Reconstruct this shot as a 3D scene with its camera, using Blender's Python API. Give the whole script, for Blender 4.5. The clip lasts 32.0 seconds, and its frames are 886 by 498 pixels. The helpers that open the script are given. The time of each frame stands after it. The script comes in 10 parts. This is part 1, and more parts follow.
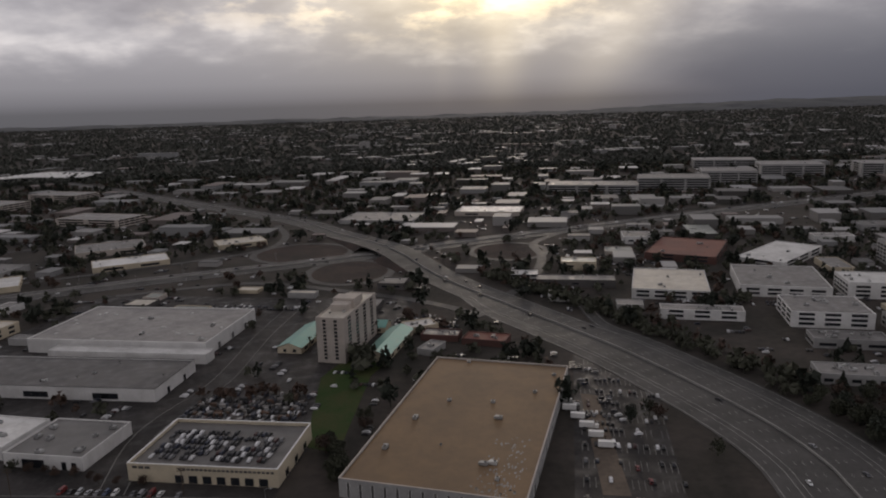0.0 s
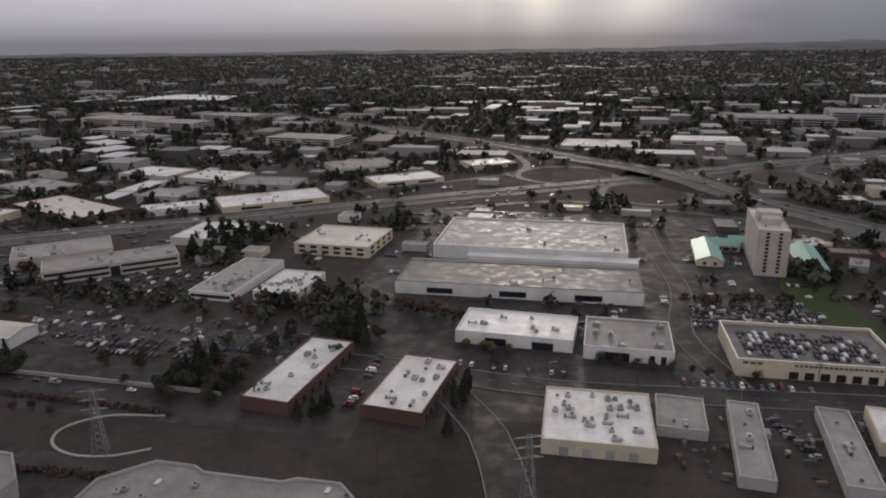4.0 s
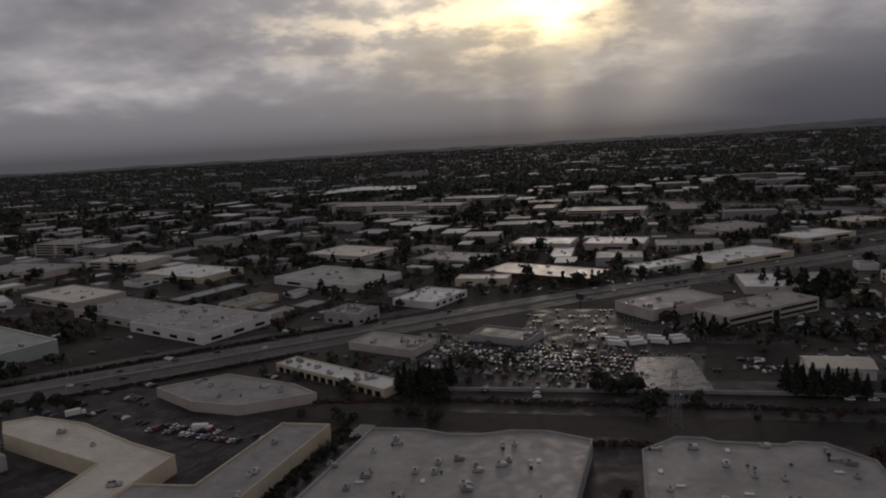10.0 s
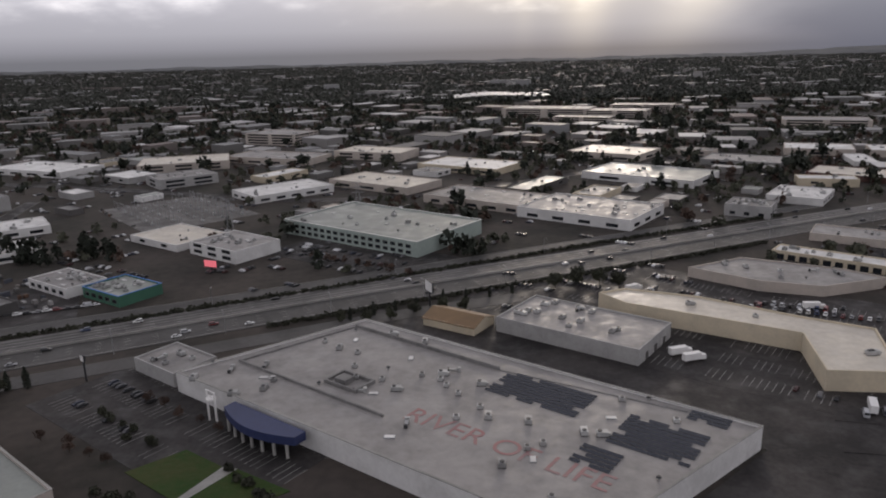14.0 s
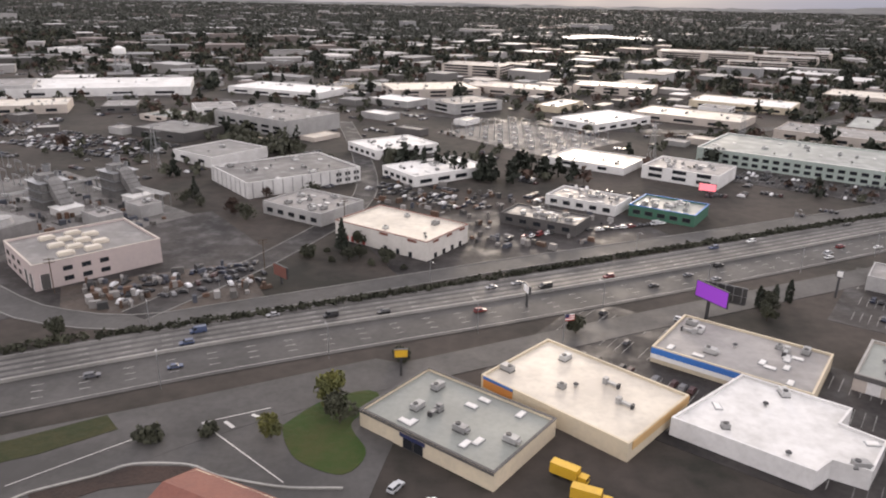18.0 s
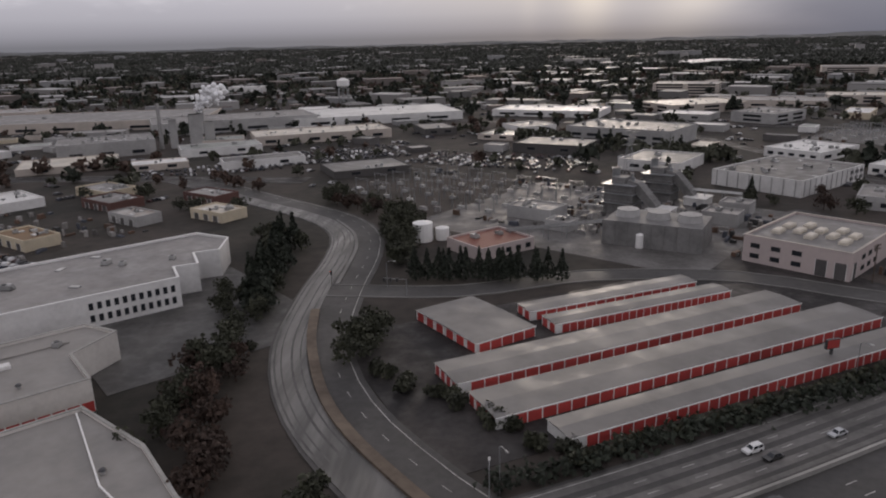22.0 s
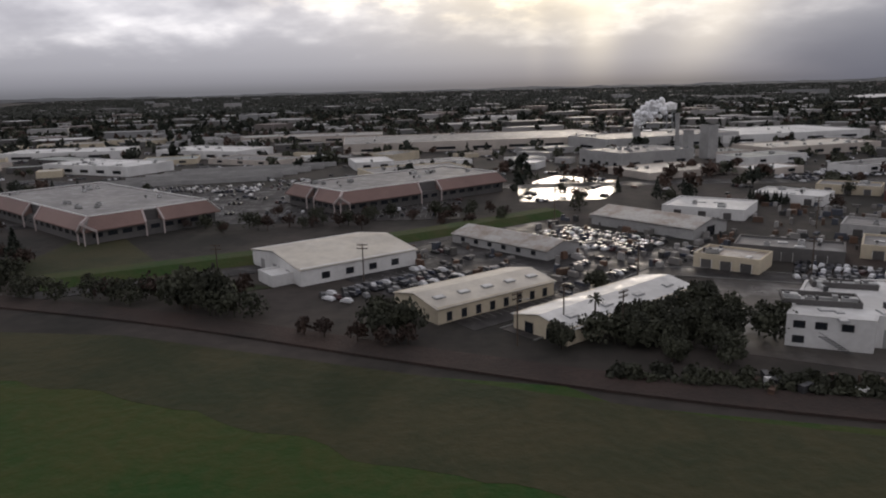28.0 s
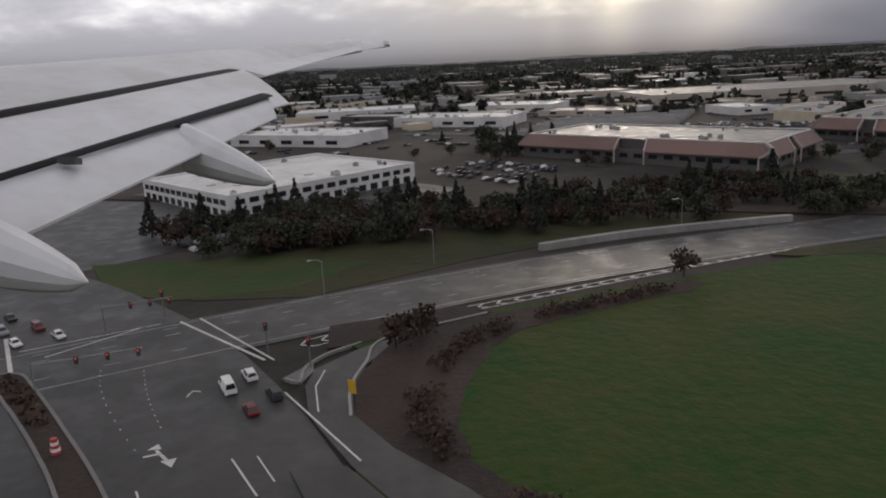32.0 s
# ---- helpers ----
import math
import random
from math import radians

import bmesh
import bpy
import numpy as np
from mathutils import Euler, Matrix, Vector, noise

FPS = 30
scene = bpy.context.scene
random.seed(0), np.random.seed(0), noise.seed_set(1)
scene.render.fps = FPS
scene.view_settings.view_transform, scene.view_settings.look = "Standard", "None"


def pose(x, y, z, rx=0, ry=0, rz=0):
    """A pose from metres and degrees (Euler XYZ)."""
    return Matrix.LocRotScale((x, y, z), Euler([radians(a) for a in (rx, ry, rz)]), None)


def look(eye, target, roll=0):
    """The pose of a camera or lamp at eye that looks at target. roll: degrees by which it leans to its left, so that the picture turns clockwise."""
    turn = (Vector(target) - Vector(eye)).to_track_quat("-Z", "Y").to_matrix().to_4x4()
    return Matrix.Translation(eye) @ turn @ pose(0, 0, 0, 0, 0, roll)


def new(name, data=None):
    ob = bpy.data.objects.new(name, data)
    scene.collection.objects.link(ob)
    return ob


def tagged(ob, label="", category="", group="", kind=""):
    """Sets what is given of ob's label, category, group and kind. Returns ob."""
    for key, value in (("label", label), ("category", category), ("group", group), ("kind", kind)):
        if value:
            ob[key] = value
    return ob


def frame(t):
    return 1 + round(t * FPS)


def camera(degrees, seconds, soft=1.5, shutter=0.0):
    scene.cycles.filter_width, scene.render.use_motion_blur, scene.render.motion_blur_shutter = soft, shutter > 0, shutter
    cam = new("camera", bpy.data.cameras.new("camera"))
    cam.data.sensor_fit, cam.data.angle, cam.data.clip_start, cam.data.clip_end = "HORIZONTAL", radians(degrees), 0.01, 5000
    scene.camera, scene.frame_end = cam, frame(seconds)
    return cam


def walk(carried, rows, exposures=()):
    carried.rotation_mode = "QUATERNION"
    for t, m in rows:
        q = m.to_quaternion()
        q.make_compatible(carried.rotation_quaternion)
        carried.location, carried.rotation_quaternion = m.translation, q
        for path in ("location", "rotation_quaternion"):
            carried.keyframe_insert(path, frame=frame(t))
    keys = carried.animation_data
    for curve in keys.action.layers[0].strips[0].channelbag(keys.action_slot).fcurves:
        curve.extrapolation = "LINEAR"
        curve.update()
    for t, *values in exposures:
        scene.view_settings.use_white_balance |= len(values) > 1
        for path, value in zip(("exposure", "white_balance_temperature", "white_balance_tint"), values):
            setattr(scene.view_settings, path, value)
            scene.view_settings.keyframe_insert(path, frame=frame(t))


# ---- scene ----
cam = camera(63.9, 32.0, soft=2.0)
# seconds, x, y, z, yaw, pitch, roll. One metre here stands for about two in the place, so that the fast flight keeps to the camera's pace.
PATH = [
    (0, -4.22, -1.12, 85.16, -1.76, -11.62, -1.78),
    (0.5, -21.56, -0.72, 84.11, -1.51, -11.62, -1.83),
    (1, -38.46, -0.38, 82.83, -1.18, -11.64, -1.10),
    (1.5, -55.22, -0.05, 81.60, -0.73, -12.32, -0.52),
    (2, -72.12, 0.20, 80.64, -0.32, -13.05, -0.53),
    (2.5, -89.37, 0.30, 79.96, 0.09, -14.49, -0.34),
    (3, -107.01, 0.32, 79.40, 0.49, -16.04, -0.22),
    (3.5, -124.79, 0.27, 78.71, 0.69, -16.48, -0.37),
    (5.5, -196.60, -1.22, 75.12, 0.94, -15.39, -1.58),
    (6, -214.92, -1.88, 74.37, 1.03, -14.16, -1.68),
    (6.5, -233.38, -2.63, 73.56, 1.25, -13.51, -1.91),
    (7, -251.53, -3.27, 72.63, 1.27, -12.91, -2.47),
    (7.5, -269.44, -3.79, 71.71, 0.92, -11.12, -2.84),
    (8, -287.55, -4.23, 70.85, 0.99, -9.27, -2.71),
    (8.5, -306.04, -4.62, 69.96, 1.24, -8.08, -2.65),
    (9, -324.52, -5.00, 69.00, 1.57, -7.54, -2.85),
    (9.5, -342.68, -5.35, 68.07, 2.11, -7.59, -3.23),
    (10, -360.65, -5.51, 67.29, 2.68, -8.74, -3.43),
    (10.5, -378.73, -5.45, 66.61, 3.44, -11.23, -3.17),
    (11, -396.97, -5.42, 65.91, 3.91, -12.99, -3.04),
    (11.5, -415.18, -5.62, 65.16, 4.14, -13.80, -2.84),
    (12, -433.24, -6.08, 64.42, 4.01, -13.64, -2.40),
    (12.5, -451.19, -6.66, 63.75, 4.06, -13.81, -1.93),
    (13, -469.10, -7.23, 63.21, 4.36, -14.40, -1.69),
    (13.5, -487.22, -7.85, 62.67, 4.56, -14.93, -1.73),
    (15.5, -563.30, -11.02, 58.61, 3.67, -17.76, 0.10),
    (16, -581.92, -11.80, 57.82, 3.54, -18.89, 0.66),
    (16.5, -600.51, -12.54, 57.00, 3.37, -19.52, 0.96),
    (17, -619.16, -13.05, 55.93, 3.28, -19.44, 1.21),
    (17.5, -637.74, -13.28, 54.62, 3.29, -19.59, 1.28),
    (18, -656.08, -13.33, 53.15, 3.44, -19.57, 1.06),
    (18.5, -674.12, -13.51, 51.67, 3.51, -19.11, 0.96),
    (19, -692.04, -14.03, 50.23, 3.85, -17.65, 0.52),
    (19.5, -710.01, -14.74, 48.83, 3.97, -15.05, -0.07),
    (20, -727.99, -15.51, 47.51, 4.04, -13.95, -0.67),
    (20.5, -745.88, -16.31, 46.28, 4.19, -14.11, -1.12),
    (21, -763.68, -17.03, 45.02, 4.39, -14.64, -1.31),
    (21.5, -781.40, -17.62, 43.64, 4.63, -15.65, -1.35),
    (22, -799.00, -18.16, 42.24, 4.79, -16.52, -1.39),
    (22.5, -816.57, -18.87, 40.97, 4.68, -16.92, -1.03),
    (23, -834.29, -19.85, 39.84, 4.53, -16.90, -0.97),
    (23.5, -852.15, -21.07, 38.78, 4.42, -16.79, -1.21),
    (24, -870.10, -22.40, 37.78, 4.33, -16.32, -1.45),
    (24.5, -888.09, -23.55, 36.75, 4.20, -15.21, -1.76),
    (25, -906.13, -24.24, 35.66, 4.38, -14.31, -1.91),
    (25.5, -924.13, -24.53, 34.70, 4.57, -13.63, -1.94),
    (26, -941.92, -24.76, 34.13, 4.36, -13.08, -1.83),
    (26.5, -959.42, -25.32, 33.73, 4.25, -13.08, -1.92),
    (28.5, -1028.57, -29.78, 31.20, 5.78, -12.70, -1.22),
    (29, -1046.22, -31.18, 30.60, 6.05, -12.54, -1.18),
    (29.5, -1063.95, -32.62, 29.94, 6.27, -12.89, -1.48),
    (30, -1081.71, -34.02, 29.22, 6.48, -13.47, -1.59),
    (30.5, -1099.50, -35.42, 28.49, 6.66, -13.81, -1.68),
    (31, -1117.29, -36.84, 27.70, 6.80, -14.00, -2.23),
    (31.5, -1135.01, -38.29, 26.86, 7.09, -14.59, -2.59),
    (32, -1152.54, -39.75, 26.02, 7.11, -14.82, -2.89),
]
walk(cam, [(t, pose(x, y, z, 90 + pitch, 0, yaw) @ pose(0, 0, 0, 0, 0, roll)) for t, x, y, z, yaw, pitch, roll in PATH],
     [(0, -0.47, 6700, 16), (1.5, -0.27, 6700, 16), (3, 0.2, 6650, 16), (3.5, 0.25, 6600, 16), (6, 0.4, 6650, 17), (7, 0.3, 6650, 17), (8, -0.4, 6750, 18), (8.6, -0.95, 6600, 17),
      (9.2, -1.1, 6600, 17), (10, -1.1, 6650, 17), (11, -0.35, 6500, 16), (13.5, -0.05, 6500, 16), (15.5, 0.85, 6700, 17), (16, 0.85, 6850, 17), (17, 1.25, 6850, 17), (18.8, 1.5, 6850, 17),
      (19.6, 0.55, 6850, 17), (20.4, -0.1, 6750, 17), (21, -0.15, 6650, 17), (21.6, 0, 6600, 18), (22, 0.2, 6550, 17), (22.5, 0.65, 6500, 16), (23.2, 0.7, 6500, 16), (24, 0.65, 6500, 16),
      (26.5, 0.25, 6500, 16), (29, 0.03, 6500, 14), (32, 0.12, 6550, 14)])

# ---- light ----
SUN_AZ, SUN_EL = radians(7.0), radians(9.6)          # to the right of +y, above the horizon
SUN_DIR = Vector((math.sin(SUN_AZ) * math.cos(SUN_EL), math.cos(SUN_AZ) * math.cos(SUN_EL), math.sin(SUN_EL)))
world = bpy.data.worlds.new("overcast")
scene.world = world
world.use_nodes = True
wn, wl = world.node_tree.nodes, world.node_tree.links
wn.clear()


def wnode(kind, **values):
    n = wn.new(kind)
    for key, v in values.items():
        n.inputs[key.replace("_", " ")].default_value = v
    return n


def wmath(op, a, b=None, clamp=False):
    n = wn.new("ShaderNodeMath")
    n.operation, n.use_clamp = op, clamp
    for k, v in enumerate((a, b)):
        if v is None:
            continue
        if isinstance(v, (int, float)):
            n.inputs[k].default_value = v
        else:
            wl.new(v, n.inputs[k])
    return n.outputs[0]


def wramp(fac, *stops):
    n = wn.new("ShaderNodeValToRGB")
    while len(n.color_ramp.elements) < len(stops):
        n.color_ramp.elements.new(0.5)
    for e, (p, c) in zip(n.color_ramp.elements, stops):
        e.position, e.color = p, (*c, 1)
    wl.new(fac, n.inputs[0])
    return n.outputs[0]


def wmix(fac, a, b, mode="MIX"):
    n = wn.new("ShaderNodeMix")
    n.data_type, n.blend_type = "RGBA", mode
    for k, v in ((0, fac), (6, a), (7, b)):
        if isinstance(v, (int, float)):
            n.inputs[k].default_value = v
        elif isinstance(v, tuple):
            n.inputs[k].default_value = (*v, 1)
        else:
            wl.new(v, n.inputs[k])
    return n.outputs[2]


sky = wn.new("ShaderNodeTexSky")
sky.sky_type, sky.sun_disc, sky.sun_elevation, sky.sun_rotation = "NISHITA", False, SUN_EL, SUN_AZ
coord = wn.new("ShaderNodeTexCoord")
norm = wn.new("ShaderNodeVectorMath")
norm.operation = "NORMALIZE"
wl.new(coord.outputs["Generated"], norm.inputs[0])
sep = wn.new("ShaderNodeSeparateXYZ")
wl.new(norm.outputs[0], sep.inputs[0])
up = wmath("MAXIMUM", sep.outputs["Z"], 0.0)
# a cloud deck seen in perspective: direction over height
flat = wn.new("ShaderNodeCombineXYZ")
lift = wmath("ADD", up, 0.32)
wl.new(wmath("DIVIDE", sep.outputs["X"], lift), flat.inputs[0])
wl.new(wmath("DIVIDE", sep.outputs["Y"], lift), flat.inputs[1])


def wnoise(scale, detail, rough, offset):
    m = wn.new("ShaderNodeMapping")
    m.inputs["Location"].default_value = offset
    wl.new(flat.outputs[0], m.inputs[0])
    n = wnode("ShaderNodeTexNoise", Scale=scale, Detail=detail, Roughness=rough)
    wl.new(m.outputs[0], n.inputs["Vector"])
    return n.outputs["Fac"]


def wstep(v, lo, hi):
    """Rises softly from 0 at lo to 1 at hi."""
    n = wn.new("ShaderNodeMapRange")
    n.interpolation_type = "SMOOTHSTEP"
    n.inputs["From Min"].default_value, n.inputs["From Max"].default_value = lo, hi
    wl.new(v, n.inputs["Value"])
    return n.outputs[0]


def wbell(v, middle, wide):
    d = wmath("DIVIDE", wmath("SUBTRACT", v, middle), wide)
    return wmath("EXPONENT", wmath("MULTIPLY", wmath("MULTIPLY", d, d), -1.0))


def wglow(under, colour, amount):
    return wmix(1.0, under, wmix(1.0, colour, amount, "MULTIPLY"), "ADD")


# bearing to the right of +y and height over the horizon, in degrees
bearing = wmath("MULTIPLY", wmath("ARCTAN2", sep.outputs["X"], sep.outputs["Y"]), 57.2958)
rise = wmath("MULTIPLY", wmath("ARCSINE", sep.outputs["Z"]), 57.2958)
big, fine = wnoise(1.9, 4.0, 0.5, (3.1, 1.7, 0.0)), wnoise(5.5, 5.0, 0.55, (0.4, 7.7, 2.0))
cover = wmath("ADD", wmath("MULTIPLY", big, 0.7), wmath("MULTIPLY", fine, 0.3))
deck = wramp(cover, (0.36, (0.27, 0.275, 0.315)), (0.47, (0.43, 0.437, 0.472)), (0.55, (0.60, 0.606, 0.63)), (0.64, (0.88, 0.88, 0.88)))
# a smooth grey veil of rain below the deck, darkest over the land
veil = wramp(wmath("DIVIDE", wmath("MAXIMUM", rise, 0.0), 10.0), (0.0, (0.135, 0.142, 0.158)), (0.07, (0.215, 0.222, 0.247)), (0.18, (0.30, 0.307, 0.337)), (0.45, (0.37, 0.377, 0.41)))
ragged = wmath("ADD", rise, wmath("MULTIPLY", wmath("SUBTRACT", cover, 0.5), 9.0))
clouds = wmix(wstep(ragged, 2.6, 6.2), veil, deck)
# the heavy blue shower to the right, with hills in it
shower = wmath("MULTIPLY", wstep(wmath("ADD", bearing, wmath("MULTIPLY", wmath("SUBTRACT", big, 0.5), 12.0)), 13.0, 25.0), wmath("SUBTRACT", 1.0, wstep(rise, 1.5, 9.0)))
shower = wmath("MULTIPLY", shower, wstep(wmath("MULTIPLY", bearing, -1.0), -75.0, -55.0))
clouds = wmix(wmath("MULTIPLY", shower, 0.88), clouds, (0.100, 0.114, 0.150))
# light that breaks through: a broad glow, ragged gaps, the sun's own gap and slanting shafts
glow_broad = wmath("MULTIPLY", wmath("MULTIPLY", wbell(bearing, 3.0, 15.0), wbell(rise, 9.5, 4.6)), 0.52)
gaps = wmath("MULTIPLY", wstep(wmath("ADD", wmath("MULTIPLY", fine, 0.75), wmath("MULTIPLY", big, 0.25)), 0.47, 0.60), wmath("MULTIPLY", wbell(bearing, 1.0, 14.0), wbell(rise, 9.0, 2.6)))
core = wmath("MULTIPLY", wmath("MULTIPLY", wbell(bearing, 7.2, 4.2), wbell(rise, 9.7, 1.9)), wstep(fine, 0.30, 0.55))
shafts = wmath("ADD", wmath("MULTIPLY", wbell(bearing, 6.8, 1.7), 0.26), wmath("MULTIPLY", wbell(wmath("SUBTRACT", bearing, wmath("MULTIPLY", rise, 0.6)), 13.0, 2.6), 0.24))
shafts = wmath("ADD", shafts, wmath("MULTIPLY", wbell(bearing, 2.2, 0.8), 0.06))
shafts = wmath("MULTIPLY", shafts, wmath("MULTIPLY", wstep(rise, -1.5, 4.5), wmath("SUBTRACT", 1.0, wstep(rise, 7.0, 10.0))))
clouds = wglow(clouds, (1.0, 0.985, 0.98), wmath("MULTIPLY", wmath("MULTIPLY", wbell(bearing, -5.0, 60.0), wbell(rise, 7.5, 6.0)), 0.15))
clouds = wglow(clouds, (1.0, 0.87, 0.60), glow_broad)
clouds = wglow(clouds, (1.0, 0.80, 0.42), wmath("MULTIPLY", gaps, 1.5))
clouds = wglow(clouds, (1.0, 0.82, 0.46), wmath("MULTIPLY", core, 4.2))
clouds = wglow(clouds, (1.0, 0.88, 0.58), shafts)
# thin cloud that lets only the warm light through
clouds = wmix(wmath("MULTIPLY", wbell(bearing, 4.0, 13.0), wbell(rise, 8.0, 5.5)), clouds, wmix(1.0, clouds, (1.0, 0.95, 0.80), "MULTIPLY"))
back = wn.new("ShaderNodeBackground")
wl.new(wmix(1.0, clouds, wmix(1.0, (0.0005, 0.0005, 0.0005), sky.outputs[0], "MULTIPLY"), "ADD"), back.inputs["Color"])
back.inputs["Strength"].default_value = 1.0
wout = wn.new("ShaderNodeOutputWorld")
wl.new(back.outputs[0], wout.inputs["Surface"])

sun = new("sun", bpy.data.lights.new("sun", "SUN"))
sun.data.energy, sun.data.angle, sun.data.color = 0.5, radians(14), (1.0, 0.90, 0.76)
sun.matrix_world = look((0, 0, 400), Vector((0, 0, 400)) - SUN_DIR)


# ---- materials ----
def material(name, base, second=None, rough=0.7, metal=0.0, big=0.06, fine=1.3, bump=0.0, wet=0.0, random=0.0, spec=0.3, stretch=(1, 1, 1)):
    """A surface of two colours mixed at two sizes, with optional relief, wet patches and a shade that differs from piece to piece."""
    m = bpy.data.materials.new(name)
    m.use_nodes = True
    nt = m.node_tree
    n, l = nt.nodes, nt.links
    bsdf = n["Principled BSDF"]
    second = second or tuple(c * 0.72 for c in base)
    geo = n.new("ShaderNodeNewGeometry")
    mp = n.new("ShaderNodeMapping")
    mp.inputs["Scale"].default_value = stretch
    l.new(geo.outputs["Position"], mp.inputs[0])

    def tex(scale, detail):
        t = n.new("ShaderNodeTexNoise")
        t.inputs["Scale"].default_value, t.inputs["Detail"].default_value, t.inputs["Roughness"].default_value = scale, detail, 0.6
        l.new(mp.outputs[0], t.inputs["Vector"])
        return t.outputs["Fac"]

    def mth(op, a, b, clamp=True):
        t = n.new("ShaderNodeMath")
        t.operation, t.use_clamp = op, clamp
        for k, v in enumerate((a, b)):
            if isinstance(v, float):
                t.inputs[k].default_value = v
            else:
                l.new(v, t.inputs[k])
        return t.outputs[0]

    large, small = tex(big, 4), tex(fine, 5)
    mixed = mth("ADD", mth("MULTIPLY", mth("SUBTRACT", large, 0.41), 3.6), mth("MULTIPLY", mth("SUBTRACT", small, 0.41), 1.6))
    mix = n.new("ShaderNodeMix")
    mix.data_type = "RGBA"
    mix.inputs[6].default_value, mix.inputs[7].default_value = (*base, 1), (*second, 1)
    l.new(mixed, mix.inputs[0])
    colour = mix.outputs[2]
    if random:
        info = n.new("ShaderNodeObjectInfo")
        hsv = n.new("ShaderNodeHueSaturation")
        l.new(mth("ADD", mth("MULTIPLY", info.outputs["Random"], 2.0 * random, False), 1.0 - random, False), hsv.inputs["Value"])
        l.new(colour, hsv.inputs["Color"])
        colour = hsv.outputs[0]
    l.new(colour, bsdf.inputs["Base Color"])
    bsdf.inputs["Metallic"].default_value = metal
    bsdf.inputs["Specular IOR Level"].default_value = spec
    if wet:
        pool = mth("MULTIPLY", mth("SUBTRACT", tex(big * 3.0, 5), 0.46), 5.0)
        r = n.new("ShaderNodeMapRange")
        r.inputs["To Min"].default_value, r.inputs["To Max"].default_value = rough, max(0.08, rough - wet)
        l.new(pool, r.inputs["Value"])
        l.new(r.outputs[0], bsdf.inputs["Roughness"])
    else:
        bsdf.inputs["Roughness"].default_value = rough
    if bump:
        b = n.new("ShaderNodeBump")
        b.inputs["Strength"].default_value, b.inputs["Distance"].default_value = bump, 0.3
        l.new(small, b.inputs["Height"])
        l.new(b.outputs[0], bsdf.inputs["Normal"])
    return m


def paints(name, colours, rough=0.3, metal=0.0, island=False, spec=None):
    """Plain paint whose colour differs from object to object, or from piece to piece of one joined mesh."""
    m = bpy.data.materials.new(name)
    m.use_nodes = True
    n, l = m.node_tree.nodes, m.node_tree.links
    bsdf = n["Principled BSDF"]
    src = n.new("ShaderNodeNewGeometry").outputs["Random Per Island"] if island else n.new("ShaderNodeObjectInfo").outputs["Random"]
    ramp = n.new("ShaderNodeValToRGB")
    ramp.color_ramp.interpolation = "CONSTANT"
    while len(ramp.color_ramp.elements) < len(colours):
        ramp.color_ramp.elements.new(0.5)
    for k, (e, c) in enumerate(zip(ramp.color_ramp.elements, colours)):
        e.position, e.color = k / len(colours), (*c, 1)
    l.new(src, ramp.inputs[0])
    l.new(ramp.outputs[0], bsdf.inputs["Base Color"])
    bsdf.inputs["Roughness"].default_value, bsdf.inputs["Metallic"].default_value = rough, metal
    bsdf.inputs["Specular IOR Level"].default_value = spec or (0.15 if island else 0.5)
    return m


EARTH = material("earth", (0.056, 0.046, 0.040), (0.021, 0.020, 0.016), 0.95, big=0.03, fine=0.35, bump=0.2)
ASPHALT = material("asphalt", (0.052, 0.047, 0.045), (0.021, 0.0195, 0.0195), 0.7, big=0.07, fine=1.1, wet=0.30, spec=0.14)
ROADWAY = material("roadway", (0.088, 0.084, 0.081), (0.058, 0.056, 0.054), 0.7, big=0.06, fine=1.0, wet=0.15, spec=0.15)
WET_ROAD = material("wet_road", (0.058, 0.055, 0.053), (0.036, 0.035, 0.034), 0.55, big=0.09, fine=0.7, wet=0.16, spec=0.25)
CONCRETE = material("concrete", (0.33, 0.32, 0.30), (0.22, 0.215, 0.20), 0.75)
CONCRETE_PALE = material("concrete_pale", (0.58, 0.57, 0.55), (0.42, 0.41, 0.395), 0.7, fine=2.0)
PAINT_LINE = material("line_paint", (0.62, 0.61, 0.57), (0.45, 0.44, 0.42), 0.6)
FADED_LINE = material("faded_line", (0.30, 0.295, 0.28), (0.10, 0.10, 0.095), 0.7, big=0.15, fine=1.5)
LANE_LINE = material("lane_line", (0.42, 0.41, 0.39), (0.20, 0.195, 0.185), 0.65, big=0.2, fine=2.0)
KERB = material("kerb_stone", (0.20, 0.195, 0.185), (0.13, 0.127, 0.12), 0.8)
CURVE_ROAD = material("wet_curve", (0.10, 0.096, 0.092), (0.052, 0.05, 0.048), 0.62, big=0.12, fine=0.6, wet=0.24, spec=0.25)
GRASS = material("grass", (0.022, 0.052, 0.009), (0.050, 0.055, 0.017), 0.95, big=0.09, fine=0.9, bump=0.6)
FIELD = material("field_grass", (0.011, 0.047, 0.003), (0.043, 0.050, 0.009), 0.95, big=0.045, fine=0.7, bump=0.8)
DRY_GRASS = material("dry_grass", (0.047, 0.042, 0.017), (0.024, 0.031, 0.011), 0.95, big=0.08, fine=0.8, bump=0.6)
MULCH = material("mulch", (0.054, 0.036, 0.030), (0.027, 0.022, 0.019), 0.95, fine=2.0, bump=0.6)
DIRT = material("dirt", (0.16, 0.125, 0.095), (0.085, 0.066, 0.052), 0.85, big=0.08, fine=0.7, bump=0.3)
YARD_WET = material("wet_yard", (0.075, 0.064, 0.056), (0.040, 0.035, 0.031), 0.6, big=0.06, fine=0.8, wet=0.36, spec=0.3)
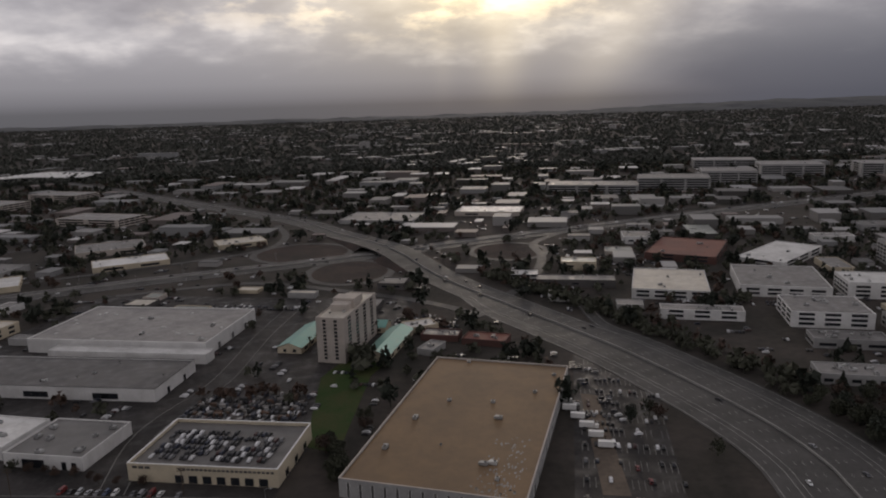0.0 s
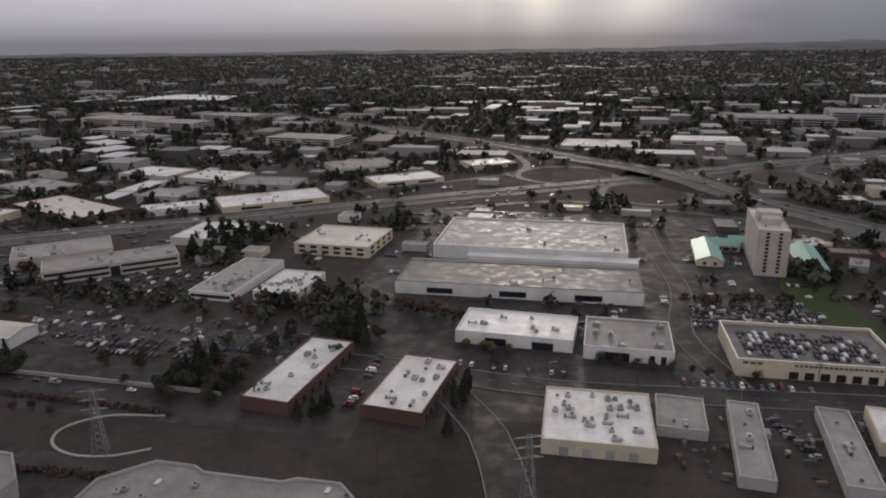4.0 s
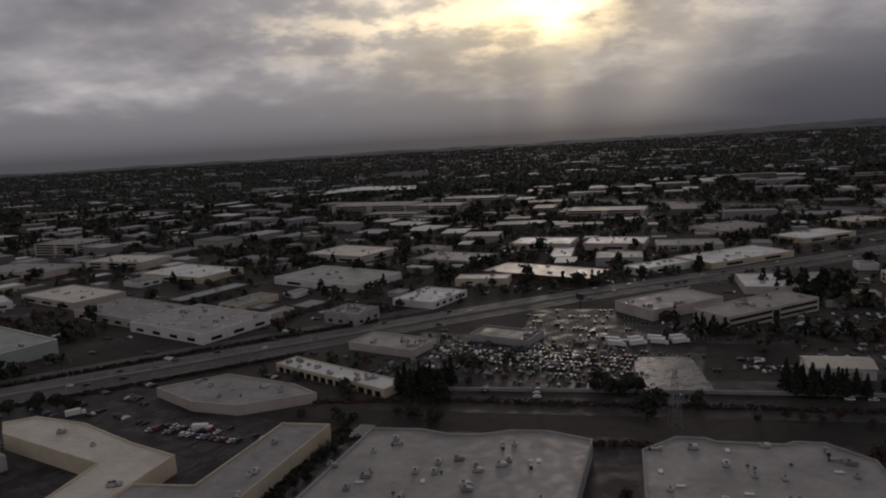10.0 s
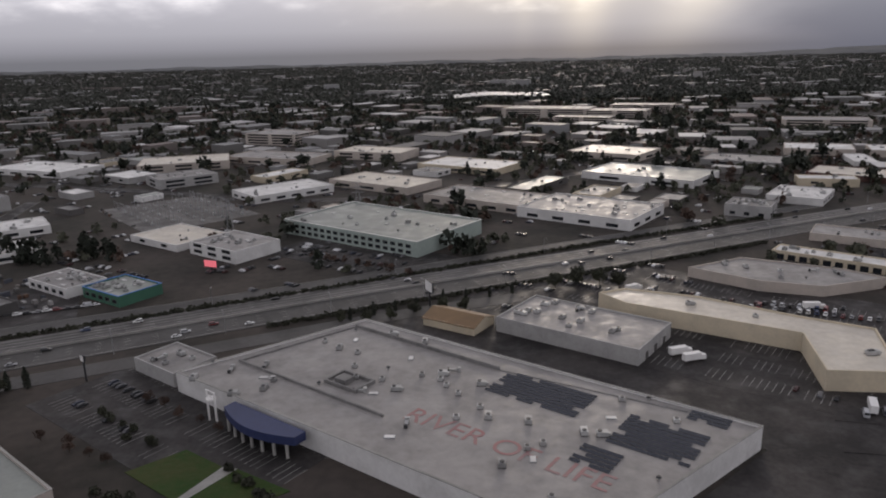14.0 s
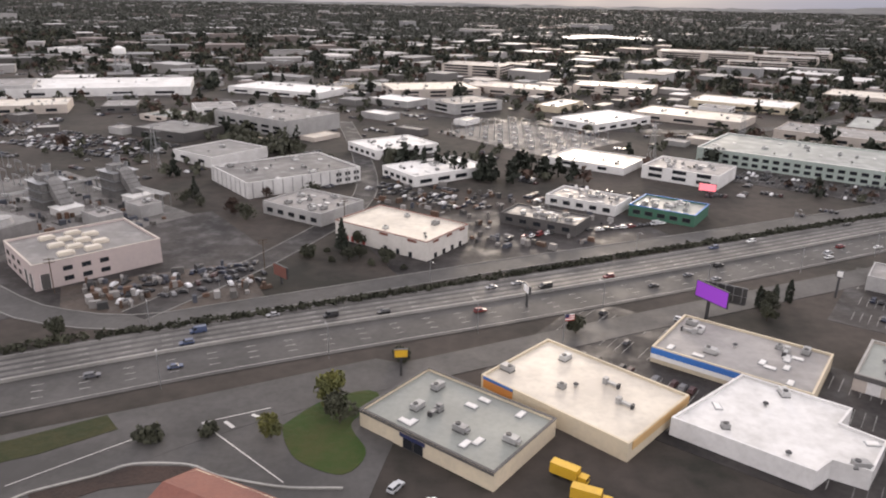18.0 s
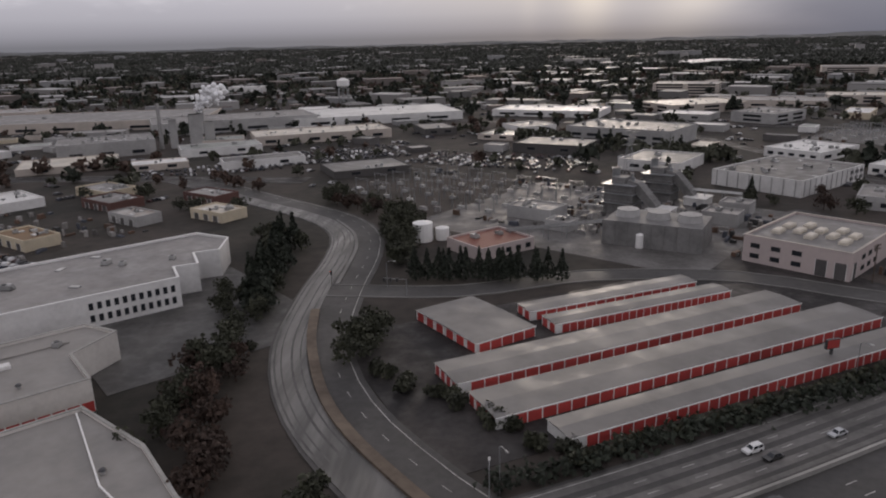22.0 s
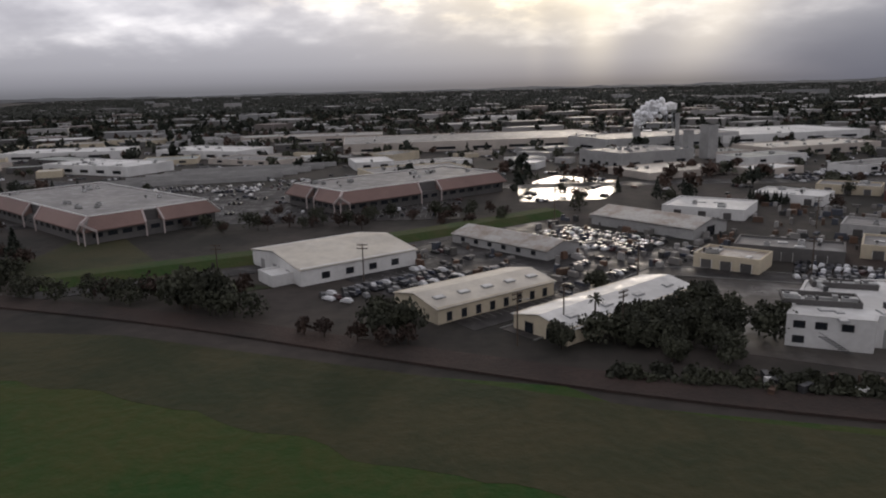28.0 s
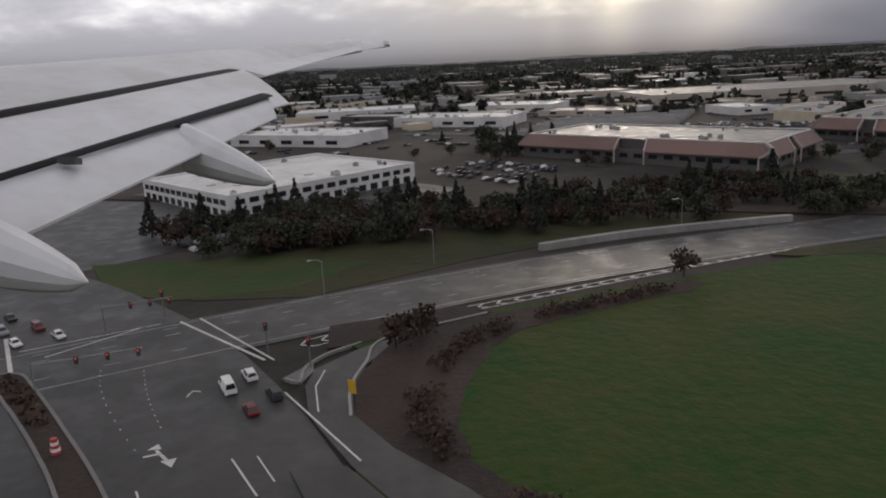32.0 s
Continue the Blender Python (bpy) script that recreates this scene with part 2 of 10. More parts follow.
DIRT_DARK = material("dirt_dark", (0.085, 0.068, 0.056), (0.045, 0.037, 0.032), 0.8, big=0.1, fine=0.9, bump=0.2, wet=0.3)
GRAVEL = material("gravel", (0.15, 0.142, 0.135), (0.08, 0.076, 0.072), 0.8, big=0.08, fine=1.1, bump=0.2, wet=0.35)
WORN_LANE = material("worn_lane", (0.155, 0.147, 0.14), (0.09, 0.086, 0.082), 0.65, big=0.12, fine=1.2, wet=0.15, spec=0.2)
WATER = material("water", (0.07, 0.062, 0.05), (0.05, 0.045, 0.038), 0.24, fine=0.3, bump=0.03, spec=0.16)
ROOF_GREY = material("roof_grey", (0.268, 0.254, 0.242), (0.186, 0.177, 0.17), 0.65, big=0.11, fine=0.7, wet=0.26, random=0.2)
ROOF_DARK = material("roof_dark", (0.135, 0.128, 0.122), (0.09, 0.086, 0.083), 0.6, big=0.1, fine=0.6, wet=0.24, random=0.12)
ROOF_WHITE = material("roof_white", (0.69, 0.68, 0.66), (0.50, 0.49, 0.47), 0.6, big=0.12, fine=0.8, wet=0.26, random=0.1)
ROOF_GREIGE = material("roof_greige", (0.265, 0.25, 0.232), (0.21, 0.20, 0.187), 0.65, big=0.12, fine=0.7, wet=0.16)
ROOF_TAN = material("roof_tan", (0.215, 0.138, 0.075), (0.165, 0.11, 0.064), 0.7, big=0.07, fine=0.6)
ROOF_CREAM = material("roof_cream", (0.59, 0.54, 0.455), (0.45, 0.41, 0.35), 0.55, big=0.12, fine=0.8, wet=0.26)
ROOF_TEAL = material("roof_teal", (0.17, 0.38, 0.33), (0.22, 0.36, 0.31), 0.4, metal=0.2)
ROOF_GREEN = material("roof_green", (0.25, 0.265, 0.24), (0.19, 0.20, 0.185), 0.5, wet=0.2)
ROOF_TILE = material("roof_tile", (0.21, 0.085, 0.062), (0.145, 0.062, 0.05), 0.7, fine=2.4, bump=0.3)
ROOF_PINK = material("roof_mansard", (0.235, 0.15, 0.13), (0.18, 0.115, 0.10), 0.6, fine=2.4)
ROOF_SHED = material("roof_shed", (0.185, 0.178, 0.17), (0.13, 0.125, 0.12), 0.62, big=0.1, fine=0.6, wet=0.22, random=0.1)
ROOF_TIN = material("roof_tin", (0.42, 0.41, 0.39), (0.25, 0.20, 0.16), 0.45, metal=0.3, big=0.2, fine=1.2)
WALL_WHITE = material("wall_white", (0.69, 0.68, 0.665), (0.55, 0.54, 0.525), 0.75, big=0.15, fine=1.6, random=0.06)
WALL_CREAM = material("wall_cream", (0.58, 0.50, 0.37), (0.47, 0.41, 0.31), 0.8, big=0.15, fine=1.6, random=0.05)
WALL_PALE = material("wall_pale", (0.60, 0.57, 0.53), (0.48, 0.455, 0.42), 0.8, big=0.15, fine=1.6)
WALL_BEIGE = material("wall_beige", (0.50, 0.44, 0.39), (0.40, 0.36, 0.32), 0.8, big=0.15, fine=1.6, random=0.05)
WALL_GREY = material("wall_grey", (0.36, 0.355, 0.345), (0.27, 0.265, 0.26), 0.75, big=0.15, fine=1.6, random=0.12)
WALL_DARK = material("wall_dark", (0.105, 0.098, 0.095), (0.075, 0.072, 0.07), 0.7, random=0.2)
WALL_LEAF = material("wall_leaf_green", (0.055, 0.15, 0.10), (0.042, 0.115, 0.08), 0.6)
WALL_GREEN = material("wall_green", (0.36, 0.42, 0.38), (0.29, 0.34, 0.31), 0.7)
WALL_BRICK = material("wall_brick", (0.125, 0.062, 0.052), (0.088, 0.048, 0.042), 0.8, fine=3.0)
WALL_PINK = material("wall_pink", (0.47, 0.395, 0.375), (0.40, 0.345, 0.33), 0.8)
TRIM_WHITE = material("trim_white", (0.78, 0.77, 0.75), (0.68, 0.67, 0.65), 0.6)
TRIM_BLUE = material("trim_blue", (0.05, 0.18, 0.50), (0.04, 0.13, 0.38), 0.5)
NAVY = material("navy_paint", (0.030, 0.040, 0.105), (0.024, 0.030, 0.075), 0.5)
ORANGE = material("orange_paint", (0.60, 0.25, 0.06), (0.50, 0.21, 0.06), 0.6)
ORANGE_PALE = material("pale_orange_paint", (0.56, 0.36, 0.16), (0.47, 0.31, 0.15), 0.65)
BERRY = material("berry_paint", (0.16, 0.02, 0.02), (0.11, 0.016, 0.016), 0.35)
YELLOW = material("yellow_paint", (0.65, 0.40, 0.03), (0.52, 0.31, 0.03), 0.5)
RED = material("red_paint", (0.42, 0.058, 0.052), (0.31, 0.048, 0.044), 0.5, random=0.12)
RUST = material("rust", (0.12, 0.070, 0.048), (0.065, 0.047, 0.040), 0.8, fine=2.2)
GLASS = material("glass_dark", (0.022, 0.025, 0.030), (0.016, 0.018, 0.022), 0.07, spec=0.6)
STEEL = material("steel", (0.34, 0.35, 0.36), (0.24, 0.245, 0.25), 0.4, metal=0.6, fine=2.5)
DARK_STEEL = material("dark_steel", (0.075, 0.075, 0.078), (0.05, 0.05, 0.052), 0.5, metal=0.4)
WIRE = material("wire", (0.135, 0.137, 0.14), (0.10, 0.10, 0.105), 0.6, fine=2.5)
UNIT = material("unit_metal", (0.44, 0.44, 0.43), (0.27, 0.27, 0.265), 0.5, metal=0.2, random=0.3)
PANEL = material("solar_panel", (0.018, 0.022, 0.034), (0.014, 0.017, 0.026), 0.2, spec=0.6)
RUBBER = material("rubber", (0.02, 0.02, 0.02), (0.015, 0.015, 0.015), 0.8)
WOOD = material("pole_wood", (0.10, 0.075, 0.055), (0.065, 0.05, 0.04), 0.85, fine=3.0)
# Distance haze is put into the next two base colours: paler, greyer leaves.
LEAF_TOWN_HAZE = material("leaf_town_haze", (0.068, 0.070, 0.048), (0.042, 0.044, 0.031), 0.8, big=0.3, fine=2.0)
LEAF_FAR_HAZE = material("leaf_far_haze", (0.085, 0.088, 0.076), (0.055, 0.058, 0.050), 0.9, big=0.02, fine=0.3)
BARK = material("bark", (0.075, 0.055, 0.040), (0.045, 0.034, 0.027), 0.95, fine=3.0)
LEAF_DARK = material("leaf_conifer", (0.03, 0.036, 0.025), (0.018, 0.022, 0.016), 0.8, big=0.3, fine=2.0, random=0.25)
LEAF_GREEN = material("leaf_broad", (0.046, 0.048, 0.03), (0.028, 0.03, 0.02), 0.75, big=0.3, fine=2.0, random=0.3)
LEAF_BROWN = material("leaf_brown", (0.075, 0.048, 0.036), (0.045, 0.031, 0.025), 0.85, big=0.3, fine=2.0, random=0.3)
LEAF_OLIVE = material("leaf_olive", (0.13, 0.125, 0.035), (0.075, 0.08, 0.03), 0.8, big=0.3, fine=2.0, random=0.2)
CAR_PAINT = paints("car_paint", [(0.70, 0.70, 0.70), (0.03, 0.03, 0.033), (0.42, 0.43, 0.44), (0.72, 0.72, 0.71), (0.10, 0.10, 0.11), (0.05, 0.07, 0.13),
                                 (0.25, 0.25, 0.26), (0.65, 0.65, 0.64), (0.16, 0.03, 0.03), (0.03, 0.03, 0.03)], 0.28)
CAR_HEAP = paints("car_heap", [(0.62, 0.62, 0.63), (0.02, 0.02, 0.022), (0.04, 0.04, 0.045), (0.025, 0.025, 0.03), (0.022, 0.026, 0.042), (0.022, 0.022, 0.022), (0.52, 0.52, 0.525),
                               (0.05, 0.05, 0.055), (0.05, 0.022, 0.022), (0.03, 0.03, 0.033), (0.02, 0.021, 0.024), (0.14, 0.14, 0.145)], 0.34, island=True, spec=0.32)
PLANT_GREY = material("plant_grey", (0.20, 0.195, 0.19), (0.13, 0.127, 0.123), 0.7, big=0.3, fine=1.5, random=0.1)
HULL = paints("building_shell", [(0.24, 0.23, 0.22), (0.15, 0.145, 0.14), (0.32, 0.31, 0.30), (0.09, 0.085, 0.08), (0.17, 0.15, 0.14), (0.26, 0.26, 0.26)], 0.7, island=True)
FAR_ROOF = paints("far_roof", [(0.34, 0.335, 0.33), (0.18, 0.18, 0.18), (0.25, 0.245, 0.24), (0.12, 0.117, 0.115), (0.52, 0.51, 0.50), (0.16, 0.13, 0.12), (0.20, 0.20, 0.20)], 0.58, island=True)


# ---- building blocks ----
class Geo:
    """Gathers faces of one mesh; each face remembers the number of its material."""

    def __init__(self):
        self.v, self.f, self.k = [], [], []

    def face(self, pts, k=0):
        b = len(self.v)
        self.v += [tuple(p) for p in pts]
        self.f.append(tuple(range(b, b + len(pts))))
        self.k.append(k)

    def prism(self, poly, z0, z1, k=0, top=None, scale=1.0):
        """An upright block over a polygon, drawn in at the top by scale; top: the number of another material for its lid."""
        n, b = len(poly), len(self.v)
        cx, cy = sum(p[0] for p in poly) / n, sum(p[1] for p in poly) / n
        self.v += [(x, y, z0) for x, y in poly] + [(cx + (x - cx) * scale, cy + (y - cy) * scale, z1) for x, y in poly]
        for i in range(n):
            j = (i + 1) % n
            self.f.append((b + i, b + j, b + n + j, b + n + i))
            self.k.append(k)
        self.f += [tuple(b + n + i for i in range(n)), tuple(b + n - 1 - i for i in range(n))]
        self.k += [k if top is None else top, k]

    def box(self, x0, x1, y0, y1, z0, z1, k=0, top=None, scale=1.0):
        self.prism([(x0, y0), (x1, y0), (x1, y1), (x0, y1)], z0, z1, k, top, scale)

    def cyl(self, x, y, z0, z1, r, n=10, k=0, scale=1.0, top=None):
        self.prism([(x + r * math.cos(2 * math.pi * i / n), y + r * math.sin(2 * math.pi * i / n)) for i in range(n)], z0, z1, k, top, scale)

    def beam(self, a, b, r, k=0, n=4):
        """A thin straight bar from a to b."""
        a, b = Vector(a), Vector(b)
        q = (b - a).to_track_quat("Z", "Y")
        ring = [q @ Vector((r * math.cos(2 * math.pi * (i + 0.5) / n), r * math.sin(2 * math.pi * (i + 0.5) / n), 0)) for i in range(n)]
        s = len(self.v)
        self.v += [tuple(a + p) for p in ring] + [tuple(b + p) for p in ring]
        for i in range(n):
            j = (i + 1) % n
            self.f.append((s + i, s + j, s + n + j, s + n + i))
            self.k.append(k)
        self.f += [tuple(s + n + i for i in range(n)), tuple(s + n - 1 - i for i in range(n))]
        self.k += [k, k]

    def add(self, other, m=None, k=None):
        b = len(self.v)
        self.v += [tuple(m @ Vector(p)) for p in other.v] if m is not None else other.v
        self.f += [tuple(b + i for i in f) for f in other.f]
        self.k += [k] * len(other.k) if k is not None else other.k

    def mesh(self, name, mats):
        me = bpy.data.meshes.new(name)
        me.from_pydata(self.v, [], self.f)
        for m in mats if isinstance(mats, (list, tuple)) else [mats]:
            me.materials.append(m)
        if any(self.k):
            me.polygons.foreach_set("material_index", self.k)
        me.update()
        return me


def part(name, geo, mats, parent=None, label="", at=None, turn=0.0):
    """Links a Geo (or a mesh that is shared) as one mesh object under a thing or a part."""
    ob = new(name, geo if isinstance(geo, bpy.types.Mesh) else geo.mesh(name, mats))
    ob.parent = parent
    if at is not None:
        ob.matrix_basis = pose(*at, 0, 0, turn)
    if label:
        ob["label"] = label
    return ob


def thing(name, label, category, at=(0, 0, 0), turn=0.0, group="", kind=""):
    ob = new(name)
    ob.empty_display_size = 0.5
    ob.matrix_basis = pose(*at, 0, 0, turn)
    return tagged(ob, label, category, group, kind)


CELL = 40.0
GRID = {}           # what is built over, by squares of the plan: rectangles and road pieces


def cells(x0, x1, y0, y1):
    return [(i, j) for i in range(int(x0 // CELL), int(x1 // CELL) + 1) for j in range(int(y0 // CELL), int(y1 // CELL) + 1)]


def take(cx, cy, w, d, ang, kind=0):
    r = math.hypot(w, d) / 2 + 16
    for key in cells(cx - r, cx + r, cy - r, cy + r):
        GRID.setdefault(key, []).append((kind, cx, cy, w / 2, d / 2, math.cos(radians(ang)), math.sin(radians(ang))))


def take_line(pts, half):
    for (ax, ay), (bx, by) in zip(pts, pts[1:]):
        m = half + 16
        for key in cells(min(ax, bx) - m, max(ax, bx) + m, min(ay, by) - m, max(ay, by) + m):
            GRID.setdefault(key, []).append((1, ax, ay, bx, by, half, 0))


def free(x, y, gap=1.0, lots=False):
    for kind, a, b, c, d, e, f in GRID.get((int(x // CELL), int(y // CELL)), ()):
        if kind == 2 and not lots:
            continue
        if kind in (0, 2):
            dx, dy = x - a, y - b
            if abs(dx * e + dy * f) < c + gap and abs(-dx * f + dy * e) < d + gap:
                return False
        else:
            ux, uy = c - a, d - b
            t = min(1.0, max(0.0, ((x - a) * ux + (y - b) * uy) / (ux * ux + uy * uy + 1e-9)))
            if math.hypot(x - a - t * ux, y - b - t * uy) < e + gap:
                return False
    return True


def smooth_line(pts, step=6.0):
    """Points along a Catmull-Rom curve through pts (any number of coordinates)."""
    p = [Vector(q) for q in pts]
    p = [p[0] * 2 - p[1]] + p + [p[-1] * 2 - p[-2]]
    out = []
    for a, b, c, d in zip(p, p[1:], p[2:], p[3:]):
        n = max(1, int((c - b).length / step))
        for i in range(n):
            t = i / n
            out.append(0.5 * (2 * b + (c - a) * t + (2 * a - 5 * b + 4 * c - d) * t * t + (3 * b - a - 3 * c + d) * t ** 3))
    return out + [p[-2]]


def sideways(line):
    """The unit normal to the left at every point of a line."""
    out = []
    for i in range(len(line)):
        d = line[min(i + 1, len(line) - 1)] - line[max(i - 1, 0)]
        out.append(Vector((-d.y, d.x)).normalized())
    return out


def strip(geo, line, left, right, z0, z1, k=0, height=None):
    """A slab that follows a line, from right to left of it; height: a rise at each point."""
    ns = sideways(line)
    b, n = len(geo.v), len(line)
    for i, (p, s) in enumerate(zip(line, ns)):
        h = height[i] if height else 0.0
        for off, z in ((right, z1), (left, z1), (left, z0), (right, z0)):
            geo.v.append((p.x + s.x * off, p.y + s.y * off, z + h))
    for i in range(n - 1):
        a, c = b + 4 * i, b + 4 * (i + 1)
        for q in range(4):
            geo.f.append((a + q, c + q, c + (q + 1) % 4, a + (q + 1) % 4))
            geo.k.append(k)
    e = b + 4 * (n - 1)
    geo.f += [(b + 3, b + 2, b + 1, b), (e, e + 1, e + 2, e + 3)]
    geo.k += [k, k]


def dashes(geo, line, off, z, on=1.5, gap=4.5, wide=0.12, height=None):
    ns = sideways(line)
    run, paint = 0.0, True
    for i in range(len(line) - 1):
        a, b = line[i], line[i + 1]
        length = (b - a).length
        s = 0.0
        while s < length:
            span = min(length - s, (on if paint else gap) - run)
            if paint and span > 0.05:
                u, v = a + (b - a) * (s / length), a + (b - a) * ((s + span) / length)
                h = height[i] if height else 0.0
                n = ns[i]
                geo.face([(u.x + n.x * (off + wide / 2), u.y + n.y * (off + wide / 2), z + h), (u.x + n.x * (off - wide / 2), u.y + n.y * (off - wide / 2), z + h),
                          (v.x + n.x * (off - wide / 2), v.y + n.y * (off - wide / 2), z + h), (v.x + n.x * (off + wide / 2), v.y + n.y * (off + wide / 2), z + h)])
            run += span
            s += span
            if run >= (on if paint else gap) - 1e-6:
                run, paint = 0.0, not paint


ROADS = [0]


def road(name, label, pts, width, mat, lanes=(), edges=True, median=False, z=0.10, kerb=False, rise=None, step=6.0):
    ROADS[0] += 1
    z += 0.0025 * (ROADS[0] % 14)
    line = smooth_line(pts, step)
    take_line([(p.x, p.y) for p in line[::3]] + [(line[-1].x, line[-1].y)], width / 2)
    root = tagged(new(name), label, "road", kind="structure")
    height = [rise(p) for p in line] if rise else None
    deck = Geo()
    strip(deck, line, width / 2, -width / 2, -0.5, z, height=height)
    part("carriageway", deck, mat, root)
    marks = Geo()
    for off in lanes:
        dashes(marks, line, off, z + 0.02, height=height)
    if edges:
        for off in (width / 2 - 0.9, -width / 2 + 0.9):
            dashes(marks, line, off, z + 0.02, 1e9, 1, 0.14, height=height)
    if marks.v:
        part("lane_marking", marks, LANE_LINE, root)
    if median:
        m = Geo()
        strip(m, line, 0.16, -0.16, 0, z + 0.55, height=height)
        part("median_barrier", m, CONCRETE, root)
    if kerb:
        for off in (width / 2 + 0.12, -width / 2 - 0.12):
            m = Geo()
            strip(m, line, off + 0.14, off - 0.14, -0.1, z + 0.09, height=height)
            part("kerb", m, KERB, root)
    return line


def patch(name, label, poly, mat, z=0.05, category="ground"):
    """A flat sheet of ground with a thin edge."""
    g = Geo()
    g.prism(poly, -0.3, z)
    return tagged(part(name, g, mat), label, category, kind="structure")


def rect(cx, cy, w, d, ang):
    c, s = math.cos(radians(ang)), math.sin(radians(ang))
    return [(cx + c * x - s * y, cy + s * x + c * y) for x, y in ((-w / 2, -d / 2), (w / 2, -d / 2), (w / 2, d / 2), (-w / 2, d / 2))]


# ---- shared small meshes ----
def unit_mesh(kind):
    g = Geo()
    if kind == 0:      # packaged air handler with a fan collar and legs
        g.box(-0.9, 0.9, -0.55, 0.55, 0.12, 0.85)
        g.box(-0.95, 0.95, -0.6, 0.6, 0.0, 0.12, 1)
        g.cyl(-0.4, 0, 0.85, 1.0, 0.36, 10, 1)
        g.box(0.9, 1.25, -0.35, 0.35, 0.2, 0.6)
    elif kind == 1:    # small condenser
        g.box(-0.5, 0.5, -0.45, 0.45, 0.08, 0.7)
        g.box(-0.55, 0.55, -0.5, 0.5, 0, 0.08, 1)
        g.cyl(0, 0, 0.7, 0.8, 0.33, 10, 1)
    elif kind == 2:    # duct with elbow
        g.box(-1.4, 0.8, -0.25, 0.25, 0.2, 0.55)
        g.box(0.4, 1.0, -0.4, 0.4, 0, 0.9)
        g.box(-1.5, -1.2, -0.3, 0.3, 0, 0.7, 1)
    else:              # mushroom vent
        g.cyl(0, 0, 0, 0.4, 0.22, 8)
        g.cyl(0, 0, 0.4, 0.62, 0.42, 8, 1, 0.6)
    return g.mesh("rooftop_unit", [UNIT, DARK_STEEL])


def skylight_mesh():
    g = Geo()
    g.box(-0.9, 0.9, -0.5, 0.5, 0, 0.12)
    g.box(-0.82, 0.82, -0.42, 0.42, 0.12, 0.22, 1, scale=0.85)
    return g.mesh("skylight", [STEEL, ROOF_WHITE])


UNITS = [unit_mesh(k) for k in range(4)]
SKYLIGHT = skylight_mesh()
PANES = {}


def window_mesh(w, h, frame_mat=TRIM_WHITE):
    """A framed pane, its face to -y, standing 6 cm proud of the wall."""
    key = (round(w, 2), round(h, 2), frame_mat.name)
    if key not in PANES:
        g, t = Geo(), min(0.07, w * 0.08)
        g.box(-w / 2, w / 2, -0.03, 0.05, 0, h, 1)
        for x0, x1, z0, z1 in ((-w / 2 - t, -w / 2, -t, h + t), (w / 2, w / 2 + t, -t, h + t), (-w / 2, w / 2, -t, 0), (-w / 2, w / 2, h, h + t)):
            g.box(x0, x1, -0.07, 0.05, z0, z1, 0)
        PANES[key] = g.mesh("window", [frame_mat, GLASS])
    return PANES[key]


DOORS = {}


def door_mesh(w, h, mat):
    key = (round(w, 2), round(h, 2), mat.name)
    if key not in DOORS:
        g = Geo()
        n = max(3, int(h / 0.3))
        for i in range(n):       # a roller door of slats
            g.box(-w / 2, w / 2, -0.035 if i % 2 else -0.05, 0.05, h * i / n, h * (i + 1) / n)
        for x in (-w / 2 - 0.06, w / 2):
            g.box(x, x + 0.06, -0.08, 0.05, 0, h + 0.06, 1)
        DOORS[key] = g.mesh("roller_door", [mat, TRIM_WHITE])
    return DOORS[key]


def side_pose(side, w, d, u, z):
    """Where an opening sits: side s, n, e or w of a box w by d, u along that side from its middle."""
    return {"s": pose(u, -d / 2, z), "n": pose(-u, d / 2, z, 0, 0, 180), "e": pose(w / 2, u, z, 0, 0, 90), "w": pose(-w / 2, -u, z, 0, 0, -90)}[side]


def openings(root, w, d, rows):
    """rows: (side, count, width, height, sill, from, to, kind); the openings share the stretch from..to (fractions of the side)."""
    for side, count, ow, oh, sill, a, b, kind in rows:
        length = w if side in "sn" else d
        far = root.matrix_basis.translation.y
        join = 1 if count < 6 or far < 200 or (count >= 15 and far < 260) or kind not in ("window", "dark") else 2 if far < 330 else 4
        if join > 1:      # far facades: broader ribbons
            ow, count = ow * join + (join - 1) * max(0.1, (length * (b - a) / count - ow) * 0.3), max(1, count // join)
            ow = min(ow, length * (b - a) / count - 0.2)
        for i in range(count):
            u = (a + (b - a) * (i + 0.5) / count - 0.5) * length
            if kind == "window":
                me, nm = window_mesh(ow, oh), "window"
            elif kind == "dark":
                me, nm = window_mesh(ow, oh, WALL_DARK), "window"
            elif isinstance(kind, tuple):      # a plain band or awning
                bg = Geo()
                half = (length * (b - a) if count == 1 else ow) / 2
                bg.box(-half, half, -0.12, 0.05, 0, oh)
                me, nm = bg.mesh("fascia", kind[0]), "fascia"
            else:
                me, nm = door_mesh(ow, oh, kind), "roller_door"
            ob = new(nm, me)
            ob.parent = root
            ob.matrix_basis = side_pose(side, w, d, u, sill)


def roof_clutter(root, rng, w, d, z, units, lights=0, poly_ok=None):
    if root.matrix_basis.translation.y > 300:
        units, lights = (units + 1) // 2, lights // 2
    for i in range(units + lights):
        x, y = (rng.random() - 0.5) * (w - 4), (rng.random() - 0.5) * (d - 3)
        if poly_ok and not poly_ok(x, y):
            continue
        ob = new("rooftop_unit", UNITS[rng.choice((0, 0, 1, 1, 2, 3))]) if i < units else new("skylight", SKYLIGHT)
        ob.parent = root
        ob.matrix_basis = pose(x, y, z, 0, 0, rng.choice((0, 90)))


SEED = [100]


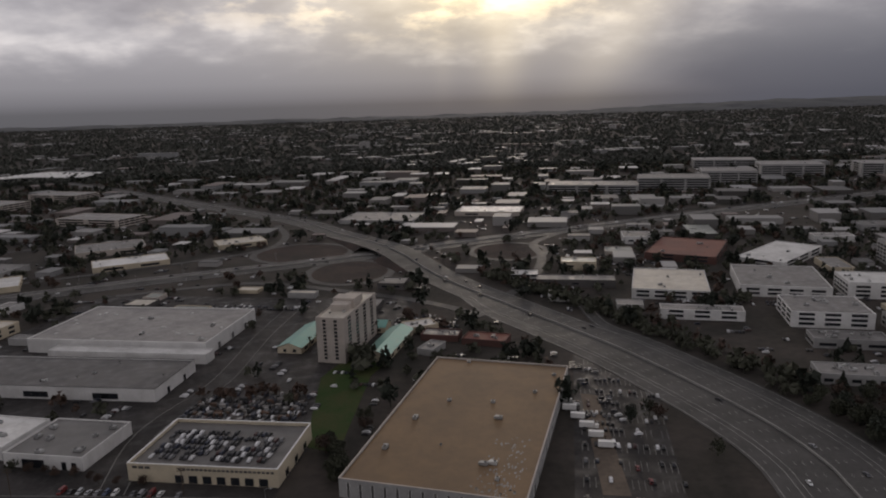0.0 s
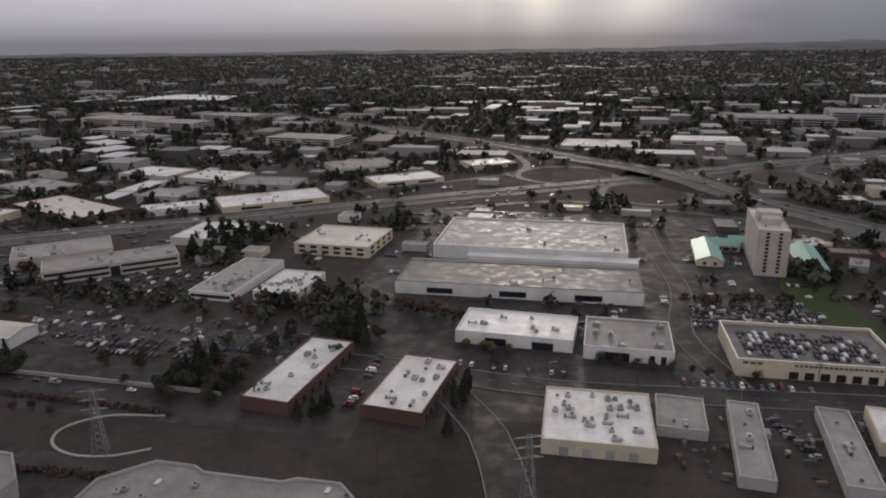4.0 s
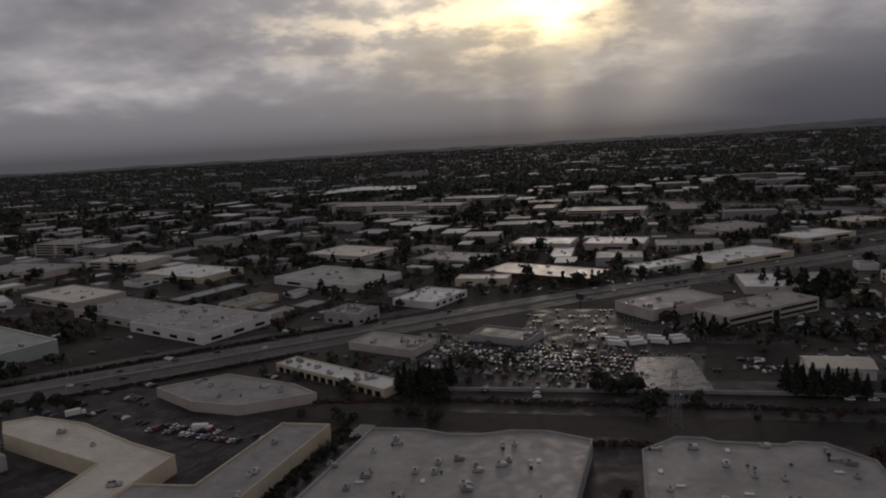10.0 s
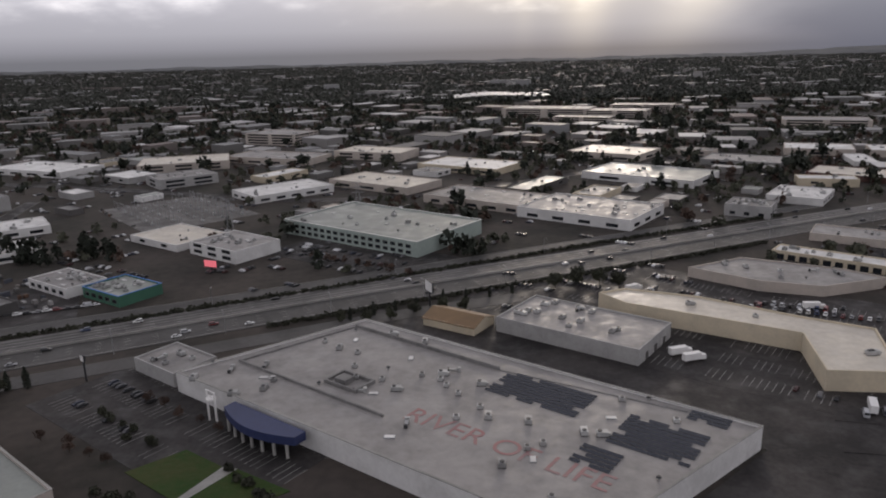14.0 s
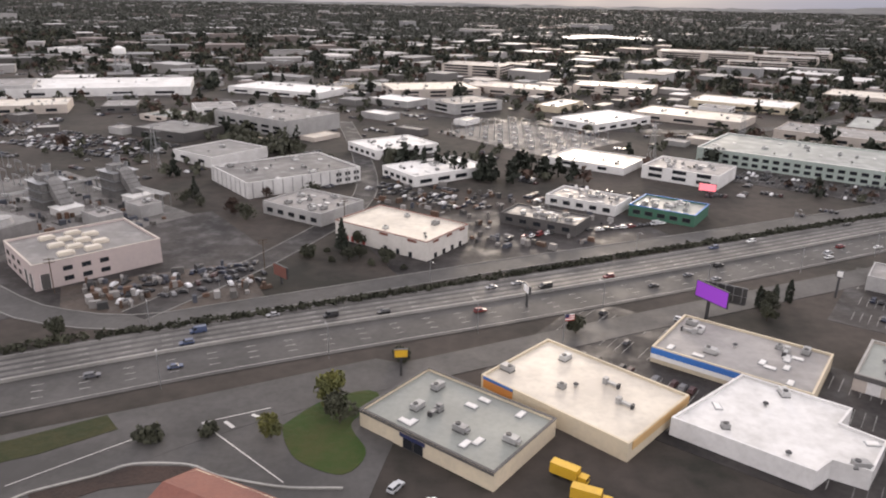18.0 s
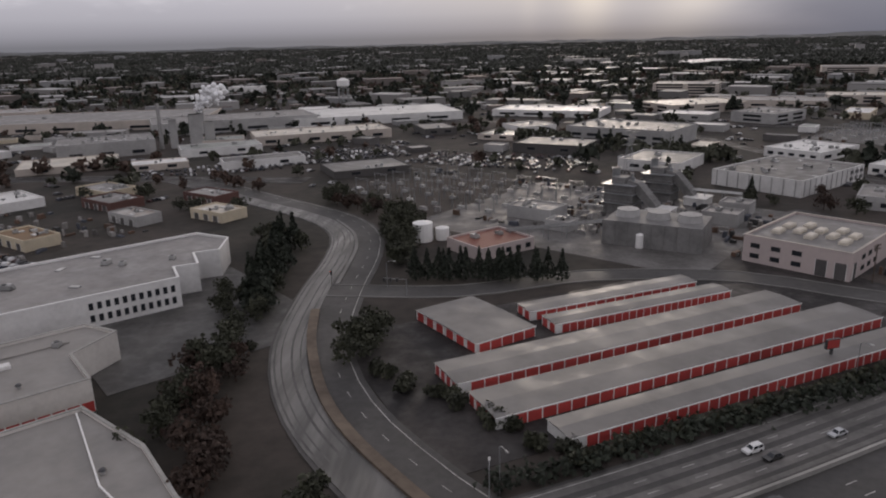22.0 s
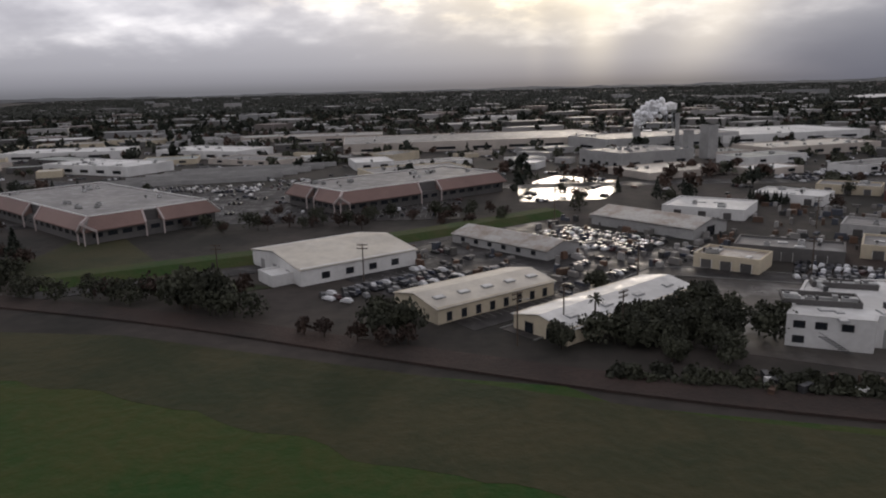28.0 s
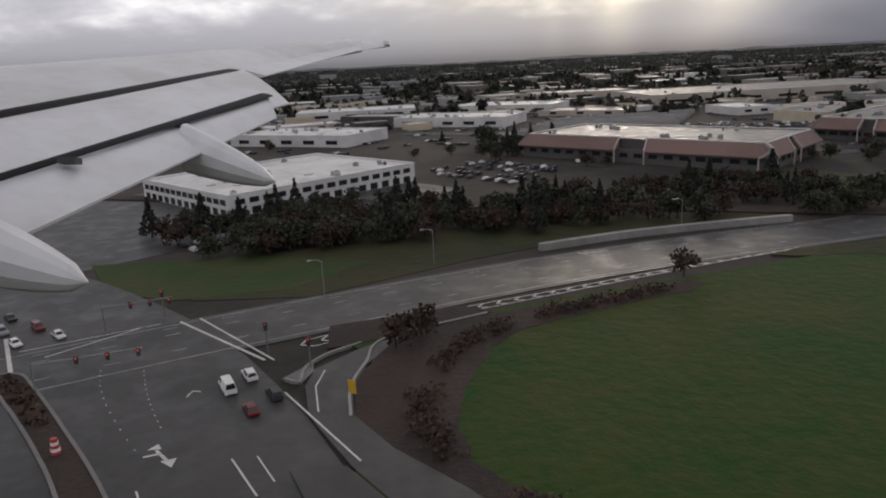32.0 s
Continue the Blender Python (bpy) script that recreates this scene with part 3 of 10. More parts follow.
def shell(root, poly, h, roof, wall, lip=0.35, thick=0.3, coping=None):
    """Walls with a parapet, coping and a roof sheet below its rim, over a convex or plain polygon that runs anticlockwise."""
    n = len(poly)
    inner = []
    for i in range(n):
        a, b, c = Vector(poly[i - 1]), Vector(poly[i]), Vector(poly[(i + 1) % n])
        n1, n2 = Vector((-(b - a).y, (b - a).x)).normalized(), Vector((-(c - b).y, (c - b).x)).normalized()
        m = n1 + n2
        inner.append(tuple(b + m * (thick / max(0.3, m.dot(n1)))))
    g = Geo()
    for i in range(n):
        j = (i + 1) % n
        (ax, ay), (bx, by), (cx, cy), (ex, ey) = poly[i], poly[j], inner[j], inner[i]
        g.face([(ax, ay, 0), (bx, by, 0), (bx, by, h), (ax, ay, h)])
        g.face([(ax, ay, h), (bx, by, h), (cx, cy, h), (ex, ey, h)])
        g.face([(ex, ey, h), (cx, cy, h), (cx, cy, h - lip - 0.1), (ex, ey, h - lip - 0.1)])
    part("wall", g, wall, root)
    if coping:
        e = Geo()
        for i in range(n):
            j = (i + 1) % n
            (ax, ay), (bx, by), (cx, cy), (ex, ey) = poly[i], poly[j], inner[j], inner[i]
            out = [Vector(p) + (Vector(p) - Vector(q)) * 0.25 for p, q in ((poly[i], inner[i]), (poly[j], inner[j]))]
            e.prism([tuple(out[0]), tuple(out[1]), (cx, cy), (ex, ey)], h + 0.004, h + 0.1)
        part("coping", e, coping, root)
    r = Geo()
    r.face([(x, y, h - lip) for x, y in inner])
    part("roof", r, roof, root)
    return inner


def building(label, cx, cy, w, d, ang, h, roof, wall, name="warehouse", category="warehouse", units=0, lights=0, rows=(), poly=None, coping=None, lip=0.35, group=""):
    SEED[0] += 1
    rng = random.Random(SEED[0])
    root = thing(name, label, category, (cx, cy, 0), ang, group)
    take(cx, cy, w, d, ang)
    p = poly or [(-w / 2, -d / 2), (w / 2, -d / 2), (w / 2, d / 2), (-w / 2, d / 2)]
    shell(root, p, h, roof, wall, lip, coping=coping)
    openings(root, w, d, rows)

    def inside(x, y):
        hit = False
        for (ax, ay), (bx, by) in zip(p, p[1:] + p[:1]):
            if (ay > y) != (by > y) and x < (bx - ax) * (y - ay) / (by - ay) + ax:
                hit = not hit
        return hit

    roof_clutter(root, rng, w, d, h - lip, units, lights, inside if poly else None)
    return root



def site(label, corners, h, roof, wall, name="shop", category="shop", units=0, lights=0, coping=None, lip=0.35):
    """A flat-roofed building over a plan given by its corners, anticlockwise."""
    cx, cy = sum(p[0] for p in corners) / len(corners), sum(p[1] for p in corners) / len(corners)
    poly = [(x - cx, y - cy) for x, y in corners]
    if sum(a[0] * b[1] - a[1] * b[0] for a, b in zip(poly, poly[1:] + poly[:1])) < 0:
        poly = poly[::-1]
    w, d = max(p[0] for p in poly) - min(p[0] for p in poly), max(p[1] for p in poly) - min(p[1] for p in poly)
    return building(label, cx, cy, w, d, 0, h, roof, wall, name, category, units, lights, (), poly, coping, lip)


def gable(label, cx, cy, w, d, ang, h, ridge, roof, wall, name="shed", rows=(), along=True, lights=0):
    """A hall with a pitched roof; the ridge runs along its width."""
    root = thing(name, label, "shed", (cx, cy, 0), ang)
    take(cx, cy, w, d, ang)
    g = Geo()
    g.box(-w / 2, w / 2, -d / 2, d / 2, 0, h)
    for x in (-w / 2, w / 2):
        g.face([(x, -d / 2, h), (x, d / 2, h), (x, 0, ridge)] if x > 0 else [(x, d / 2, h), (x, -d / 2, h), (x, 0, ridge)])
    part("wall", g, wall, root)
    for s in (-1, 1):
        r, n = Geo(), max(4, int(w / 2.2))
        for i in range(n):     # sheets with raised seams
            x0, x1 = -w / 2 - 0.3 + (w + 0.6) * i / n, -w / 2 - 0.3 + (w + 0.6) * (i + 1) / n
            e = 0.02 if i % 2 else 0.0
            a, b = (s * (d / 2 + 0.3), h - 0.12 + e), (0.0, ridge + 0.08 + e)
            q = [(x0, a[0], a[1]), (x1, a[0], a[1]), (x1, b[0], b[1]), (x0, b[0], b[1])]
            r.face(q if s < 0 else q[::-1])
            r.face([(v[0], v[1], v[2] - 0.1) for v in (q[::-1] if s < 0 else q)])
        part("roof_slope", r, roof, root)
    openings(root, w, d, rows)
    for i in range(lights):
        ob = new("skylight", SKYLIGHT)
        ob.parent = root
        u = (i + 0.5) / lights - 0.5
        ob.matrix_basis = pose(u * w, -d / 4, (h + ridge) / 2 + 0.06, math.degrees(math.atan2(ridge - h, d / 2)))
    return root


# ---- trees ----
def crown(geo, rng, kind, h, r, count, size):
    """Many small leaf clumps in the outline of a kind of tree."""
    lumps = [(rng.uniform(-0.55, 0.55) * r, rng.uniform(-0.55, 0.55) * r, rng.uniform(0.36, 0.82) * h, rng.uniform(0.35, 0.6) * r) for _ in range(9)]
    for _ in range(count):
        if kind == "cone":
            u = rng.random() ** 0.7
            z = h * (1 - 0.88 * u)
            rr = r * u * (0.65 + 0.45 * rng.random()) * (0.8 + 0.25 * math.sin(z * 5.0))
            a = rng.uniform(0, 2 * math.pi)
            c = Vector((rr * math.cos(a), rr * math.sin(a), z))
        elif kind == "column":
            z = h * (0.06 + 0.94 * rng.random())
            rr = r * min(1, (h - z) / (0.45 * h) + 0.12) * (0.7 + 0.4 * rng.random())
            a = rng.uniform(0, 2 * math.pi)
            c = Vector((rr * math.cos(a), rr * math.sin(a), z))
        else:
            lx, ly, lz, lr = rng.choice(lumps)
            d = Vector((rng.gauss(0, 1), rng.gauss(0, 1), rng.gauss(0, 0.8))).normalized()
            c = Vector((lx, ly, lz)) + d * lr * (0.6 + 0.45 * rng.random())
        n = (Vector((c.x, c.y, 0)) * 0.6 + Vector((rng.gauss(0, 1), rng.gauss(0, 1), rng.gauss(0.4, 1))) * r * 0.5).normalized()
        q = n.to_track_quat("Z", "Y")
        s = size * rng.uniform(0.6, 1.4)
        b = len(geo.v)
        e = rng.uniform(0, 1.5)
        for i in range(4):
            t = e + i * math.pi / 2
            geo.v.append(tuple(c + q @ Vector((s * math.cos(t) * (1 if i % 2 else 0.75), s * math.sin(t), s * 0.25 * (-1) ** i))))
        geo.f.append((b, b + 1, b + 2, b + 3))
        geo.k.append(0)


def trunk(geo, rng, h, r, limbs=5):
    geo.cyl(0, 0, -0.1, h * 0.55, r, 6, scale=0.55)
    for i in range(limbs):
        a, z = rng.uniform(0, 6.3), h * rng.uniform(0.25, 0.5)
        l = h * rng.uniform(0.2, 0.34)
        geo.beam((0, 0, z), (l * 0.6 * math.cos(a), l * 0.6 * math.sin(a), z + l * 0.8), r * 0.35)


TREES = {}


def tree_meshes(kind):
    if kind not in TREES:
        made = []
        for v in range(3):
            rng = random.Random(hash_of(kind) + v)
            shape, h, r, count, size, mat = {
                "conifer": ("cone", 8.5, 2.0, 820, 0.34, LEAF_DARK), "cypress": ("column", 6.0, 0.8, 420, 0.26, LEAF_DARK),
                "broad": ("round", 5.0, 2.5, 950, 0.29, LEAF_GREEN), "brown": ("round", 4.2, 2.0, 520, 0.20, LEAF_BROWN),
                "olive": ("round", 4.8, 2.2, 800, 0.28, LEAF_OLIVE), "bush": ("round", 1.6, 1.4, 260, 0.24, LEAF_GREEN)}[kind]
            g, t = Geo(), Geo()
            crown(g, rng, shape, h, r, count, size)
            trunk(t, rng, h, 0.16 * h / 5, 3 if shape == "cone" else 7)
            made.append((t.mesh("trunk", BARK), g.mesh("crown", mat)))
        TREES[kind] = made
    return TREES[kind]


def hash_of(text):
    return sum((i + 1) * ord(c) for i, c in enumerate(text))


TREE_LABELS = {"conifer": "tall dark green conifer on rough ground", "cypress": "slender dark cypress in a row", "broad": "dense dark green broadleaf tree",
               "brown": "bare brown winter tree with thin twigs", "olive": "yellow-green tree beside a lot", "bush": "low dark green shrub"}
TREE_RNG = random.Random(77)
TREE_COUNT = [0]


def tree(kind, x, y, size=1.0, z=0.0):
    if kind != "bush" and (y > 185 or TREE_COUNT[0] >= 290):
        BELT.append((x, y, size, kind))
        return
    TREE_COUNT[0] += kind != "bush"
    t, c = TREE_RNG.choice(tree_meshes(kind))
    root = new("shrub" if kind == "bush" else "tree")
    s = size * TREE_RNG.uniform(0.88, 1.12)
    root.matrix_basis = pose(x, y, z, 0, 0, TREE_RNG.uniform(0, 360)) @ Matrix.Diagonal((s, s, s * TREE_RNG.uniform(0.92, 1.1), 1))
    tagged(root, TREE_LABELS[kind], "shrub" if kind == "bush" else "tree", "roadside trees")
    for nm, me in (("trunk", t), ("crown", c)):
        ob = new(nm, me)
        ob.parent = root


def tree_row(kind, a, b, n, size=1.0, jitter=1.0):
    for i in range(n):
        t = (i + 0.5) / n
        tree(kind, a[0] + (b[0] - a[0]) * t + TREE_RNG.uniform(-1, 1) * jitter, a[1] + (b[1] - a[1]) * t + TREE_RNG.uniform(-1, 1) * jitter, size)


def wood(name, label, spots, mat, seed, leaves=26):
    """One sheet of many trees too many to count: spots of (x, y, height, kind), from a few crowns that are turned and scaled."""
    rng = random.Random(seed)
    crowns = {}
    for kind in ("cone", "round"):
        crowns[kind] = []
        for _ in range(7):
            t = Geo()
            crown(t, rng, kind, 1.0, 0.27 if kind == "cone" else 0.55, leaves, 0.75 / math.sqrt(leaves) if kind == "cone" else 1.15 / math.sqrt(leaves))
            if leaves > 20:
                t.cyl(0, 0, 0, 0.5, 0.03, 3)
            crowns[kind].append((t.v, t.f))
    v, f = [], []
    for x, y, h, kind in spots:
        tv, tf = rng.choice(crowns[kind])
        a = rng.uniform(0, 6.28)
        c, s, w, b = math.cos(a) * h, math.sin(a) * h, rng.uniform(0.85, 1.2), len(v)
        v += [(x + w * (c * px - s * py), y + w * (s * px + c * py), pz * h) for px, py, pz in tv]
        f += [tuple([b + i for i in q]) for q in tf]
    if v:
        me = bpy.data.meshes.new(name)
        me.from_pydata(v, [], f)
        me.materials.append(mat)
        tagged(new(name, me), label, "trees", kind="stuff")


def hedge(label, pts, h, mat, seed, wide=0.9, leaves=26, leaf=0.34):
    """A continuous clipped-looking run of shrubs along a line."""
    rng = random.Random(seed)
    line = smooth_line(pts, 0.9)
    g = Geo()
    for p in line:
        t = Geo()
        hh = h * rng.uniform(0.7, 1.35)
        crown(t, rng, "round", hh, wide * rng.uniform(0.8, 1.3), leaves, leaf)
        ox, oy = rng.uniform(-0.4, 0.4), rng.uniform(-0.4, 0.4)
        b = len(g.v)
        g.v += [(x + p.x + ox, y + p.y + oy, z * 0.9) for x, y, z in t.v]
        g.f += [tuple([b + i for i in q]) for q in t.f]
        g.k += t.k
    tagged(part("hedge", g, mat), label, "hedge", kind="stuff")


def belt(a, b, wide, n, kinds, size=1.0):
    """A thick run of mixed trees from a to b."""
    for i in range(n):
        t = (i + TREE_RNG.random()) / n
        dx, dy = b[0] - a[0], b[1] - a[1]
        l = math.hypot(dx, dy)
        o = TREE_RNG.uniform(-wide, wide) / 2
        x, y = a[0] + dx * t - dy / l * o, a[1] + dy * t + dx / l * o
        if free(x, y, 1.0):
            tree(TREE_RNG.choice(kinds), x, y, size * TREE_RNG.uniform(0.75, 1.2))


BELT = []           # trees that stand too thick to count


# ---- vehicles ----
def car_meshes(kind):
    g, w, wheel = Geo(), Geo(), Geo()
    L, W, H = {"saloon": (2.25, 0.88, 0.70), "suv": (2.3, 0.93, 0.86), "van": (2.7, 1.0, 1.12)}[kind]
    # side outline of the lower body, then a drawn-in cabin
    low = H * (0.56 if kind != "van" else 0.5)
    side = [(-L / 2, 0.16), (L / 2, 0.16), (L / 2, low * 0.86), (L * 0.22, low), (-L * 0.42, low), (-L / 2, low * 0.92)]
    cab = {"saloon": [(-L * 0.40, low), (L * 0.25, low), (L * 0.07, H), (-L * 0.24, H)], "suv": [(-L * 0.47, low), (L * 0.25, low), (L * 0.10, H), (-L * 0.43, H)],
           "van": [(-L * 0.495, low), (L * 0.36, low), (L * 0.24, H), (-L * 0.48, H)]}[kind]
    for outline, half, top in ((side, W / 2, W / 2), (cab, W / 2 - 0.02, W / 2 - 0.13)):
        b, n = len(g.v), len(outline)
        zs = [z for _, z in outline]
        for s in (-1, 1):
            for x, z in outline:
                y = half + (top - half) * (z - min(zs)) / (max(zs) - min(zs))
                g.v.append((x, s * y, z))
        for i in range(n):
            j = (i + 1) % n
            g.f.append((b + i, b + j, b + n + j, b + n + i)[::-1])
            g.k.append(0)
        g.f += [tuple(b + i for i in range(n)), tuple(b + n + n - 1 - i for i in range(n))]
        g.k += [0, 0]
    # glazing laid on the cabin
    (bx0, z0), (bx1, _), (tx1, z1), (tx0, _) = cab
    rows = [] if kind == "van" else [1]
    e, yb, yt = 0.012, W / 2 - 0.02, W / 2 - 0.13

    def at(f, u):     # a point of the cabin's side, f up and u along
        return (bx0 + (tx0 - bx0) * f) * (1 - u) + (bx1 + (tx1 - bx1) * f) * u, yb + (yt - yb) * f, z0 + (z1 - z0) * f
    spans = ((0.06, 0.47), (0.52, 0.93)) if kind != "van" else ((0.74, 0.95),)
    for s in (-1, 1):
        for u0, u1 in spans:
            q = [at(0.12, u0), at(0.12, u1), at(0.88, u1), at(0.88, u0)]
            q = [(x, s * (y + e), z) for x, y, z in q]
            w.face(q if s < 0 else q[::-1])
    for u, sgn in ((0.0, -1), (1.0, 1)):
        q = [at(0.12, u), at(0.88, u)]
        f = [(q[0][0] + sgn * e, -q[0][1] + 0.06, q[0][2]), (q[0][0] + sgn * e, q[0][1] - 0.06, q[0][2]), (q[1][0] + sgn * e, q[1][1] - 0.06, q[1][2]), (q[1][0] + sgn * e, -q[1][1] + 0.06, q[1][2])]
        w.face(f if sgn > 0 else f[::-1])
    n, r = 8, 0.165
    ring = [(r * math.cos(2 * math.pi * i / n), r * math.sin(2 * math.pi * i / n)) for i in range(n)]
    wheel.v += [(x, -0.06, z) for x, z in ring] + [(x, 0.06, z) for x, z in ring]
    for i in range(n):
        wheel.f.append((i, (i + 1) % n, n + (i + 1) % n, n + i))
        wheel.k.append(0)
    wheel.f += [tuple(range(n))[::-1], tuple(range(n, 2 * n))]
    wheel.k += [0, 0]
    return g.mesh("body", CAR_PAINT), w.mesh("glazing", GLASS), wheel.mesh("wheel", RUBBER), L, W


CARS = {k: car_meshes(k) for k in ("saloon", "suv", "van")}
CAR_RNG = random.Random(5)
CAR_COUNT = [0]
FAR_CARS = []        # cars too far off to tell their parts


def car(x, y, turn, kind=None, z=0.05, where="on a lot", paint=None, colour="small painted"):
    if y > 162:
        FAR_CARS.append((x, y, turn, z))
        return
    kind = kind or CAR_RNG.choice(("saloon", "saloon", "suv", "suv", "van"))
    body, glass, wheel, L, W = CARS[kind]
    if paint:
        body = body.copy()
        body.materials[0] = paint
    root = tagged(new("van" if kind == "van" else "car", body), f"{colour} {'van' if kind == 'van' else 'car'} standing {where}", "van" if kind == "van" else "car", "cars " + where)
    root.matrix_basis = pose(x, y, z, 0, 0, turn)
    for nm, me, m in [("glazing", glass, pose(0, 0, 0))] + [("wheel", wheel, pose(sx * L * 0.31, sy * (W / 2 - 0.05), 0.165)) for sx in (-1, 1) for sy in (-1, 1)]:
        ob = new(nm, me)
        ob.parent = root
        ob.matrix_basis = m
    CAR_COUNT[0] += 1


def heap_car(g, x, y, turn, rng, z=0.0):
    """A car of a joined crowd: lower body and cabin in one closed piece."""
    L, W, h = rng.uniform(1.9, 2.3), rng.uniform(0.78, 0.9), rng.uniform(0.56, 0.76)
    c, s = math.cos(radians(turn)), math.sin(radians(turn))
    b = len(g.v)
    rings = [(1.0, 0.08, 0.0), (1.0, 0.38, 0.0), (0.74, 0.44, -0.08), (0.54, h, -0.12)]
    for f, zz, sh in rings:
        for px, py in ((-L / 2 * f + sh, -W / 2 * (0.5 + f / 2)), (L / 2 * f + sh, -W / 2 * (0.5 + f / 2)), (L / 2 * f + sh, W / 2 * (0.5 + f / 2)), (-L / 2 * f + sh, W / 2 * (0.5 + f / 2))):
            g.v.append((x + c * px - s * py, y + s * px + c * py, z + zz))
    for k in range(3):
        for i in range(4):
            j = (i + 1) % 4
            g.f.append((b + 4 * k + i, b + 4 * k + j, b + 4 * k + 4 + j, b + 4 * k + 4 + i))
            g.k.append(0)
    g.f.append((b + 12, b + 13, b + 14, b + 15))
    g.k.append(0)


def car_crowd(label, cx, cy, w, d, ang, seed, pitch=(1.25, 3.2), fill=0.8, skew=8.0, name="parked_cars"):
    rng = random.Random(seed)
    g = Geo()
    c, s = math.cos(radians(ang)), math.sin(radians(ang))
    for j in range(max(1, int(d / pitch[1]))):
        for i in range(max(1, int(w / pitch[0]))):
            if rng.random() > fill:
                continue
            x, y = -w / 2 + (i + 0.5) * pitch[0] + rng.uniform(-0.25, 0.25), -d / 2 + (j + 0.5) * pitch[1] + rng.uniform(-0.35, 0.35)
            heap_car(g, cx + c * x - s * y, cy + s * x + c * y, ang + 90 + rng.uniform(-skew, skew), rng, 0.06)
    if g.v:
        tagged(part(name, g, CAR_HEAP), label, "cars", kind="stuff")


def car_row(a, b, n, turn, where, fill=0.85):
    for i in range(n):
        if CAR_RNG.random() < fill:
            t = (i + 0.5) / n
            car(a[0] + (b[0] - a[0]) * t, a[1] + (b[1] - a[1]) * t, turn + CAR_RNG.choice((0, 180)), where=where)


# ---- ground, roads ----
g = Geo()
N = 40
for i in range(N):
    for j in range(N):
        x0, x1 = -5500 + 10000 * i / N, -5500 + 10000 * (i + 1) / N
        y0, y1 = -4000 + 9500 * j / N, -4000 + 9500 * (j + 1) / N
        g.face([(x0, y0, 0), (x1, y0, 0), (x1, y1, 0), (x0, y1, 0)])
tagged(part("ground", g, EARTH), "dark damp earth and paving of a flat valley", "ground", kind="structure")

# hills at the edge of the valley
hill = Geo()
cols, rowsn = 120, 7
for j in range(rowsn):
    for i in range(cols):
        x = -5200 + 9400 * i / (cols - 1)
        y = 3950 + 520 * j / (rowsn - 1) - 0.00003 * (x + 500) ** 2
        t = j / (rowsn - 1)
        ridge = 24 + 70 * max(0, min(1, (x - 600) / 1500)) + 20 * noise.noise((x * 0.0016, 3.3, 0)) + 12 * noise.noise((x * 0.006, 8.3, 0))
        hill.v.append((x, y, 0.5 * ridge * t * (1.6 - 0.6 * t) + 10 * noise.noise((x * 0.01, y * 0.01, 1))))
for j in range(rowsn - 1):
    for i in range(cols - 1):
        a = j * cols + i
        hill.f.append((a, a + 1, a + cols + 1, a + cols))
        hill.k.append(0)
# Blue-grey of the air in between is put into the hills' base colour.
HILL = material("hill_haze", (0.10, 0.103, 0.108), (0.08, 0.083, 0.088), 0.95, big=0.004, fine=0.03)
tagged(part("hills", hill, HILL), "dim wooded hills at the end of the valley, coloured blue-grey for haze", "hills", kind="structure")

HWY = [(-1100, -120), (-900, -22), (-790, 33.5), (-740, 62), (-700, 85), (-650, 110), (-600, 136.5), (-540, 170), (-465, 209), (-400, 244), (-320, 284), (-230, 321),
       (-150, 356), (-48, 396), (46, 441), (234, 521), (380, 578), (700, 705), (1500, 1030)]
hwy_line = road("highway", "eight-lane concrete highway with pale worn lanes", HWY, 19.5, ROADWAY, lanes=(-6.5, -4.6, -2.7, 2.7, 4.6, 6.5), median=True, z=0.12)

for o0, o1 in ((0.9, 1.5), (2.1, 3.2), (4.0, 5.1), (5.9, 7.0), (7.8, 9.3)):
    g = Geo()      # paler worn bands along the lanes
    strip(g, hwy_line, o1, o0, 0.0, 0.126)
    part("worn_lane", g, WORN_LANE, bpy.data.objects["highway"])


def over(p):
    """The freeway climbs to pass over the highway."""
    t = max(0.0, 1 - abs((p - Vector((-14, 408))).length) / 95)
    return 3.0 * t * t * (3 - 2 * t)


FREEWAY = [(70, -200), (80, 0), (86, 120), (88, 150), (82, 180), (63, 230), (37, 280), (3, 345), (-22, 405), (-60, 475), (-97, 535), (-175, 620), (-250, 700), (-500, 960), (-1100, 1560)]
fwy_line = road("freeway", "wide grey freeway on an overpass", FREEWAY, 21, ROADWAY, lanes=(-7, -5, -3, 3, 5, 7), median=True, z=0.14, rise=over)
for off, label, y0, y1 in ((13.4, "slip road on the near side of the freeway", 60, 292), (-13.4, "slip road on the far side of the freeway", 60, 262)):
    fn = sideways(fwy_line)
    side = [p + n * off for p, n in zip(fwy_line, fn) if y0 < p.y < y1][::3]
    side.append(Vector((side[-1].x - 4.5 - 0.25 * off, side[-1].y + 26)))
    road("ramp", label, [(p.x, p.y) for p in side], 6.0, ROADWAY, lanes=(0,), z=0.125)
bank = Geo()
fw = smooth_line(FREEWAY, 6)
ns = sideways(fw)
for i in range(len(fw) - 1):
    p, q = fw[i], fw[i + 1]
    if over(p) > 0.15 and over(q) > 0.15 and (p - Vector((-18, 408))).length > 16:
        for s in (-1, 1):
            a, b = p + ns[i] * s * 10.5, q + ns[i + 1] * s * 10.5
            a2, b2 = p + ns[i] * s * (10.5 + 2.2 * over(p)), q + ns[i + 1] * s * (10.5 + 2.2 * over(q))
            f = [(a.x, a.y, over(p)), (b.x, b.y, over(q)), (b2.x, b2.y, 0), (a2.x, a2.y, 0)]
            bank.face(f if s < 0 else f[::-1])
tagged(part("embankment", bank, MULCH), "dark planted slopes beside the freeway overpass", "slope", kind="structure")
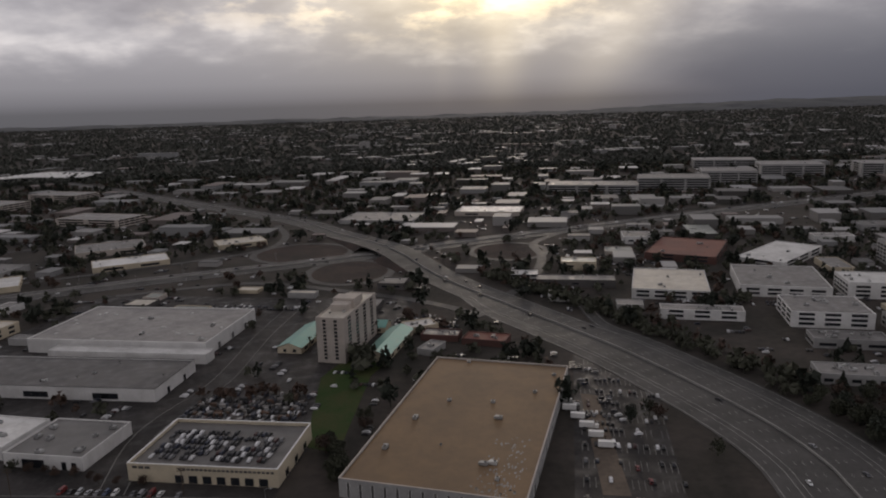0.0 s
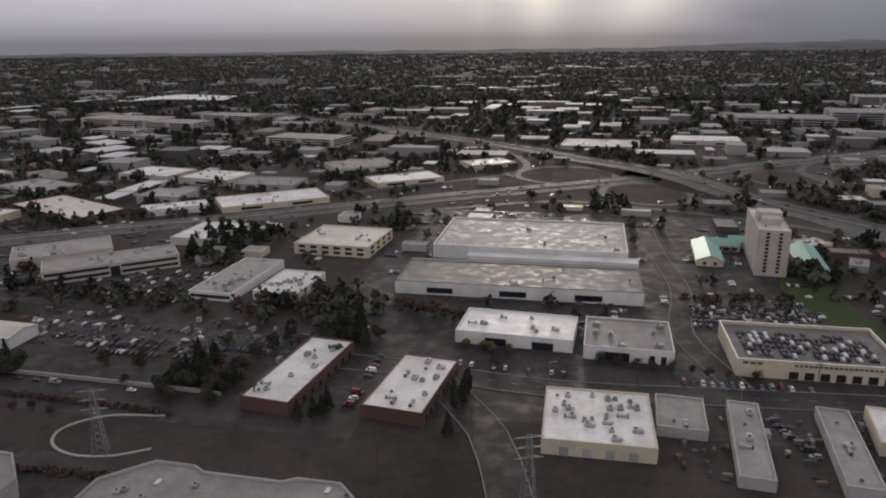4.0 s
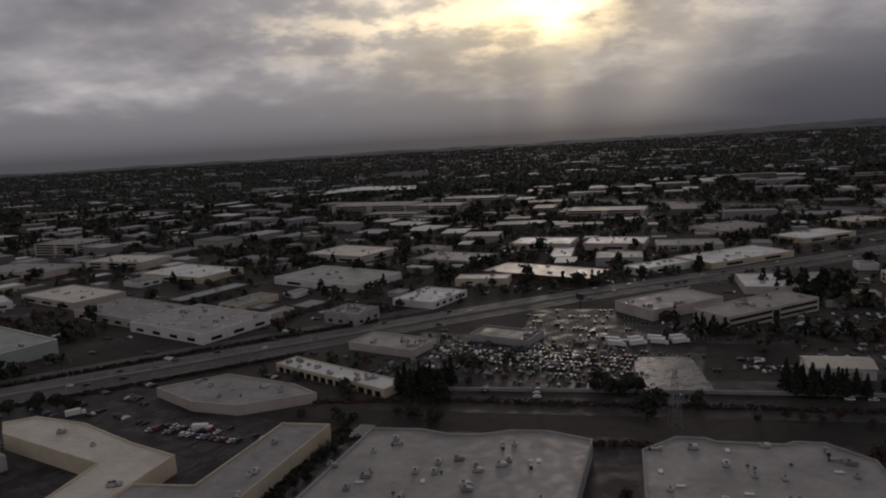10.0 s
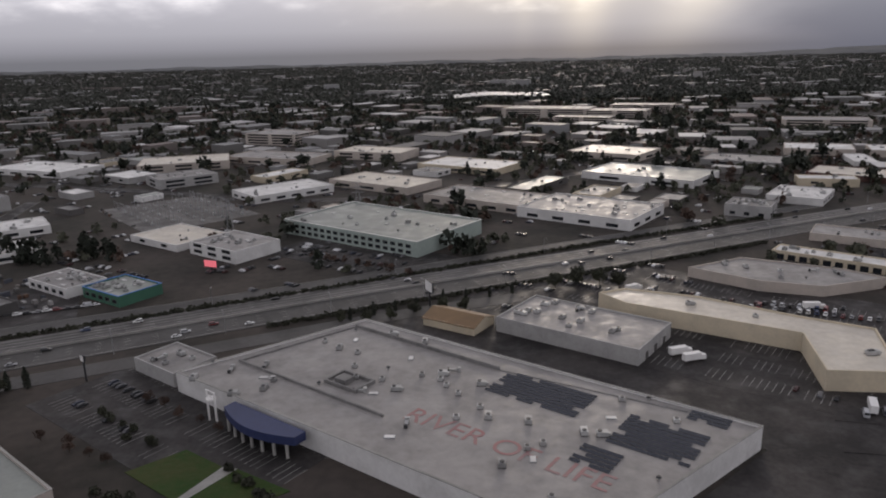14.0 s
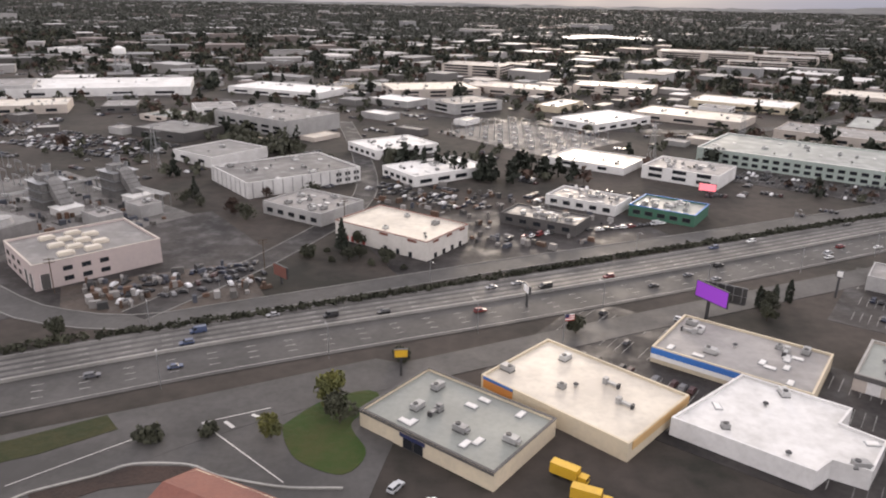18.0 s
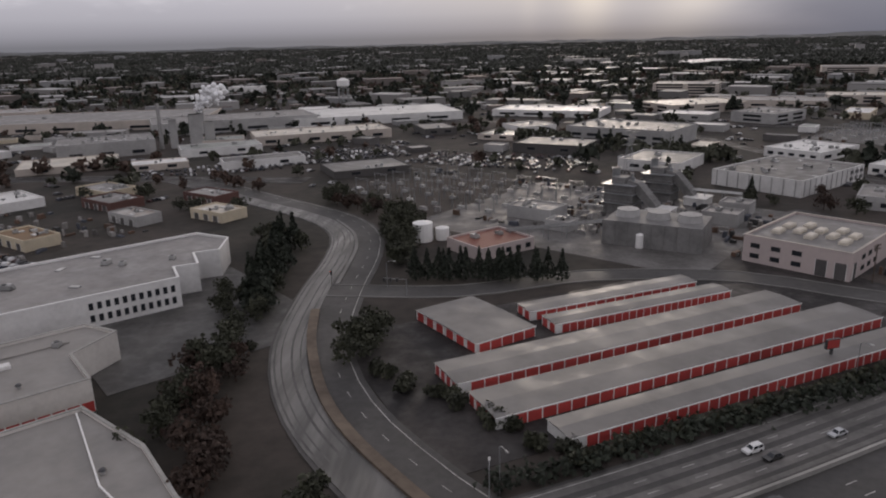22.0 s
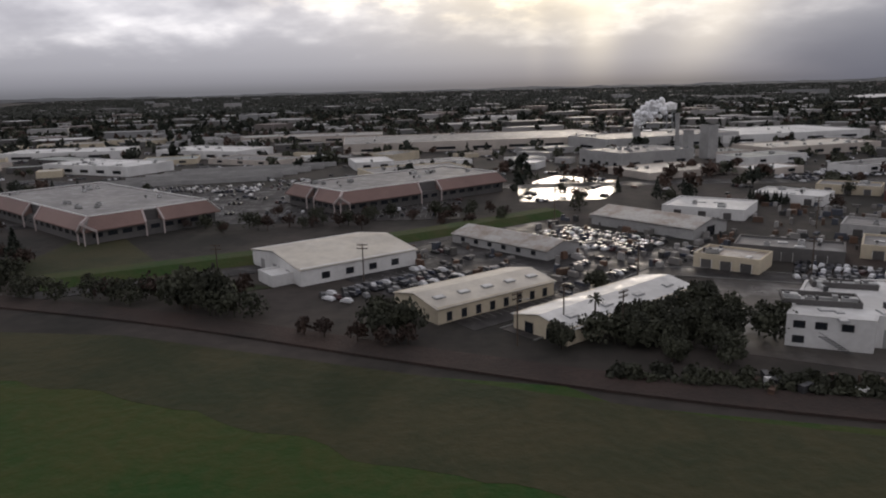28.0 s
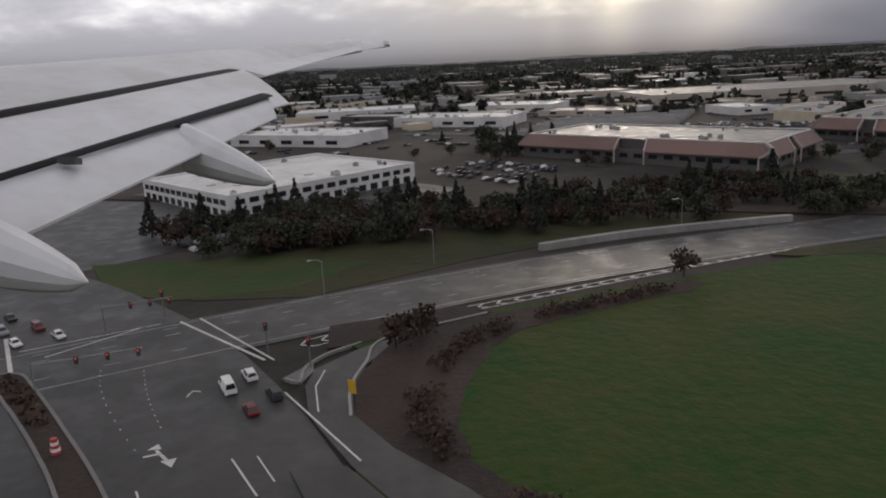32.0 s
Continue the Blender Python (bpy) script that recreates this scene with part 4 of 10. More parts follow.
piers = tagged(new("bridge_piers"), "concrete columns under the freeway overpass", "bridge", kind="structure")
for k in (-8, -3, 3, 8):
    pg = Geo()
    pg.cyl(0, 0, 0, 2.4, 0.5, 10)
    part("pier", pg, CONCRETE, piers, at=(-22 + k * 0.85, 405 - k * -0.45, 0))

for label, (cx, cy), (rx, ry), wide in (("loop ramp beside the interchange", (-75, 416), (29, 28), 4.2), ("loop ramp beside the interchange", (-42, 362), (22, 27), 4.2), ("loop ramp beside the interchange", (46, 400), (22, 24), 4.0)):
    ring = [(cx + rx * math.cos(a), cy + ry * math.sin(a)) for a in [k * math.pi / 8 for k in range(17)]]
    patch("verge", "dark planting inside a loop ramp", [(cx + (rx - 2) * math.cos(k * math.pi / 12), cy + (ry - 2) * math.sin(k * math.pi / 12)) for k in range(24)], MULCH, 0.06)
    take(cx, cy, rx * 1.5, ry * 1.5, 0)
    road("ramp", label, ring, wide, ROADWAY, edges=False, z=0.13, step=4)
road("ramp", "straight ramp from the freeway to the side roads", [(30, 300), (48, 330), (62, 380), (64, 420), (90, 455)], 5, ROADWAY, edges=False, z=0.13)
road("ramp", "long ramp along the highway", [(-150, 330), (-90, 345), (-45, 325), (-5, 300), (20, 275)], 5, ROADWAY, edges=False, z=0.13)
road("ramp", "long ramp along the highway", [(-250, 345), (-170, 385), (-105, 425), (-95, 470), (-110, 520)], 5, ROADWAY, edges=False, z=0.13)

STREET = dict(edges=False, kerb=True, z=0.08)
road("street", "narrow street between warehouses", [(-175, 165), (-158, 161), (-120, 149), (-80, 144), (-27, 137.5), (60, 122)], 8, ASPHALT, lanes=(0,), **STREET)
road("street", "narrow street between warehouses", [(-150, 160), (-140, 140), (-134, 120), (-130, 60)], 8, ASPHALT, **STREET)
road("street", "service lane beside a white warehouse", [(-77, 148), (-80, 180), (-70, 215), (-66, 260), (-60, 300)], 6, ASPHALT, **STREET)
road("curved_street", "wet curving divided road between trees", [(-765, -20), (-788, 20), (-807, 40), (-819, 56), (-826, 74), (-828.3, 96), (-828.8, 118), (-831.5, 135), (-838.5, 148), (-849.5, 159), (-864, 171), (-885, 190), (-902, 203)],
     12, ROADWAY, lanes=(-3.0,), z=0.09)
# The sky's glare on the wet lane is partly put into a paler colour.
SHINE = material("painted_wet_glare", (0.155, 0.148, 0.138), (0.065, 0.062, 0.058), 0.5, big=0.2, fine=0.4, wet=0.22, spec=0.3, stretch=(1, 0.15, 1))
CURVE = smooth_line([(-807, 40), (-819, 56), (-826, 74), (-828.3, 96), (-828.8, 118), (-831.5, 135), (-838.5, 148), (-849.5, 159), (-864, 171), (-885, 190)], 3)
wl, ruts = Geo(), Geo()
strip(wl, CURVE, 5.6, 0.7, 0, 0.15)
for off, wide in ((1.55, 0.10), (2.75, 0.16), (4.2, 0.09), (5.1, 0.13)):
    strip(ruts, CURVE[3:], off + wide, off - wide, 0, 0.156)
lane_root = tagged(new("wet_lane"), "rain-wet worn carriageway, its sky glare partly put into a paler colour", "road", kind="structure")
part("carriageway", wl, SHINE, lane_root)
part("wheel_track", ruts, CURVE_ROAD, lane_root)
kl = Geo()
CURB = smooth_line([(-828.3, 101), (-828.6, 112), (-829.3, 124), (-832.5, 136.5), (-839, 148.5)], 3)
strip(kl, CURB, 0.35, -0.35, 0, 0.32)
tagged(part("traffic_island", kl, KERB), "narrow pale kerbed island between carriageways", "island", kind="structure")
md = Geo()
strip(md, smooth_line([(-788, 20), (-807, 40), (-819, 56), (-826, 74), (-829, 88)], 3), 0.7, -0.7, 0, 0.5)
tagged(part("traffic_island", md, DIRT), "narrow raised strip of bare earth", "island", kind="structure")
road("street", "side street behind the storage sheds", [(-829, 98), (-806, 98), (-783, 106.5), (-756, 106), (-735, 95), (-716, 92.5), (-700, 100), (-650, 128), (-600, 154), (-545, 184), (-470, 226), (-380, 276)], 5.5, ROADWAY, **STREET)
road("street", "side street toward the power station", [(-716, 95), (-700, 130), (-690, 175), (-700, 230), (-720, 300)], 6, ASPHALT, **STREET)
road("frontage_road", "frontage road on the near side of the highway", [(-716, 38), (-704, 52), (-694, 62), (-680, 72.5), (-663, 82), (-647, 91), (-622, 105), (-560, 138), (-530, 154), (-500, 167)], 6.5, ROADWAY, edges=False, z=0.08)
road("railway_bed", "dark gravel bed of a railway line", [(-1300, 120), (-1180, 92), (-1117, 79), (-1063, 66), (-1022, 52), (-990, 42), (-946, 33), (-918, 27), (-880, 14), (-820, -20)], 5, MULCH, edges=False, z=0.3)
road("boulevard", "wide wet boulevard with painted chevrons", [(-1250, -25), (-1215, 4), (-1190, 22), (-1163, 39), (-1144, 49.5), (-1125, 58), (-1105, 66), (-1092, 73)],
     12, WET_ROAD, lanes=(-2.6, 2.2, 4.2), z=0.09)
road("lane", "narrow lane below a grassy bank", [(-1097, 72), (-1080, 81), (-1060, 92), (-1040, 106), (-1022, 124)], 5, ASPHALT, edges=False, z=0.085)
road("avenue", "wide wet avenue meeting the boulevard at the lights", [(-1270, 75), (-1232, 48), (-1210, 34), (-1192, 20), (-1181, 8), (-1173, -3), (-1150, -40)], 18, WET_ROAD, z=0.095, edges=False)
road("street", "street to the car breakers", [(-1010, 60), (-992, 78), (-985, 92), (-960, 86), (-940, 82), (-905, 78)], 6, ASPHALT, **STREET)
road("street", "street behind the red-roofed offices", [(-1200, 230), (-1130, 205), (-1060, 200), (-1000, 200), (-940, 205), (-860, 200)], 8, ASPHALT, **STREET)
for pts, w in (([(-1300, 560), (-1000, 420), (-700, 330), (-560, 300), (-400, 400), (-200, 480)], 8),
               ([(-1500, 800), (-900, 760), (-300, 640), (300, 800)], 10), ([(-1400, 1300), (0, 1250), (1200, 1300)], 12)):
    road("street", "distant street between low buildings", pts, w, ASPHALT, edges=False, z=0.07, step=15)

# ---- lots and lawns ----
LOTS = [("asphalt lot round the warehouses", -100, 225, 150, 190, -11, ASPHALT), ("lot beside the tan-roofed warehouse", 44, 160, 24, 130, -12, ASPHALT),
        ("wide asphalt yard along the creek", -275, 160, 230, 26, -10, ASPHALT), ("lot beside large flat halls", -285, 112, 250, 46, -11, ASPHALT),
        ("lot of vans and lorries", -225, 182, 90, 24, -11, ASPHALT), ("bus and lorry yard", -345, 200, 95, 50, -20, ASPHALT),
        ("shopping lot", -455, 150, 120, 66, -33, ASPHALT), ("store lot with faded bays", -560, 104, 60, 34, -33, ASPHALT), ("lot behind the shops", -600, 66, 110, 36, -33, ASPHALT),
        ("lot at the white storage hall", -650, 150, 70, 36, 28, ASPHALT), ("lot of the beige works", -735, 122, 60, 44, 40, ASPHALT), ("storage yard paving", -780, 79, 78, 40, 28.5, ASPHALT),
        ("paved yard of the white works", -950, 62, 70, 40, -22, YARD_WET), ("breakers' yard", -925, 90, 70, 34, -24, MULCH), ("yard of old halls", -1010, 100, 60, 50, 42, ASPHALT),
        ("office car park", -1085, 168, 120, 60, 5, ASPHALT), ("wet office car park", -1215, 95, 80, 60, 50, WET_ROAD), ("power station gravel", -775, 150, 70, 60, -35, GRAVEL),
        ("substation gravel", -640, 275, 60, 46, -45, GRAVEL), ("office car park", -545, 205, 70, 30, -33, ASPHALT), ("car park behind offices", -300, 235, 90, 44, -12, ASPHALT),
        ("dirt lot of contractors", -716, 106, 34, 20, 30, DIRT_DARK), ("wet paved lot by the white works", -850, 85, 34, 40, 44, CURVE_ROAD)]
LOT_CARS = []
for k, (label, cx, cy, w, d, ang, mat) in enumerate(LOTS):
    patch("lot", label, rect(cx, cy, w, d, ang), mat, 0.03 + 0.0015 * k)
    take(cx, cy, w, d, ang, 2)
for k, (label, cx, cy, w, d, ang, mat) in enumerate(LOTS):
    if mat is not ASPHALT or w > 130 or "beige" in label or "storage" in label:
        continue
    g = Geo()          # faded bay lines
    c, s = math.cos(radians(ang)), math.sin(radians(ang))
    for j in range(int(d / 8.5)):
        for i in range(int(w / 1.35)):
            x, y = -w / 2 + 2 + 1.35 * i, -d / 2 + 5 + 8.5 * j
            if (i * 5 + j) % 13 < 2 or i % 24 > 20:
                continue
            p = [(cx + c * (x + u) - s * (y + v), cy + s * (x + u) + c * (y + v)) for u, v in ((-0.06, -2.3), (0.06, -2.3), (0.06, 2.3), (-0.06, 2.3))]
            g.face([(*q, 0.05 + 0.0015 * k + 0.02) for q in p])
    crng0 = random.Random(500 + k)
    # cars standing in some of the bays
    for j in range(int(d / 8.5)):
        for i in range(int(w / 1.35)):
            x, y = -w / 2 + 2 + 1.35 * (i + 0.5), -d / 2 + 5 + 8.5 * j
            if crng0.random() < 0.34 * (0.4 + 1.2 * (noise.noise((cx + x * 0.08, y * 0.08, 2)) + 0.5)) and i % 24 < 21:
                LOT_CARS.append((k, cx + c * x - s * (y + 1.1), cy + s * x + c * (y + 1.1), ang + 90))
    if g.v:
        tagged(part("bay_marking", g, FADED_LINE), "faded white bay lines on an asphalt lot", "road marking", kind="structure")
patch("yard", "bare brown earth lane beside a warehouse", [(41, 194), (45.5, 192), (39.5, 138), (33.5, 139)], DIRT, 0.075)
patch("lawn", "green lawn on a slope", [(-36, 168), (-27, 164), (-22, 215), (-14, 235), (-30, 236), (-38, 215)], GRASS, 0.075)
field = Geo()
nx, ny = 60, 36
for j in range(ny + 1):
    for i in range(nx + 1):
        x, v = -1215 + 300 * i / nx, j / ny
        far = 24 + 33 * max(0, min(1, (x + 1172) / 68)) if x < -1104 else 57 - 0.42 * max(0, x + 1104) * (0.33 if x < -1000 else 0.42)
        near = -160
        left = -1164
        y = near + (far - 0.0 - near) * v
        xx = max(x, left + max(0, (10 - y) * 0.2) - 2) if y < 22 else max(x, -1172)
        field.v.append((xx, y, 0.24 + 0.02 * noise.noise((x * 0.06, y * 0.06, 0))))
for j in range(ny):
    for i in range(nx):
        a = j * (nx + 1) + i
        field.f.append((a, a + 1, a + nx + 2, a + nx + 1))
        field.k.append(0)
tagged(part("grass_field", field, FIELD), "wide mown green field", "grass", kind="structure")
take(-1060, -30, 240, 160, 0)

# ---- first quarter: warehouses by the interchange ----
W = "window"
D = "dark"
building("large white warehouse with a pale grey roof", -111.5, 266.5, 70, 42, -11, 5.2, ROOF_GREY, WALL_WHITE, units=4, lights=14, coping=TRIM_WHITE, rows=[("e", 3, 2, 2.2, 0.1, 0.1, 0.9, WALL_DARK)])
building("lower white front hall of a warehouse", -108, 240.5, 60, 6, -11, 3.6, ROOF_WHITE, WALL_WHITE)
building("long white warehouse with a dark grey roof and loading doors", -121, 220, 77, 25, -10, 4.2, ROOF_DARK, WALL_WHITE, units=6, coping=WALL_DARK,
         rows=[("s", 7, 1.5, 1.7, 0.7, 0.02, 0.92, D), ("s", 7, 1.5, 1.7, 0.7, 0.055, 0.955, D), ("e", 2, 1.4, 1.8, 0.1, 0.1, 0.9, D)])
building("flat-roofed white workshop with dark glazed corners", -97, 172.5, 22, 20, -12, 3.7, ROOF_SHED, WALL_WHITE, units=10, rows=[("s", 1, 6, 2.2, 0.1, 0.2, 0.55, D), ("s", 2, 1.2, 2, 0.1, 0.7, 0.95, D)])
building("pale-roofed white workshop with dark glazed bays", -125, 180, 31, 17, -14, 3.6, ROOF_WHITE, WALL_WHITE, units=8, rows=[("s", 2, 5.5, 2.0, 0.1, 0.15, 0.95, D)])
store = building("discount store with parked cars on its roof deck", -55, 163.5, 37, 24, -10, 4.6, ROOF_DARK, WALL_CREAM, name="store", category="store", coping=TRIM_WHITE, lip=0.8,
                 rows=[("s", 7, 2.0, 1.8, 0.2, 0.3, 0.95, D), ("s", 22, 0.75, 0.5, 3.4, 0.34, 0.98, (WALL_DARK,)), ("s", 3, 1.2, 0.6, 3.4, 0.03, 0.16, (WALL_DARK,)), ("e", 3, 2, 1.5, 0.3, 0.1, 0.9, D)])
car_crowd("cars and goods parked close on a store's roof deck", -55, 164, 31, 18, -10, 3, (1.3, 2.6), 0.8)
for o in list(bpy.data.objects):
    if o.name.startswith("parked_cars"):
        o.location.z = 3.8
building("long tan-roofed warehouse with ribbed white walls", 7.5, 174, 78, 42, 72, 4.6, ROOF_TAN, WALL_GREY, units=12, coping=WALL_BEIGE, rows=[("w", 14, 0.6, 3.4, 0.3, 0.02, 0.98, WALL_DARK), ("s", 16, 0.7, 3.6, 0.2, 0.02, 0.98, WALL_DARK), ("s", 8, 1.8, 2.0, 0.2, 0.1, 0.7, WALL_DARK)])
hotel = building("beige twelve-storey hotel tower with rows of small windows", -31.5, 244, 33, 10, 74.5, 16, ROOF_CREAM, WALL_BEIGE, name="hotel", category="hotel", units=3,
                 rows=[("w", 2, 1.0, 0.75, 1.4 + 1.3 * k, 0.1, 0.9, D) for k in range(11)] + [("s", 9, 1.0, 0.75, 1.4 + 1.3 * k, 0.04, 0.96, D) for k in range(11)])
crown_g = Geo()
crown_g.box(-8, 8, -3, 3, 15.6, 18)
crown_g.box(-3, 3, -4, 4, 15.6, 19)
part("roof_house", crown_g, WALL_BEIGE, hotel)
for cx, cy, w, d, a in ((-49, 252, 26, 9, 76), (-40, 262, 12, 9, -14), (-17, 242, 30, 9, 74), (-27, 264, 18, 8, -14)):
    gable("low hotel wing with a teal metal roof", cx, cy, w, d, a, 2.4, 4.0, ROOF_TEAL, WALL_CREAM, name="hotel_wing", rows=[("s", 8, 1.0, 1.0, 0.6, 0.05, 0.95, D), ("w", 2, 1, 1, 0.6, 0.1, 0.9, D)])
for cx, cy, w, d, a, wall, roof in ((-6, 262, 12, 9, 20, WALL_CREAM, ROOF_WHITE), (2, 250, 14, 8, -15, WALL_BRICK, ROOF_DARK), (18, 243, 16, 9, -20, WALL_BRICK, ROOF_TILE), (-2, 236, 10, 6, 60, WALL_GREY, ROOF_GREY)):
    building("small flat-roofed roadside restaurant beside a lot", cx, cy, w, d, a, 2.4, roof, wall, name="restaurant", category="restaurant", units=3)
building("patterned white-roofed workshop beside a lot", -113, 131, 22, 22, -10, 3.4, ROOF_WHITE, WALL_CREAM, units=24, rows=[("s", 4, 2, 1.8, 0.1, 0.1, 0.9, WALL_GREY)])
building("grey lean-to workshop beside a lot", -95, 134, 10, 14, -14, 2.4, ROOF_GREY, WALL_GREY, units=2)
for cx, cy in ((-84.6, 124), (-67, 121)):
    building("narrow grey-roofed row of workshops", cx, cy, 29, 6.3, 74, 2.5, ROOF_GREY, WALL_GREY, units=4, rows=[("s", 8, 1.6, 1.6, 0.05, 0.04, 0.96, WALL_DARK)])
building("small white-roofed workshop beside a lot", -53.6, 126.3, 15, 10.3, 71, 3.0, ROOF_WHITE, WALL_CREAM, units=4, rows=[("w", 3, 1.8, 1.8, 0.05, 0.05, 0.95, WALL_GREY)])
building("white-roofed hall at the street corner", -31, 117, 24, 20, 70, 3.2, ROOF_WHITE, WALL_WHITE, units=5)
building("white-fronted small shop beside the freeway lot", 58, 112, 8, 20, -12, 2.4, ROOF_GREY, WALL_WHITE, units=3, coping=TRIM_WHITE)
# beyond the freeway
for cx, cy, w, d, a, h, roof, wall, lab in ((141.9, 377, 48, 36, 60, 4, ROOF_TILE, WALL_BRICK, "red-roofed brick hall beside a lot"), (106.9, 306, 39, 32, 72, 4.5, ROOF_CREAM, WALL_WHITE, "white laboratory hall with banded windows"),
        (155, 303, 40, 36, 72, 5, ROOF_GREY, WALL_WHITE, "grey-roofed laboratory with a roof well"), (183, 356, 52, 24, 42, 4, ROOF_WHITE, WALL_WHITE, "white-roofed hall among parked cars"),
        (148, 254, 28, 24, -15, 6, ROOF_GREY, WALL_WHITE, "white office block with blue bands"), (104, 262, 31, 8, -15, 4, ROOF_GREY, WALL_WHITE, "white steel-framed hall beside a lot"), (44.8, 331, 13, 9, -10, 4, ROOF_WHITE, WALL_WHITE, "small white office beside a lot"),
        (190, 285, 30, 20, -15, 7, ROOF_WHITE, WALL_WHITE, "stepped white office block"), (180, 232, 36, 18, -15, 5, ROOF_GREY, WALL_GREY, "grey office block beside a lot"), (140, 225, 24, 10, -15, 3.5, ROOF_DARK, WALL_GREY, "low grey hall beside a lot"),
        (250, 330, 50, 22, -15, 11, ROOF_GREY, WALL_GREY, "blue glass office block"), (165, 190, 40, 16, -15, 4, ROOF_GREY, WALL_GREY, "long low grey hall beside a lot"), (125, 195, 24, 10, -15, 3.5, ROOF_GREY, WALL_GREY, "low grey hall beside a lot")):
    building(lab, cx, cy, w, d, a, h, roof, wall, name="office", category="office", units=8, rows=[("s", max(4, int(w / 4)), 2.4, 0.9, z0, 0.03, 0.97, D) for z0 in (1.0, 2.8, 4.6, 6.4, 8.2) if z0 + 1 < h] +
             [("w", max(3, int(d / 4)), 2.4, 0.9, z0, 0.03, 0.97, D) for z0 in (1.0, 2.8, 4.6, 6.4, 8.2) if z0 + 1 < h])
for cx, cy, w, d, h in ((158, 655, 82, 36, 8), (233, 655, 64, 40, 12), (300, 690, 50, 42, 13), (385, 735, 60, 46, 13), (470, 700, 60, 40, 14), (360, 840, 70, 40, 10)):
    building("dark glass office block with a pale roof", cx, cy, w, d, -18, h, ROOF_GREY, WALL_GREY, name="office", category="office", units=5,
             rows=[("s", 12, w / 14, 1.1, 1.0 + 2.2 * k, 0.01, 0.99, D) for k in range(int(h / 2.3))] + [("w", 7, d / 9, 1.1, 1.0 + 2.2 * k, 0.02, 0.98, D) for k in range(int(h / 2.3))])

# ---- second quarter: creekside halls and the lorry yards ----
FOUR = [("s", 12, 1.1, 0.9, 0.9, 0.03, 0.97, D), ("s", 12, 1.1, 0.9, 2.7, 0.03, 0.97, D), ("e", 9, 1.1, 0.9, 0.9, 0.03, 0.97, D), ("e", 9, 1.1, 0.9, 2.7, 0.03, 0.97, D), ("w", 9, 1.1, 0.9, 0.9, 0.03, 0.97, D), ("w", 9, 1.1, 0.9, 2.7, 0.03, 0.97, D)]
building("cream two-storey office with square windows", -185, 269, 30, 28, -14, 4.4, ROOF_CREAM, WALL_CREAM, name="office", category="office", units=6, rows=FOUR)
building("grey-white office with flat roof", -214.5, 226, 15, 36, -14, 2.9, ROOF_GREY, WALL_WHITE, name="office", category="office", units=14, rows=FOUR[:1])
building("white laboratory with roof plant", -195.5, 218, 15, 22, -14, 3.1, ROOF_WHITE, WALL_WHITE, name="office", category="office", units=18, rows=FOUR[:1])
building("white-roofed red brick hall", -179, 154.5, 12, 34, -17, 3.4, ROOF_WHITE, WALL_BRICK, units=9, rows=[("e", 8, 1.4, 1.5, 0.1, 0.03, 0.97, D)])
building("white-roofed red brick hall", -152, 147, 14, 27, -17, 3.2, ROOF_WHITE, WALL_BRICK, units=12, rows=[("e", 8, 1.4, 1.5, 0.1, 0.03, 0.97, D)])


def chamfer(w, d, c):
    return [(-w / 2, -d / 2), (w / 2, -d / 2), (w / 2, d / 2 - c), (w / 2 - c, d / 2), (w * 0.2, d / 2), (w * 0.15, d / 2 - 1.5), (-w * 0.15, d / 2 - 1.5), (-w * 0.2, d / 2), (-w / 2 + c, d / 2), (-w / 2, d / 2 - c)]


building("large grey-roofed hall with a stepped rear parapet", -367, 125, 54, 34, 0, 3.8, ROOF_GREY, WALL_GREY, units=30, lights=4, coping=CONCRETE,
         poly=[(-30, -12.6), (19.8, -19.6), (28.5, 10.7), (20, 16), (12, 17.2), (5, 15.6), (-2, 16.8), (-8, 20), (-19.2, 21.5)], rows=[("s", 1, 6, 2.2, 0.1, 0.55, 0.75, WALL_WHITE)])
for cx, cy, w, d in ((-311, 116, 42, 34), (-248, 104, 52, 34), (-183, 96, 50, 30)):
    building("large grey-roofed hall with chamfered corners", cx, cy, w, d, -11.5, 3.8, ROOF_GREY, WALL_GREY, units=26, lights=6, poly=chamfer(w, d, 7), coping=CONCRETE, rows=[("s", 3, 5, 1.8, 0.1, 0.1, 0.9, WALL_WHITE)])
gable("white pitched canopy hall", -393.5, 103.2, 11.2, 20.3, 77, 3.5, 6.6, ROOF_WHITE, WALL_WHITE, lights=4)
arch = building("two-wing beige office with rows of square windows", -264, 240, 44, 15, 28, 4.8, ROOF_GREY, WALL_BEIGE, name="office", category="office", units=8,
                rows=[("s", 15, 1.2, 0.9, 0.9, 0.02, 0.47, D), ("s", 15, 1.2, 0.9, 2.9, 0.02, 0.47, D), ("s", 15, 1.2, 0.9, 0.9, 0.56, 0.98, D), ("s", 15, 1.2, 0.9, 2.9, 0.56, 0.98, D), ("s", 1, 3, 3.4, 0.1, 0.48, 0.55, D)])
building("low grey office wing", -290, 256, 34, 20, 28, 4.0, ROOF_GREY, WALL_BEIGE, name="office", category="office", units=6)
gable("white metal shed with a shallow roof", -267, 179, 16, 10, -13, 3.2, 4.2, ROOF_CREAM, WALL_WHITE, rows=[("s", 2, 3, 2, 0.1, 0.1, 0.9, WALL_GREY)])
building("long white-roofed row of workshops", -403, 192, 46, 8, -37, 2.6, ROOF_WHITE, WALL_CREAM, units=14, rows=[("s", 14, 2, 1.5, 0.1, 0.02, 0.98, D)])
site("angled workshop with a patchy grey roof", [(-453, 184), (-438, 171.5), (-424, 167), (-405, 174), (-413, 182), (-435.5, 193.5)], 2.9, ROOF_GREY, WALL_BEIGE, units=20)
